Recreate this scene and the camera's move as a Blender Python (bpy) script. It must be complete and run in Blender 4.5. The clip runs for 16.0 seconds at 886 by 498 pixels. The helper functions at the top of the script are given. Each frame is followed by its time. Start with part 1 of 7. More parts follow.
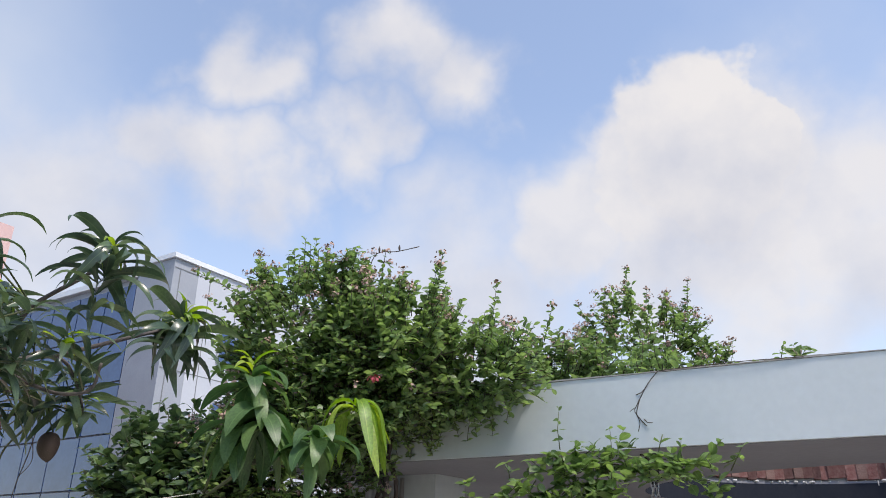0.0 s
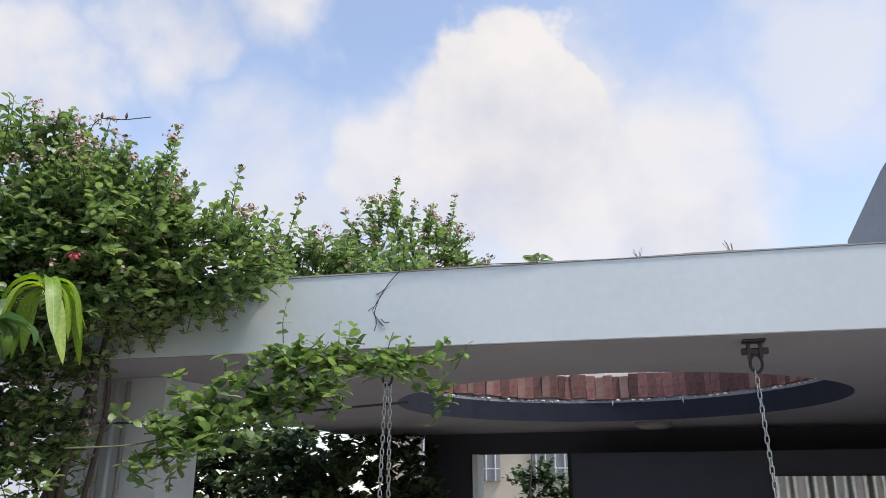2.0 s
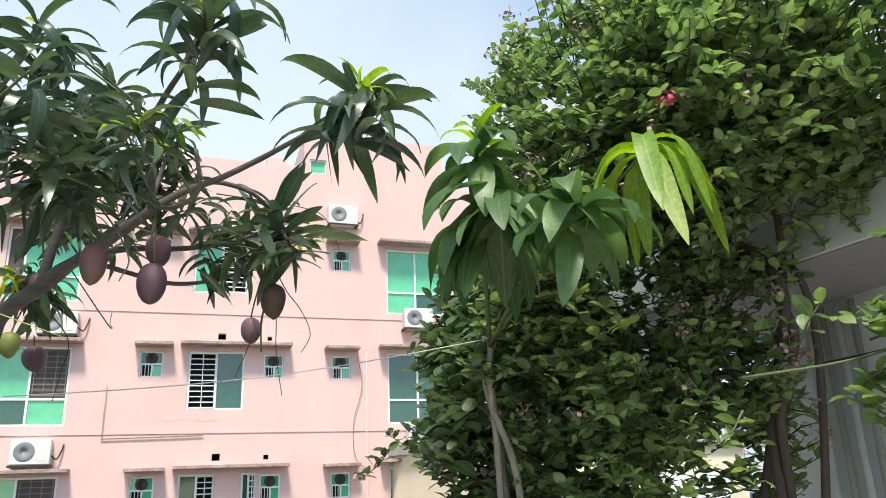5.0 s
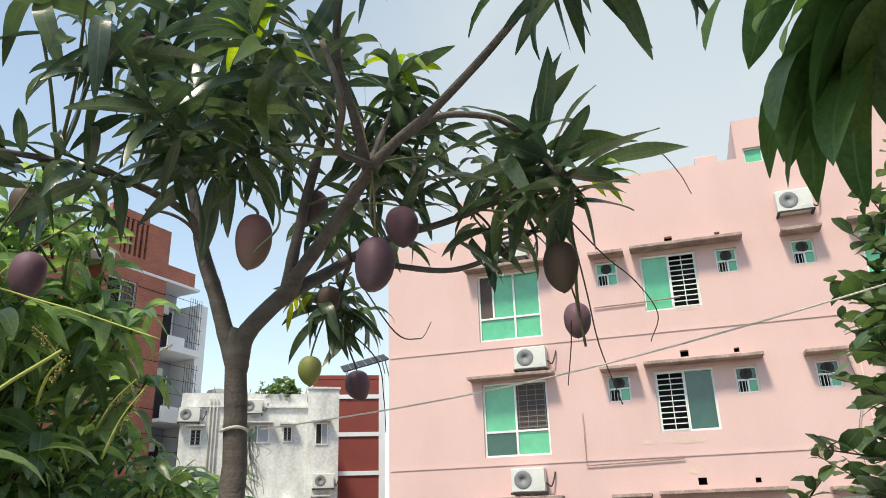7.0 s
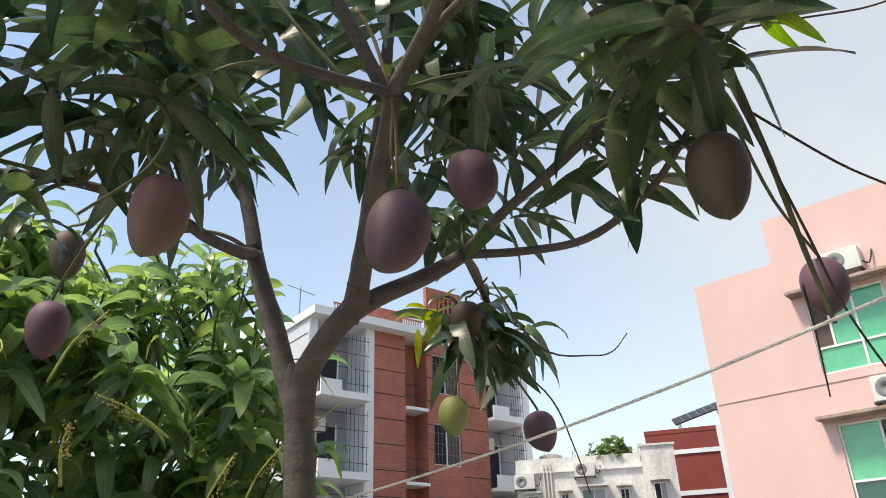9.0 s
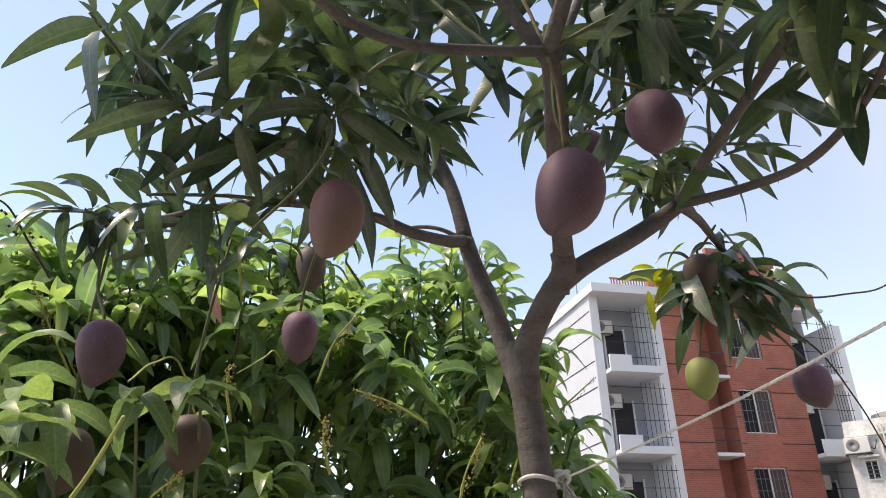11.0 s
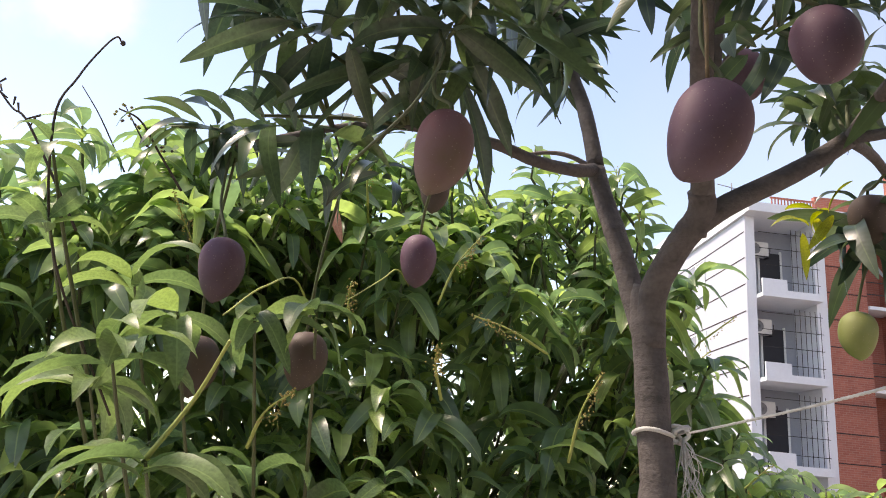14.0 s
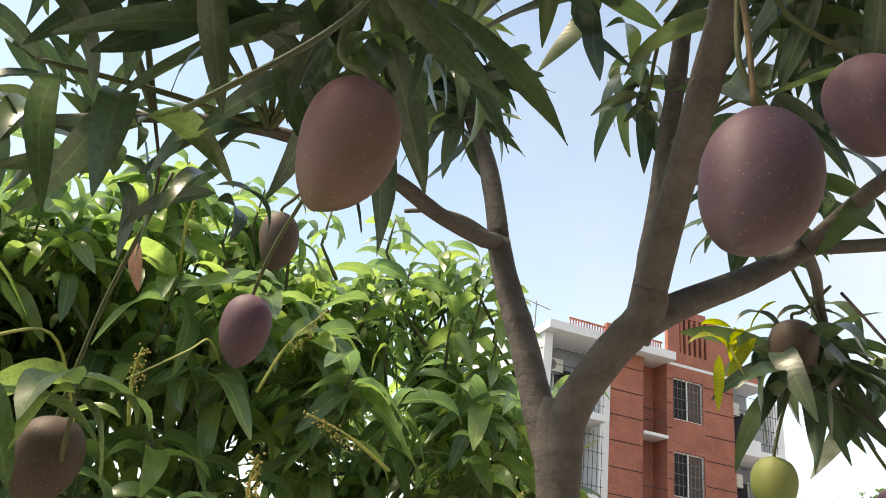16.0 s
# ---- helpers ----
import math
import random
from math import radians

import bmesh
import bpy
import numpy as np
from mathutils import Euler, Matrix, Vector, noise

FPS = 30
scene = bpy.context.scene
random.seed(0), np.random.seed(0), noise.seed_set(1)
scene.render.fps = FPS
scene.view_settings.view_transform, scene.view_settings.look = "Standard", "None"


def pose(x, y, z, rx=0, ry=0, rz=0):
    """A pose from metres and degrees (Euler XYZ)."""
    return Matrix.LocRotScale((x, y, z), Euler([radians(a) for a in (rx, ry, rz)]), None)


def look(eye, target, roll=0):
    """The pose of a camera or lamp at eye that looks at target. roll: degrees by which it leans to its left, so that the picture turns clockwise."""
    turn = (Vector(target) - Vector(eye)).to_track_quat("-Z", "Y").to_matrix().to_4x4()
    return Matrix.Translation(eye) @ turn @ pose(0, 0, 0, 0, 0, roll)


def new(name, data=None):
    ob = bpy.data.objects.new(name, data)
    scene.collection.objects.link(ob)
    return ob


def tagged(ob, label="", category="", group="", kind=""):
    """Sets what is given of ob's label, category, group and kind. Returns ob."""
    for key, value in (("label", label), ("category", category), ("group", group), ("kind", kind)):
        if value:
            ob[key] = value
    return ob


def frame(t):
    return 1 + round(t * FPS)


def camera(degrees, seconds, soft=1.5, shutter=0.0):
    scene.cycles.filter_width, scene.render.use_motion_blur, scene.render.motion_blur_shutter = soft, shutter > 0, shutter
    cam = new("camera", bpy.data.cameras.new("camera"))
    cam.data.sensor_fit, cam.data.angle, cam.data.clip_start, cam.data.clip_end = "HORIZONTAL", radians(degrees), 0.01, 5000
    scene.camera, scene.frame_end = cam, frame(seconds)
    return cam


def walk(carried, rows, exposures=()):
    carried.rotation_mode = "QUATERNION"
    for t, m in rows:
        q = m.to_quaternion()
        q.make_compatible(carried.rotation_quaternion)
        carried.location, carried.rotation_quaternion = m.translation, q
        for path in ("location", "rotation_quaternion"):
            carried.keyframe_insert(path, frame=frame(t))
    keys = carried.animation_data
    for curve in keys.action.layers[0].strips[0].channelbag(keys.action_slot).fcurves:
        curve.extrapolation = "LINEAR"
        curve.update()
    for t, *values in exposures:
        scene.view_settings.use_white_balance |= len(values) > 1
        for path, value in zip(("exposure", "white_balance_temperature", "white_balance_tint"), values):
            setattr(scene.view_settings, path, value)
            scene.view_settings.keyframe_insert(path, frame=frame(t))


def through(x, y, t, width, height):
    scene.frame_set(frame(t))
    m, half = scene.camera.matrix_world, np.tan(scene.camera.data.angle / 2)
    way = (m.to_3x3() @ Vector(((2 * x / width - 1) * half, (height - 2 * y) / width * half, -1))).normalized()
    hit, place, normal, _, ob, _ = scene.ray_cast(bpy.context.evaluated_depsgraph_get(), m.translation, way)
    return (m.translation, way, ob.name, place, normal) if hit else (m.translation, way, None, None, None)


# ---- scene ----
# ---------------------------------------------------------------- camera
cam = camera(61.7, 16.0, soft=0.95)
PATH = [
    (0, (0.587, 0.024, 1.998), (-0.411, 1.576, 2.77), 0.6),
    (0.5, (0.579, 0.051, 1.961), (-0.28, 1.702, 2.694), 0.0),
    (1, (0.585, 0.097, 1.945), (-0.153, 1.829, 2.619), -0.0),
    (1.5, (0.635, 0.219, 1.915), (0.008, 2.008, 2.552), -0.2),
    (2, (0.717, 0.393, 1.896), (0.156, 2.212, 2.507), -0.1),
    (2.5, (0.694, 0.539, 1.866), (0.138, 2.366, 2.461), -0.1),
    (3, (0.588, 0.698, 1.853), (-0.091, 2.487, 2.437), -0.7),
    (3.5, (0.507, 0.87, 1.837), (-0.515, 2.478, 2.446), -0.5),
    (4, (0.413, 1.058, 1.835), (-0.96, 2.371, 2.461), -0.8),
    (4.5, (0.227, 1.212, 1.818), (-1.4, 2.196, 2.437), -1.4),
    (5, (0.028, 1.384, 1.833), (-1.774, 2.002, 2.44), -2.2),
    (5.2, (-0.037, 1.461, 1.836), (-1.886, 1.923, 2.442), -2.3),
    (7.3, (-0.842, 1.796, 1.891), (-2.576, 1.119, 2.622), -1.7),
    (7.5, (-0.921, 1.8, 1.894), (-2.613, 1.045, 2.647), -1.7),
    (8.2, (-1.199, 1.8, 1.93), (-2.721, 0.796, 2.752), -1.5),
    (10.3, (-1.484, 1.944, 1.948), (-2.48, 0.449, 2.826), -3.0),
    (10.5, (-1.485, 1.935, 1.941), (-2.42, 0.397, 2.813), -2.9),
    (11, (-1.5, 1.89, 1.937), (-2.253, 0.24, 2.779), -1.8),
    (11.5, (-1.546, 1.907, 1.932), (-2.106, 0.162, 2.734), -0.9),
    (12, (-1.649, 2.022, 1.922), (-2.022, 0.205, 2.669), 0.3),
    (12.5, (-1.703, 2.053, 1.922), (-1.972, 0.194, 2.608), 1.5),
    (13, (-1.699, 2.046, 1.936), (-1.946, 0.168, 2.577), 2.9),
    (13.5, (-1.627, 1.973, 1.976), (-1.948, 0.096, 2.587), 3.9),
    (14, (-1.551, 1.86, 1.995), (-1.976, -0.001, 2.593), 5.3),
    (14.5, (-1.498, 1.772, 2.008), (-2.02, -0.054, 2.633), 6.1),
    (15, (-1.479, 1.689, 2.015), (-2.095, -0.094, 2.679), 7.1),
    (15.5, (-1.546, 1.607, 2.04), (-2.243, -0.102, 2.809), 7.9),
    (16, (-1.582, 1.538, 2.074), (-2.407, -0.06, 2.949), 8.0),
]
walk(cam, [(t, look(eye, target, roll)) for t, eye, target, roll in PATH], exposures=[(0, 0.72, 6700, 14), (3, 0.92, 6850, 14), (5, 1.15, 7100, 4), (7.5, 0.84, 7600, 5), (11, 1.10, 7700, 15), (13, 1.08, 7500, 21), (14.5, 1.40, 7800, 20), (15.4, 1.46, 8100, 17), (16, 1.30, 8800, 8)])

# ---------------------------------------------------------------- light
SUN_ELEV, SUN_TURN = radians(60), radians(106)


def node(tree, kind, **values):
    n = tree.nodes.new(kind)
    for key, value in values.items():
        if key in n.inputs:
            n.inputs[key].default_value = value
    return n


def make_world():
    world = bpy.data.worlds.new("sky")
    scene.world = world
    world.use_nodes = True
    t = world.node_tree
    t.nodes.clear()
    out = t.nodes.new("ShaderNodeOutputWorld")
    sky = t.nodes.new("ShaderNodeTexSky")
    sky.sky_type, sky.sun_disc = "NISHITA", False
    sky.sun_elevation, sky.sun_rotation = SUN_ELEV, SUN_TURN
    sky.air_density, sky.dust_density, sky.ozone_density = 1.0, 0.25, 1.0
    coord = t.nodes.new("ShaderNodeTexCoord")
    way = coord.outputs["Generated"]

    def math_node(op, a, b=None, clamp=False):
        n = t.nodes.new("ShaderNodeMath")
        n.operation, n.use_clamp = op, clamp
        for i, v in enumerate((a, b)):
            if v is None:
                continue
            if isinstance(v, (int, float)):
                n.inputs[i].default_value = v
            else:
                t.links.new(v, n.inputs[i])
        return n.outputs[0]

    # direction, bent a little by noise, so that the cloud edges billow
    big = node(t, "ShaderNodeTexNoise", Scale=7.0, Detail=5.0, Roughness=0.52)
    t.links.new(way, big.inputs["Vector"])
    bend = t.nodes.new("ShaderNodeVectorMath")
    bend.operation = "MULTIPLY_ADD"
    t.links.new(big.outputs["Color"], bend.inputs[0])
    bend.inputs[1].default_value = (0.26, 0.26, 0.26)
    bend.inputs[2].default_value = (-0.13, -0.13, -0.13)
    bent = t.nodes.new("ShaderNodeVectorMath")
    bent.operation = "ADD"
    t.links.new(way, bent.inputs[0])
    t.links.new(bend.outputs[0], bent.inputs[1])
    cover = None
    # cumulus heaps: direction, angular radius, thickness
    for d, r, amount, core in CLOUDS:
        d = Vector(d).normalized()
        dot = t.nodes.new("ShaderNodeVectorMath")
        dot.operation = "DISTANCE"
        t.links.new(bent.outputs[0], dot.inputs[0])
        dot.inputs[1].default_value = d
        m = t.nodes.new("ShaderNodeMapRange")
        m.interpolation_type = "SMOOTHSTEP"
        m.inputs["From Min"].default_value, m.inputs["From Max"].default_value = r * 1.15, r * core
        m.inputs["To Max"].default_value = amount
        t.links.new(dot.outputs["Value"], m.inputs["Value"])
        cover = m.outputs[0] if cover is None else math_node("MAXIMUM", cover, m.outputs[0])
    # thin veil all round, thicker near the horizon
    sep = t.nodes.new("ShaderNodeSeparateXYZ")
    t.links.new(way, sep.inputs[0])
    veil = t.nodes.new("ShaderNodeMapRange")
    veil.inputs["From Min"].default_value, veil.inputs["From Max"].default_value = 0.05, 0.55
    veil.inputs["To Min"].default_value, veil.inputs["To Max"].default_value = 0.50, 0.18
    t.links.new(sep.outputs["Z"], veil.inputs["Value"])
    wisps = node(t, "ShaderNodeTexNoise", Scale=2.6, Detail=5.0, Roughness=0.5)
    t.links.new(way, wisps.inputs["Vector"])
    wisp = t.nodes.new("ShaderNodeMapRange")
    wisp.inputs["From Min"].default_value, wisp.inputs["From Max"].default_value = 0.5, 0.8
    wisp.inputs["To Max"].default_value = 0.35
    t.links.new(wisps.outputs["Fac"], wisp.inputs["Value"])
    # the haze thins out towards the clearer side of the sky
    side = t.nodes.new("ShaderNodeMapRange")
    side.inputs["From Min"].default_value, side.inputs["From Max"].default_value = -0.95, 0.0
    side.inputs["To Min"].default_value, side.inputs["To Max"].default_value = 0.30, 1.0
    t.links.new(sep.outputs["Y"], side.inputs["Value"])
    # and lies thickest in the west
    west = t.nodes.new("ShaderNodeMapRange")
    west.interpolation_type = "SMOOTHSTEP"
    west.inputs["From Min"].default_value, west.inputs["From Max"].default_value = 0.62, 0.20
    west.inputs["To Max"].default_value = 0.5
    off = t.nodes.new("ShaderNodeVectorMath")
    off.operation = "DISTANCE"
    t.links.new(way, off.inputs[0])
    off.inputs[1].default_value = Vector((-0.88, -0.10, 0.46)).normalized()
    t.links.new(off.outputs["Value"], west.inputs["Value"])
    thick = math_node("ADD", math_node("ADD", veil.outputs[0], wisp.outputs[0], True), west.outputs[0], True)
    haze = math_node("MULTIPLY", thick, side.outputs[0])
    # cloud tone: bright crowns, slightly grey bodies
    tone = node(t, "ShaderNodeTexNoise", Scale=5.0, Detail=6.0, Roughness=0.55)
    t.links.new(way, tone.inputs["Vector"])
    ramp = t.nodes.new("ShaderNodeValToRGB")
    ramp.color_ramp.elements[0].position, ramp.color_ramp.elements[0].color = 0.34, (0.76, 0.81, 0.91, 1)
    ramp.color_ramp.elements[1].position, ramp.color_ramp.elements[1].color = 0.58, (0.98, 0.99, 1.0, 1)
    t.links.new(tone.outputs["Fac"], ramp.inputs[0])
    blue = t.nodes.new("ShaderNodeBackground")
    blue.inputs["Strength"].default_value = SKY
    t.links.new(sky.outputs[0], blue.inputs["Color"])
    white = t.nodes.new("ShaderNodeBackground")
    white.inputs["Strength"].default_value = CLOUD
    t.links.new(ramp.outputs[0], white.inputs["Color"])
    dull = t.nodes.new("ShaderNodeBackground")
    dull.inputs["Color"].default_value, dull.inputs["Strength"].default_value = (0.80, 0.89, 1.0, 1), HAZE
    clear = t.nodes.new("ShaderNodeMixShader")
    t.links.new(haze, clear.inputs[0])
    t.links.new(blue.outputs[0], clear.inputs[1])
    t.links.new(dull.outputs[0], clear.inputs[2])
    mix = t.nodes.new("ShaderNodeMixShader")
    t.links.new(cover, mix.inputs[0])
    t.links.new(clear.outputs[0], mix.inputs[1])
    t.links.new(white.outputs[0], mix.inputs[2])
    t.links.new(mix.outputs[0], out.inputs[0])


SKY, CLOUD, HAZE = 0.155, 0.51, 0.53
CLOUDS = [
    ((-0.182, 0.838, 0.497), 0.10, 1.0, 0.85), ((-0.118, 0.856, 0.478), 0.07, 1.0, 0.9), ((-0.235, 0.843, 0.455), 0.10, 0.95, 0.6),
    ((-0.12, 0.88, 0.43), 0.15, 0.95, 0.45), ((-0.182, 0.901, 0.37), 0.20, 0.9, 0.35), ((-0.03, 0.93, 0.37), 0.19, 0.9, 0.35), ((-0.33, 0.84, 0.41), 0.12, 0.85, 0.4),
    ((-0.48, 0.80, 0.31), 0.20, 0.8, 0.3), ((-0.640, 0.500, 0.583), 0.085, 0.85, 0.2), ((-0.615, 0.535, 0.573), 0.085, 0.85, 0.2),
    ((-0.474, 0.619, 0.626), 0.095, 0.85, 0.2), ((-0.43, 0.675, 0.60), 0.105, 0.88, 0.2), ((-0.404, 0.701, 0.588), 0.09, 0.85, 0.2),
    ((-0.746, 0.488, 0.452), 0.095, 0.85, 0.2), ((-0.709, 0.538, 0.456), 0.10, 0.88, 0.2), ((-0.669, 0.585, 0.459), 0.09, 0.82, 0.2),
    ((-0.564, 0.650, 0.510), 0.09, 0.8, 0.2), ((-0.828, 0.413, 0.379), 0.17, 0.8, 0.2), ((0.2, 0.855, 0.49), 0.15, 0.6, 0.3),
    ((0.061, 0.949, 0.308), 0.14, 0.8, 0.4), ((0.245, -0.815, 0.525), 0.075, 0.8, 0.25), ((0.275, -0.82, 0.49), 0.075, 0.7, 0.2),
]
make_world()
sun = new("sun", bpy.data.lights.new("sun", "SUN"))
sun.data.energy, sun.data.angle, sun.data.color = 2.8, radians(10), (1.0, 0.95, 0.87)
sun.matrix_world = look((0, 0, 0), (-math.sin(SUN_TURN) * math.cos(SUN_ELEV), -math.cos(SUN_TURN) * math.cos(SUN_ELEV), -math.sin(SUN_ELEV)))

# ---------------------------------------------------------------- materials


def mat(name, base, dark=None, rough=0.6, scale=8.0, fine=60.0, bump=0.15, metal=0.0, spec=0.5, amount=0.6, island=0.0, streak=0.0):
    """Two-scale procedural surface: base to dark by large and fine noise, with fine relief."""
    m = bpy.data.materials.new(name)
    m.use_nodes = True
    t = m.node_tree
    b = t.nodes["Principled BSDF"]
    b.inputs["Roughness"].default_value, b.inputs["Metallic"].default_value = rough, metal
    b.inputs["Specular IOR Level"].default_value = spec
    dark = dark or tuple(c * 0.7 for c in base)
    co = t.nodes.new("ShaderNodeTexCoord")
    src = co.outputs["Object"]
    if streak:
        mp = t.nodes.new("ShaderNodeMapping")
        mp.inputs["Scale"].default_value = (1, 1, streak)
        t.links.new(src, mp.inputs[0])
        src = mp.outputs[0]
    n1 = node(t, "ShaderNodeTexNoise", Scale=scale, Detail=6.0, Roughness=0.6)
    n2 = node(t, "ShaderNodeTexNoise", Scale=fine, Detail=4.0)
    t.links.new(src, n1.inputs["Vector"])
    t.links.new(co.outputs["Object"], n2.inputs["Vector"])
    mul = t.nodes.new("ShaderNodeMath")
    mul.operation = "MULTIPLY_ADD"
    t.links.new(n2.outputs["Fac"], mul.inputs[0])
    mul.inputs[1].default_value = 0.5
    t.links.new(n1.outputs["Fac"], mul.inputs[2])
    r = t.nodes.new("ShaderNodeMapRange")
    r.inputs["From Min"].default_value, r.inputs["From Max"].default_value = 0.55, 0.95
    r.inputs["To Max"].default_value = amount
    t.links.new(mul.outputs[0], r.inputs["Value"])
    mix = t.nodes.new("ShaderNodeMix")
    mix.data_type = "RGBA"
    mix.inputs[6].default_value, mix.inputs[7].default_value = (*base, 1), (*dark, 1)
    t.links.new(r.outputs[0], mix.inputs[0])
    col = mix.outputs[2]
    if island:
        hsv = t.nodes.new("ShaderNodeHueSaturation")
        info = t.nodes.new("ShaderNodeObjectInfo")
        vr = t.nodes.new("ShaderNodeMapRange")
        vr.inputs["To Min"].default_value, vr.inputs["To Max"].default_value = 1 - island, 1 + island
        t.links.new(info.outputs["Random"], vr.inputs["Value"])
        t.links.new(vr.outputs[0], hsv.inputs["Value"])
        t.links.new(col, hsv.inputs["Color"])
        col = hsv.outputs[0]
    t.links.new(col, b.inputs["Base Color"])
    if bump:
        bp = node(t, "ShaderNodeBump", Strength=bump, Distance=0.01)
        t.links.new(mul.outputs[0], bp.inputs["Height"])
        t.links.new(bp.outputs[0], b.inputs["Normal"])
    return m


def leaf_mat(name, base, young, rough=0.42, through=0.35, spread=0.35, spec=0.5):
    """Leaf: glossy upper skin, light passes through, tone differs leaf by leaf, paler midrib veins by a wave along the blade."""
    m = bpy.data.materials.new(name)
    m.use_nodes = True
    t = m.node_tree
    b = t.nodes["Principled BSDF"]
    out = t.nodes["Material Output"]
    b.inputs["Roughness"].default_value, b.inputs["Specular IOR Level"].default_value = rough, spec
    info = t.nodes.new("ShaderNodeObjectInfo")
    geo = t.nodes.new("ShaderNodeNewGeometry")
    add = t.nodes.new("ShaderNodeMath")
    add.operation = "ADD"
    t.links.new(info.outputs["Random"], add.inputs[0])
    t.links.new(geo.outputs["Random Per Island"], add.inputs[1])
    fr = t.nodes.new("ShaderNodeMath")
    fr.operation = "FRACT"
    t.links.new(add.outputs[0], fr.inputs[0])
    pw = t.nodes.new("ShaderNodeMath")
    pw.operation = "POWER"
    t.links.new(fr.outputs[0], pw.inputs[0])
    pw.inputs[1].default_value = 1.0 / max(0.05, spread)
    co = t.nodes.new("ShaderNodeTexCoord")
    n1 = node(t, "ShaderNodeTexNoise", Scale=30.0, Detail=5.0)
    t.links.new(co.outputs["Object"], n1.inputs["Vector"])
    mix = t.nodes.new("ShaderNodeMix")
    mix.data_type = "RGBA"
    mix.inputs[6].default_value, mix.inputs[7].default_value = (*base, 1), (*young, 1)
    t.links.new(pw.outputs[0], mix.inputs[0])
    hsv = t.nodes.new("ShaderNodeHueSaturation")
    vr = t.nodes.new("ShaderNodeMapRange")
    vr.inputs["From Min"].default_value, vr.inputs["From Max"].default_value = 0.25, 0.75
    vr.inputs["To Min"].default_value, vr.inputs["To Max"].default_value = 0.7, 1.3
    t.links.new(n1.outputs["Fac"], vr.inputs["Value"])
    t.links.new(vr.outputs[0], hsv.inputs["Value"])
    t.links.new(mix.outputs[2], hsv.inputs["Color"])
    # midrib and side veins from the blade's own coordinates
    uv = t.nodes.new("ShaderNodeUVMap")
    sep = t.nodes.new("ShaderNodeSeparateXYZ")
    t.links.new(uv.outputs[0], sep.inputs[0])
    ab = t.nodes.new("ShaderNodeMath")
    ab.operation = "ABSOLUTE"
    t.links.new(sep.outputs["Y"], ab.inputs[0])
    rib = t.nodes.new("ShaderNodeMapRange")
    rib.inputs["From Min"].default_value, rib.inputs["From Max"].default_value = 0.10, 0.03
    t.links.new(ab.outputs[0], rib.inputs["Value"])
    lat = t.nodes.new("ShaderNodeMath")
    lat.operation = "MULTIPLY_ADD"
    t.links.new(ab.outputs[0], lat.inputs[0])
    lat.inputs[1].default_value = -0.09
    t.links.new(sep.outputs["X"], lat.inputs[2])
    sine = t.nodes.new("ShaderNodeMath")
    sine.operation = "SINE"
    sc = t.nodes.new("ShaderNodeMath")
    sc.operation = "MULTIPLY"
    t.links.new(lat.outputs[0], sc.inputs[0])
    sc.inputs[1].default_value = 120.0
    t.links.new(sc.outputs[0], sine.inputs[0])
    pale = t.nodes.new("ShaderNodeMix")
    pale.data_type = "RGBA"
    k = t.nodes.new("ShaderNodeMath")
    k.operation = "MULTIPLY"
    t.links.new(rib.outputs[0], k.inputs[0])
    k.inputs[1].default_value = 0.6
    t.links.new(k.outputs[0], pale.inputs[0])
    t.links.new(hsv.outputs[0], pale.inputs[6])
    pale.inputs[7].default_value = (min(1, young[0] * 1.1), min(1, young[1] * 1.1), min(1, young[2] * 1.3), 1)
    col = pale.outputs[2]
    t.links.new(col, b.inputs["Base Color"])
    bp = node(t, "ShaderNodeBump", Strength=0.03, Distance=0.001)
    t.links.new(sine.outputs[0], bp.inputs["Height"])
    t.links.new(bp.outputs[0], b.inputs["Normal"])
    tr = t.nodes.new("ShaderNodeBsdfTranslucent")
    boost = t.nodes.new("ShaderNodeHueSaturation")
    boost.inputs["Saturation"].default_value, boost.inputs["Value"].default_value = 1.15, 1.8
    t.links.new(col, boost.inputs["Color"])
    t.links.new(boost.outputs[0], tr.inputs[0])
    mx = t.nodes.new("ShaderNodeMixShader")
    mx.inputs[0].default_value = through
    t.links.new(b.outputs[0], mx.inputs[1])
    t.links.new(tr.outputs[0], mx.inputs[2])
    t.links.new(mx.outputs[0], out.inputs[0])
    return m


def glass_mat(name, tint, rough=0.06):
    m = mat(name, tint, tuple(c * 0.6 for c in tint), rough=rough, scale=1.2, fine=6, bump=0.02, spec=0.9)
    return m


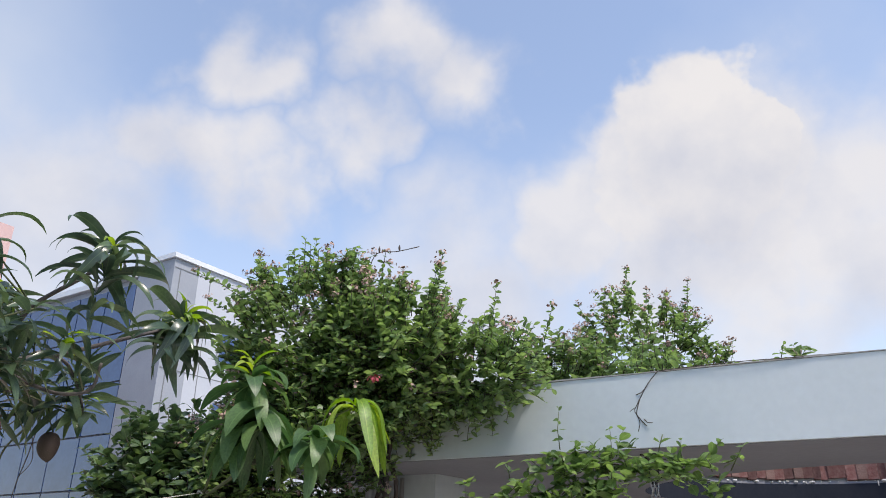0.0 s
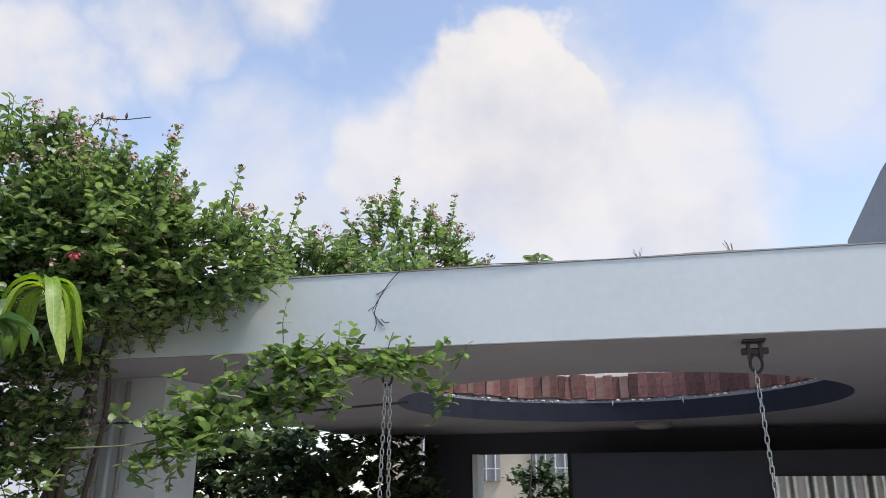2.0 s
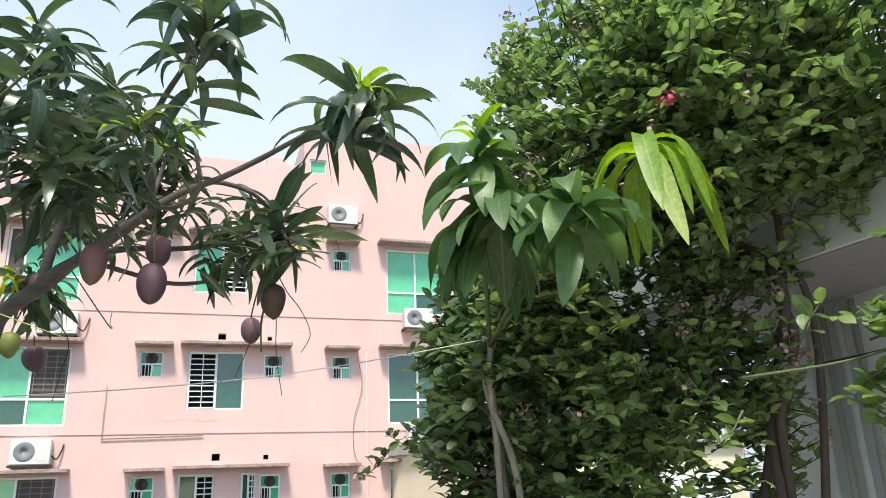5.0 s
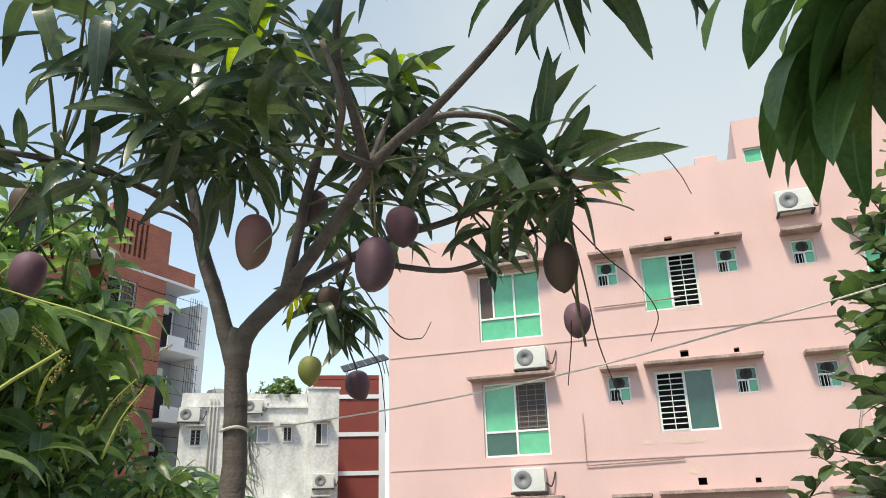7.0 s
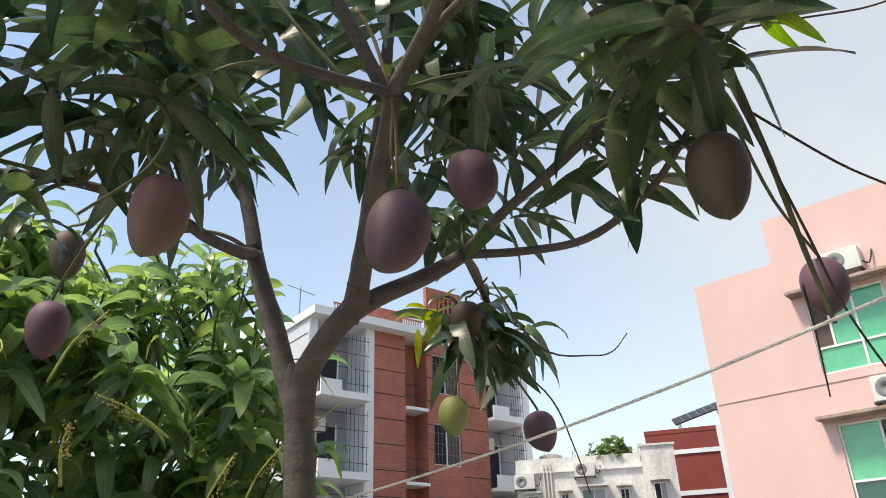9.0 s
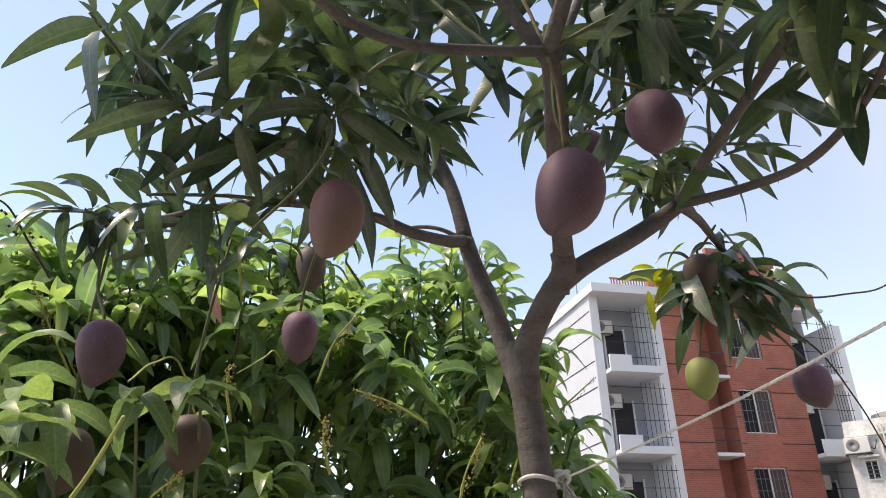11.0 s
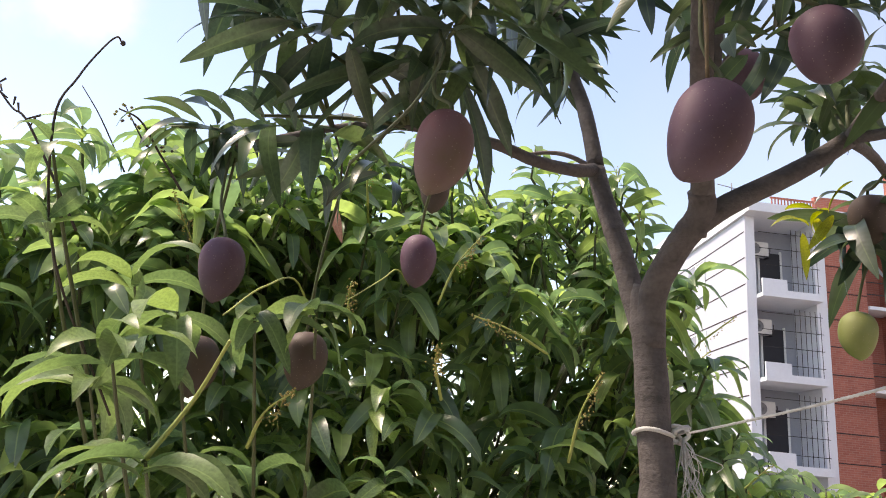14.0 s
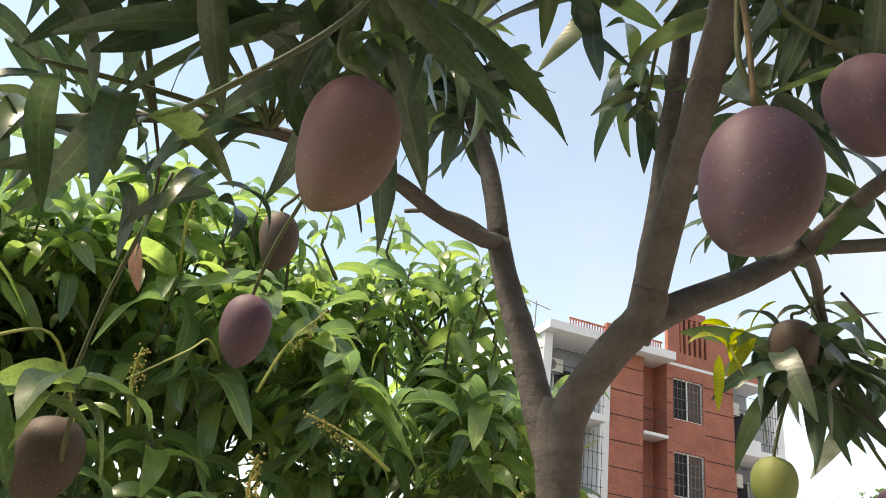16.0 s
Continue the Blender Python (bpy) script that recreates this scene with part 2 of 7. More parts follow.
def fruit_mat(name, skin, blush, bloom):
    """Mango skin: base tone, blush from the shoulder, powdery bloom and small pale dots."""
    m = bpy.data.materials.new(name)
    m.use_nodes = True
    t = m.node_tree
    b = t.nodes["Principled BSDF"]
    b.inputs["Roughness"].default_value, b.inputs["Specular IOR Level"].default_value = 0.62, 0.35
    co = t.nodes.new("ShaderNodeTexCoord")
    sep = t.nodes.new("ShaderNodeSeparateXYZ")
    t.links.new(co.outputs["Object"], sep.inputs[0])
    n1 = node(t, "ShaderNodeTexNoise", Scale=18.0, Detail=5.0)
    t.links.new(co.outputs["Object"], n1.inputs["Vector"])
    ht = t.nodes.new("ShaderNodeMath")
    ht.operation = "MULTIPLY_ADD"
    t.links.new(n1.outputs["Fac"], ht.inputs[0])
    ht.inputs[1].default_value = 0.09
    sunny = t.nodes.new("ShaderNodeMath")
    sunny.operation = "MULTIPLY_ADD"
    t.links.new(sep.outputs["X"], sunny.inputs[0])
    sunny.inputs[1].default_value = 0.9
    t.links.new(sep.outputs["Z"], sunny.inputs[2])
    t.links.new(sunny.outputs[0], ht.inputs[2])
    r = t.nodes.new("ShaderNodeMapRange")
    r.inputs["From Min"].default_value, r.inputs["From Max"].default_value = -0.045, 0.085
    t.links.new(ht.outputs[0], r.inputs["Value"])
    mix = t.nodes.new("ShaderNodeMix")
    mix.data_type = "RGBA"
    mix.inputs[6].default_value, mix.inputs[7].default_value = (*skin, 1), (*blush, 1)
    t.links.new(r.outputs[0], mix.inputs[0])
    n2 = node(t, "ShaderNodeTexNoise", Scale=40.0, Detail=6.0, Roughness=0.7)
    t.links.new(co.outputs["Object"], n2.inputs["Vector"])
    r2 = t.nodes.new("ShaderNodeMapRange")
    r2.inputs["From Min"].default_value, r2.inputs["From Max"].default_value = 0.35, 0.75
    r2.inputs["To Max"].default_value = 0.55
    t.links.new(n2.outputs["Fac"], r2.inputs["Value"])
    mix2 = t.nodes.new("ShaderNodeMix")
    mix2.data_type = "RGBA"
    t.links.new(r2.outputs[0], mix2.inputs[0])
    t.links.new(mix.outputs[2], mix2.inputs[6])
    mix2.inputs[7].default_value = (*bloom, 1)
    vor = node(t, "ShaderNodeTexVoronoi", Scale=190.0)
    t.links.new(co.outputs["Object"], vor.inputs["Vector"])
    dots = t.nodes.new("ShaderNodeMapRange")
    dots.inputs["From Min"].default_value, dots.inputs["From Max"].default_value = 0.16, 0.08
    dots.inputs["To Max"].default_value = 0.35
    t.links.new(vor.outputs["Distance"], dots.inputs["Value"])
    mix3 = t.nodes.new("ShaderNodeMix")
    mix3.data_type = "RGBA"
    t.links.new(dots.outputs[0], mix3.inputs[0])
    t.links.new(mix2.outputs[2], mix3.inputs[6])
    mix3.inputs[7].default_value = (0.45, 0.36, 0.27, 1)
    t.links.new(mix3.outputs[2], b.inputs["Base Color"])
    bp = node(t, "ShaderNodeBump", Strength=0.12, Distance=0.002)
    t.links.new(n2.outputs["Fac"], bp.inputs["Height"])
    t.links.new(bp.outputs[0], b.inputs["Normal"])
    return m


def brick_mat(name, c1, c2, mortar, width=0.24, height=0.075):
    m = bpy.data.materials.new(name)
    m.use_nodes = True
    t = m.node_tree
    b = t.nodes["Principled BSDF"]
    b.inputs["Roughness"].default_value = 0.8
    co = t.nodes.new("ShaderNodeTexCoord")
    mp = t.nodes.new("ShaderNodeMapping")
    mp.inputs["Rotation"].default_value = (radians(90), 0, 0)
    t.links.new(co.outputs["Object"], mp.inputs[0])
    br = t.nodes.new("ShaderNodeTexBrick")
    br.inputs["Color1"].default_value, br.inputs["Color2"].default_value, br.inputs["Mortar"].default_value = (*c1, 1), (*c2, 1), (*mortar, 1)
    br.inputs["Scale"].default_value, br.inputs["Mortar Size"].default_value = 1.0, 0.008
    br.inputs["Brick Width"].default_value, br.inputs["Row Height"].default_value = width, height
    t.links.new(mp.outputs[0], br.inputs["Vector"])
    n1 = node(t, "ShaderNodeTexNoise", Scale=0.8, Detail=6.0)
    t.links.new(co.outputs["Object"], n1.inputs["Vector"])
    hsv = t.nodes.new("ShaderNodeHueSaturation")
    vr = t.nodes.new("ShaderNodeMapRange")
    vr.inputs["From Min"].default_value, vr.inputs["From Max"].default_value = 0.3, 0.7
    vr.inputs["To Min"].default_value, vr.inputs["To Max"].default_value = 0.8, 1.2
    t.links.new(n1.outputs["Fac"], vr.inputs["Value"])
    t.links.new(vr.outputs[0], hsv.inputs["Value"])
    t.links.new(br.outputs["Color"], hsv.inputs["Color"])
    t.links.new(hsv.outputs[0], b.inputs["Base Color"])
    bp = node(t, "ShaderNodeBump", Strength=0.3, Distance=0.01)
    t.links.new(br.outputs["Fac"], bp.inputs["Height"])
    bp.invert = True
    t.links.new(bp.outputs[0], b.inputs["Normal"])
    return m


MANGO_LEAF = leaf_mat("mango_leaf", (0.038, 0.066, 0.042), (0.102, 0.148, 0.056), rough=0.30, spec=0.65, through=0.22, spread=0.5)
YOUNG_LEAF = leaf_mat("young_mango_leaf", (0.15, 0.26, 0.035), (0.30, 0.38, 0.06), rough=0.45, through=0.4, spread=0.8)
HEDGE_LEAF = leaf_mat("light_mango_leaf", (0.118, 0.188, 0.090), (0.29, 0.385, 0.122), rough=0.32, spec=0.75, through=0.5, spread=0.48)
SHOOT_LEAF = leaf_mat("mature_mango_leaf", (0.115, 0.175, 0.072), (0.22, 0.30, 0.10), rough=0.42, spec=0.5, through=0.36, spread=0.45)
CREEPER_LEAF = leaf_mat("creeper_leaf", (0.097, 0.152, 0.060), (0.24, 0.335, 0.112), rough=0.42, through=0.38, spread=0.6)
VINE_LEAF = leaf_mat("vine_leaf", (0.092, 0.150, 0.055), (0.20, 0.29, 0.085), rough=0.45, through=0.4, spread=0.7)
YELLOW_LEAF = leaf_mat("yellowing_leaf", (0.24, 0.27, 0.035), (0.36, 0.36, 0.05), rough=0.5, through=0.4, spread=0.8)
SHADED_GARDEN_LEAF = leaf_mat("shaded_garden_leaf", (0.050, 0.088, 0.037), (0.13, 0.19, 0.065), rough=0.4, through=0.25, spread=0.4)
# back hedge leaf: dark because the hedge's shade is in the colour
SHADE_HEDGE_LEAF = leaf_mat("shade_dark_hedge_leaf", (0.036, 0.062, 0.028), (0.085, 0.125, 0.045), rough=0.45, through=0.18, spread=0.4)
DRY_LEAF = leaf_mat("dry_brown_leaf", (0.24, 0.11, 0.075), (0.32, 0.17, 0.11), rough=0.7, through=0.3, spread=0.6)
BARK = mat("mango_bark", (0.132, 0.112, 0.104), (0.062, 0.052, 0.048), rough=0.85, scale=10, fine=140, bump=0.45, amount=0.9, streak=4.0)
TWIG = mat("green_twig", (0.10, 0.12, 0.05), (0.07, 0.07, 0.04), rough=0.7, scale=20, fine=120, bump=0.2)
TAN_STALK = mat("tan_fruit_stalk", (0.22, 0.15, 0.08), (0.12, 0.08, 0.045), rough=0.8, scale=30, fine=150, bump=0.4)
PALE_TWIG = mat("pale_stem", (0.30, 0.26, 0.20), (0.16, 0.13, 0.10), rough=0.85, scale=30, fine=150, bump=0.4)
DARK_TWIG = mat("dark_woody_stem", (0.075, 0.055, 0.045), (0.04, 0.03, 0.025), rough=0.85, scale=20, fine=100, bump=0.4)
YELLOW_STALK = mat("yellow_green_stalk", (0.36, 0.40, 0.10), (0.25, 0.28, 0.07), rough=0.6, scale=30, fine=150, bump=0.2)
BLOSSOM = mat("dry_yellow_blossom", (0.45, 0.37, 0.12), (0.26, 0.20, 0.07), rough=0.8, scale=60, fine=200, bump=0.3)
PINK_FLOWER = mat("faded_pink_flower", (0.42, 0.27, 0.24), (0.30, 0.23, 0.17), rough=0.7, scale=60, fine=200, bump=0.2)
RED_FLOWER = mat("red_flower", (0.45, 0.07, 0.09), (0.3, 0.05, 0.07), rough=0.6, scale=60, fine=200, bump=0.2)
PURPLE_MANGO = fruit_mat("purple_mango_skin", (0.090, 0.066, 0.064), (0.126, 0.058, 0.088), (0.150, 0.104, 0.128))
RED_MANGO = fruit_mat("red_mango_skin", (0.098, 0.118, 0.060), (0.215, 0.084, 0.086), (0.190, 0.118, 0.120))
GREEN_MANGO = fruit_mat("green_mango_skin", (0.20, 0.25, 0.06), (0.23, 0.25, 0.08), (0.26, 0.28, 0.12))
DULL_MANGO = fruit_mat("dull_olive_mango_skin", (0.066, 0.056, 0.034), (0.088, 0.056, 0.046), (0.100, 0.074, 0.060))
WHITE_PAINT = mat("weathered_white_paint", (0.55, 0.595, 0.605), (0.44, 0.48, 0.49), rough=0.65, scale=0.9, fine=30, bump=0.06, amount=0.5, streak=0.25)
CEILING_PAINT = mat("grey_ceiling_paint", (0.24, 0.24, 0.26), (0.17, 0.17, 0.19), rough=0.8, scale=1.5, fine=25, bump=0.08)
# wall grey taken down to near-black for the deep shade under the roof
DARK_WALL = mat("shade_deepened_grey_wall", (0.027, 0.030, 0.041), (0.019, 0.021, 0.030), rough=0.7, scale=2, fine=25, bump=0.08)
CONCRETE = mat("concrete", (0.34, 0.33, 0.31), (0.22, 0.21, 0.20), rough=0.9, scale=2, fine=40, bump=0.3)
HOLE_PAINT = mat("dark_blue_grey_paint", (0.020, 0.024, 0.034), (0.030, 0.033, 0.042), rough=0.95, scale=6, fine=40, bump=0.1, spec=0.1, streak=0.3)
LIME = mat("lime_crust", (0.7, 0.68, 0.64), (0.4, 0.38, 0.36), rough=0.9, scale=30, fine=120, bump=0.6)
OLD_BRICK = mat("old_red_brick", (0.125, 0.040, 0.035), (0.24, 0.155, 0.135), rough=0.9, scale=16, fine=55, bump=0.6, island=0.45, amount=0.6)
PALE_BRICK = mat("limed_brick", (0.21, 0.13, 0.11), (0.11, 0.05, 0.042), rough=0.9, scale=14, fine=80, bump=0.5, island=0.25)
STEEL = mat("galvanised_steel", (0.55, 0.55, 0.54), (0.35, 0.34, 0.32), rough=0.35, scale=20, fine=100, bump=0.1, metal=0.9)
BLACK_IRON = mat("black_iron", (0.03, 0.03, 0.032), (0.05, 0.04, 0.035), rough=0.55, scale=20, fine=100, bump=0.15, metal=0.4)
ROPE = mat("white_nylon_rope", (0.68, 0.67, 0.63), (0.45, 0.43, 0.38), rough=0.8, scale=60, fine=300, bump=0.5)
CABLE = mat("black_cable", (0.02, 0.02, 0.022), rough=0.6, bump=0.0)
PINK_WALL = mat("pink_render", (0.655, 0.45, 0.43), (0.57, 0.38, 0.36), rough=0.85, scale=0.6, fine=20, bump=0.08, amount=0.75, streak=0.5)
PINK_DIRTY = mat("soot_stained_pink_ledge", (0.48, 0.35, 0.31), (0.17, 0.12, 0.11), rough=0.9, scale=2.5, fine=25, bump=0.15, amount=0.95)
STAIN = mat("grey_damp_stain", (0.52, 0.40, 0.36), (0.72, 0.50, 0.43), rough=0.9, scale=3, fine=30, bump=0.1, amount=0.9)
WHITE_FRAME = mat("white_window_frame", (0.75, 0.78, 0.76), (0.62, 0.65, 0.63), rough=0.45, scale=3, fine=40, bump=0.03)
GREEN_GLASS = glass_mat("green_tinted_glass", (0.10, 0.50, 0.27))
DEEP_GLASS = glass_mat("dark_green_glass", (0.015, 0.085, 0.065))
CURTAIN = mat("brown_window_lining", (0.10, 0.07, 0.065), (0.06, 0.045, 0.04), rough=0.8, scale=5, fine=30, bump=0.1)
# near-black stand-in for the darkness behind panes and openings
DARK_VOID = mat("unlit_room_black", (0.018, 0.017, 0.018), rough=0.9, scale=2, fine=20, bump=0.05)
AC_WHITE = mat("white_ac_casing", (0.66, 0.66, 0.63), (0.5, 0.5, 0.47), rough=0.5, scale=4, fine=40, bump=0.03)
AC_GREY = mat("grey_fan_grille", (0.20, 0.21, 0.22), (0.12, 0.12, 0.13), rough=0.6, scale=8, fine=60, bump=0.05)
RED_BRICK = brick_mat("red_facing_brick", (0.36, 0.115, 0.075), (0.30, 0.09, 0.06), (0.34, 0.17, 0.13))
GROOVE = mat("dark_groove", (0.05, 0.03, 0.028), rough=0.9, bump=0.0)
TOWER_WHITE = mat("white_render", (0.72, 0.74, 0.77), (0.60, 0.62, 0.66), rough=0.8, scale=0.8, fine=15, bump=0.05)
# white toned down to pale grey; on the tower side this is painted shade
DIMMED_WHITE = mat("dimmed_white_render", (0.52, 0.54, 0.585), (0.43, 0.45, 0.50), rough=0.8, scale=0.8, fine=15, bump=0.05)
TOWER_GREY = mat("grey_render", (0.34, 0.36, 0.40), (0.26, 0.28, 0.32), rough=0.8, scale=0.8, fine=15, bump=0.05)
BLUE_GLASS = glass_mat("blue_curtain_wall", (0.045, 0.09, 0.22), rough=0.15)
OLD_WHITE = mat("mildewed_white_wall", (0.76, 0.765, 0.75), (0.12, 0.12, 0.12), rough=0.9, scale=1.5, fine=9, bump=0.15, amount=0.5, streak=0.45)
MAROON = mat("maroon_render", (0.22, 0.045, 0.035), (0.15, 0.03, 0.025), rough=0.85, scale=1.0, fine=15, bump=0.06)
PANEL = mat("solar_panel", (0.02, 0.022, 0.03), rough=0.65, scale=5, fine=20, bump=0.0)
CREAM = mat("cream_render", (0.72, 0.62, 0.46), (0.58, 0.49, 0.36), rough=0.85, scale=1.0, fine=15, bump=0.06)
GROUND = mat("dusty_ground", (0.16, 0.15, 0.13), (0.10, 0.10, 0.08), rough=0.95, scale=0.05, fine=1.5, bump=0.1)
# floor is out of view; pale tone set to bounce light upward
TILE = mat("roof_tile_floor", (0.43, 0.39, 0.35), (0.32, 0.29, 0.26), rough=0.8, scale=2, fine=30, bump=0.15)
CLAY = mat("terracotta_pot", (0.34, 0.13, 0.07), (0.22, 0.09, 0.05), rough=0.85, scale=5, fine=60, bump=0.2)
SOIL = mat("soil", (0.06, 0.042, 0.03), (0.03, 0.02, 0.015), rough=1.0, scale=30, fine=120, bump=0.6)
LAMP_GREY = mat("grey_lamp_cover", (0.25, 0.25, 0.26), rough=0.4, scale=5, fine=40, bump=0.0)
TIN = mat("grey_tin_sheet", (0.30, 0.32, 0.33), (0.22, 0.23, 0.24), rough=0.5, scale=2, fine=30, bump=0.05, metal=0.3)

# ---------------------------------------------------------------- mesh helpers
rnd = random.Random(7)


class Geo:
    """Collects vertices, faces and blade coordinates of one mesh."""

    def __init__(self):
        self.v, self.f, self.uv, self.smooth = [], [], [], False

    def add(self, verts, faces, uv=None):
        n = len(self.v)
        self.v += [tuple(p) for p in verts]
        self.f += [tuple(i + n for i in face) for face in faces]
        self.uv += list(uv) if uv is not None else [(0.0, 1.0)] * len(verts)
        return self

    def box(self, x0, y0, z0, x1, y1, z1, m=None, bevel=0.0):
        x0, x1, y0, y1, z0, z1 = min(x0, x1), max(x0, x1), min(y0, y1), max(y0, y1), min(z0, z1), max(z0, z1)
        b = min(bevel, (x1 - x0) * 0.3, (y1 - y0) * 0.3, (z1 - z0) * 0.3)
        if b <= 0:
            p = [(x, y, z) for z in (z0, z1) for y in (y0, y1) for x in (x0, x1)]
            q = [(0, 2, 3, 1), (4, 5, 7, 6), (0, 1, 5, 4), (2, 6, 7, 3), (0, 4, 6, 2), (1, 3, 7, 5)]
        else:
            p = []
            for z, i in ((z0, b), (z0 + b, 0), (z1 - b, 0), (z1, b)):
                e = b if i == 0 else b + 0
                if i:
                    p += [(x0 + e, y0 + e, z), (x1 - e, y0 + e, z), (x1 - e, y1 - e, z), (x0 + e, y1 - e, z)]
                else:
                    p += [(x0, y0, z), (x1, y0, z), (x1, y1, z), (x0, y1, z)]
            q = [(3, 2, 1, 0), (12, 13, 14, 15)]
            for r in range(3):
                q += [(r * 4 + i, r * 4 + (i + 1) % 4, r * 4 + 4 + (i + 1) % 4, r * 4 + 4 + i) for i in range(4)]
        if m is not None:
            p = [m @ Vector(a) for a in p]
        return self.add(p, q)

    def tube(self, path, radii, n=8, cap=True):
        path = [Vector(p) for p in path]
        if isinstance(radii, (int, float)):
            radii = [radii] * len(path)
        ring, q = [], []
        side = None
        for i, p in enumerate(path):
            d = (path[min(i + 1, len(path) - 1)] - path[max(i - 1, 0)])
            d = d.normalized() if d.length > 1e-9 else Vector((0, 0, 1))
            if side is None:
                side = d.cross(Vector((0.31, 0.77, 0.55))).normalized()
            side = (side - d * side.dot(d)).normalized()
            up = d.cross(side)
            ring += [p + radii[i] * (math.cos(a) * side + math.sin(a) * up) for a in (2 * math.pi * k / n for k in range(n))]
        for i in range(len(path) - 1):
            q += [(i * n + k, i * n + (k + 1) % n, (i + 1) * n + (k + 1) % n, (i + 1) * n + k) for k in range(n)]
        if cap:
            q += [tuple(range(n - 1, -1, -1)), tuple(range((len(path) - 1) * n, len(path) * n))]
        self.smooth = True
        return self.add(ring, q)

    def lathe(self, profile, n=16, m=None):
        """Profile of (radius, height), turned round z."""
        p = [(r * math.cos(2 * math.pi * k / n), r * math.sin(2 * math.pi * k / n), z) for r, z in profile for k in range(n)]
        q = [(i * n + k, i * n + (k + 1) % n, (i + 1) * n + (k + 1) % n, (i + 1) * n + k) for i in range(len(profile) - 1) for k in range(n)]
        if m is not None:
            p = [m @ Vector(a) for a in p]
        self.smooth = True
        return self.add(p, q)

    def mesh(self, name):
        me = bpy.data.meshes.new(name)
        me.from_pydata([tuple(p) for p in self.v], [], self.f)
        layer = me.uv_layers.new(name="UVMap")
        idx = np.empty(len(me.loops), dtype=np.int32)
        me.loops.foreach_get("vertex_index", idx)
        layer.data.foreach_set("uv", np.asarray(self.uv, dtype=np.float32)[idx].ravel())
        if self.smooth:
            me.polygons.foreach_set("use_smooth", np.ones(len(me.polygons), dtype=bool))
        me.update()
        return me


def part(name, geo, material, parent=None, label="", kind=""):
    """One mesh object, under a thing or a part."""
    me = geo if isinstance(geo, bpy.types.Mesh) else geo.mesh(name)
    if not me.materials:
        me.materials.append(material)
    ob = new(name, me)
    if parent is not None:
        ob.parent = parent
    return tagged(ob, label=label, kind=kind)


def thing(name, geo, material, label, category, group="", kind=""):
    ob = part(name, geo, material)
    return tagged(ob, label, category, group, kind)


def empty(name, label, category, group="", kind="", at=(0, 0, 0)):
    ob = new(name)
    ob.location = at
    return tagged(ob, label, category, group, kind)


def curve_points(points, steps=6):
    """A smooth line through points (Catmull-Rom)."""
    p = [Vector(a) for a in points]
    p = [2 * p[0] - p[1]] + p + [2 * p[-1] - p[-2]]
    out = []
    for i in range(1, len(p) - 2):
        for k in range(steps):
            t = k / steps
            out.append(0.5 * ((2 * p[i]) + (p[i + 1] - p[i - 1]) * t + (2 * p[i - 1] - 5 * p[i] + 4 * p[i + 1] - p[i + 2]) * t * t
                              + (3 * p[i] - p[i - 1] - 3 * p[i + 1] + p[i + 2]) * t ** 3))
    out.append(p[-2])
    return out


def taper(a, b, n):
    return [a + (b - a) * i / (n - 1) for i in range(n)]


# ---------------------------------------------------------------- ground and terrace
thing("ground", Geo().box(-1500, -1500, -12.4, 1500, 1500, -12), GROUND, "dusty city ground far below the roof terrace", "ground", kind="structure")
thing("floor", Geo().box(-4.2, -4.5, -0.3, 5.2, 9.2, 0.0), TILE, "unseen pale tiled floor of the roof terrace, bouncing light up", "floor", kind="structure")
thing("wall_base", Geo().box(-4.1, -4.4, -12, 5.1, 9.1, -0.31), CONCRETE, "plain rendered building under the roof terrace", "wall", kind="structure")
for nm, bx in (("wall_south", (-4.2, -4.5, 0, 5.2, -4.35, 0.95)), ("wall_west", (-4.2, -4.34, 0, -4.05, 9.2, 0.95))):
    thing(nm, Geo().box(*bx, bevel=0.02), WHITE_PAINT, "low white rendered parapet of the roof terrace", "wall", kind="structure")

# ---------------------------------------------------------------- pavilion
SLOPE = 0.095                       # the front edge runs slightly askew
CEIL, TOP = 2.445, 2.763
HOLE, HOLE_R = Vector((0.30, 5.70)), 1.48


def front(x):
    return 3.283 + SLOPE * x


def ring_slab(z0, z1, x0, x1, y1):
    """Slab with a round hole: outline joined ring by ring to the circle."""
    g = Geo()
    n = 96
    outer, inner = [], []
    for k in range(n):
        a = 2 * math.pi * k / n
        d = Vector((math.cos(a), math.sin(a)))
        inner.append(HOLE + HOLE_R * d)
        best = 1e9
        for nx, ny, c in ((-1, 0, -x0), (1, 0, x1), (0, 1, y1), (SLOPE, -1, -3.283)):
            den = nx * d.x + ny * d.y
            if den > 1e-6:
                best = min(best, (c - nx * HOLE.x - ny * HOLE.y) / den)
        outer.append(HOLE + best * d)
    corners = [Vector((x0, front(x0))), Vector((x1, front(x1))), Vector((x1, y1)), Vector((x0, y1))]
    for c in corners:
        k = min(range(n), key=lambda i: (outer[i] - c).length)
        outer[k] = c
    for z, flip in ((z0, True), (z1, False)):
        v = [(p.x, p.y, z) for p in outer + inner]
        q = [(k, (k + 1) % n, n + (k + 1) % n, n + k) for k in range(n)]
        g.add(v, [tuple(reversed(a)) for a in q] if flip else q)
    for loop, flip in ((outer, False), (inner, True)):
        v = [(p.x, p.y, z0) for p in loop] + [(p.x, p.y, z1) for p in loop]
        q = [(k, (k + 1) % n, n + (k + 1) % n, n + k) for k in range(n)]
        g.add(v, [tuple(reversed(a)) for a in q] if flip else q)
    return g


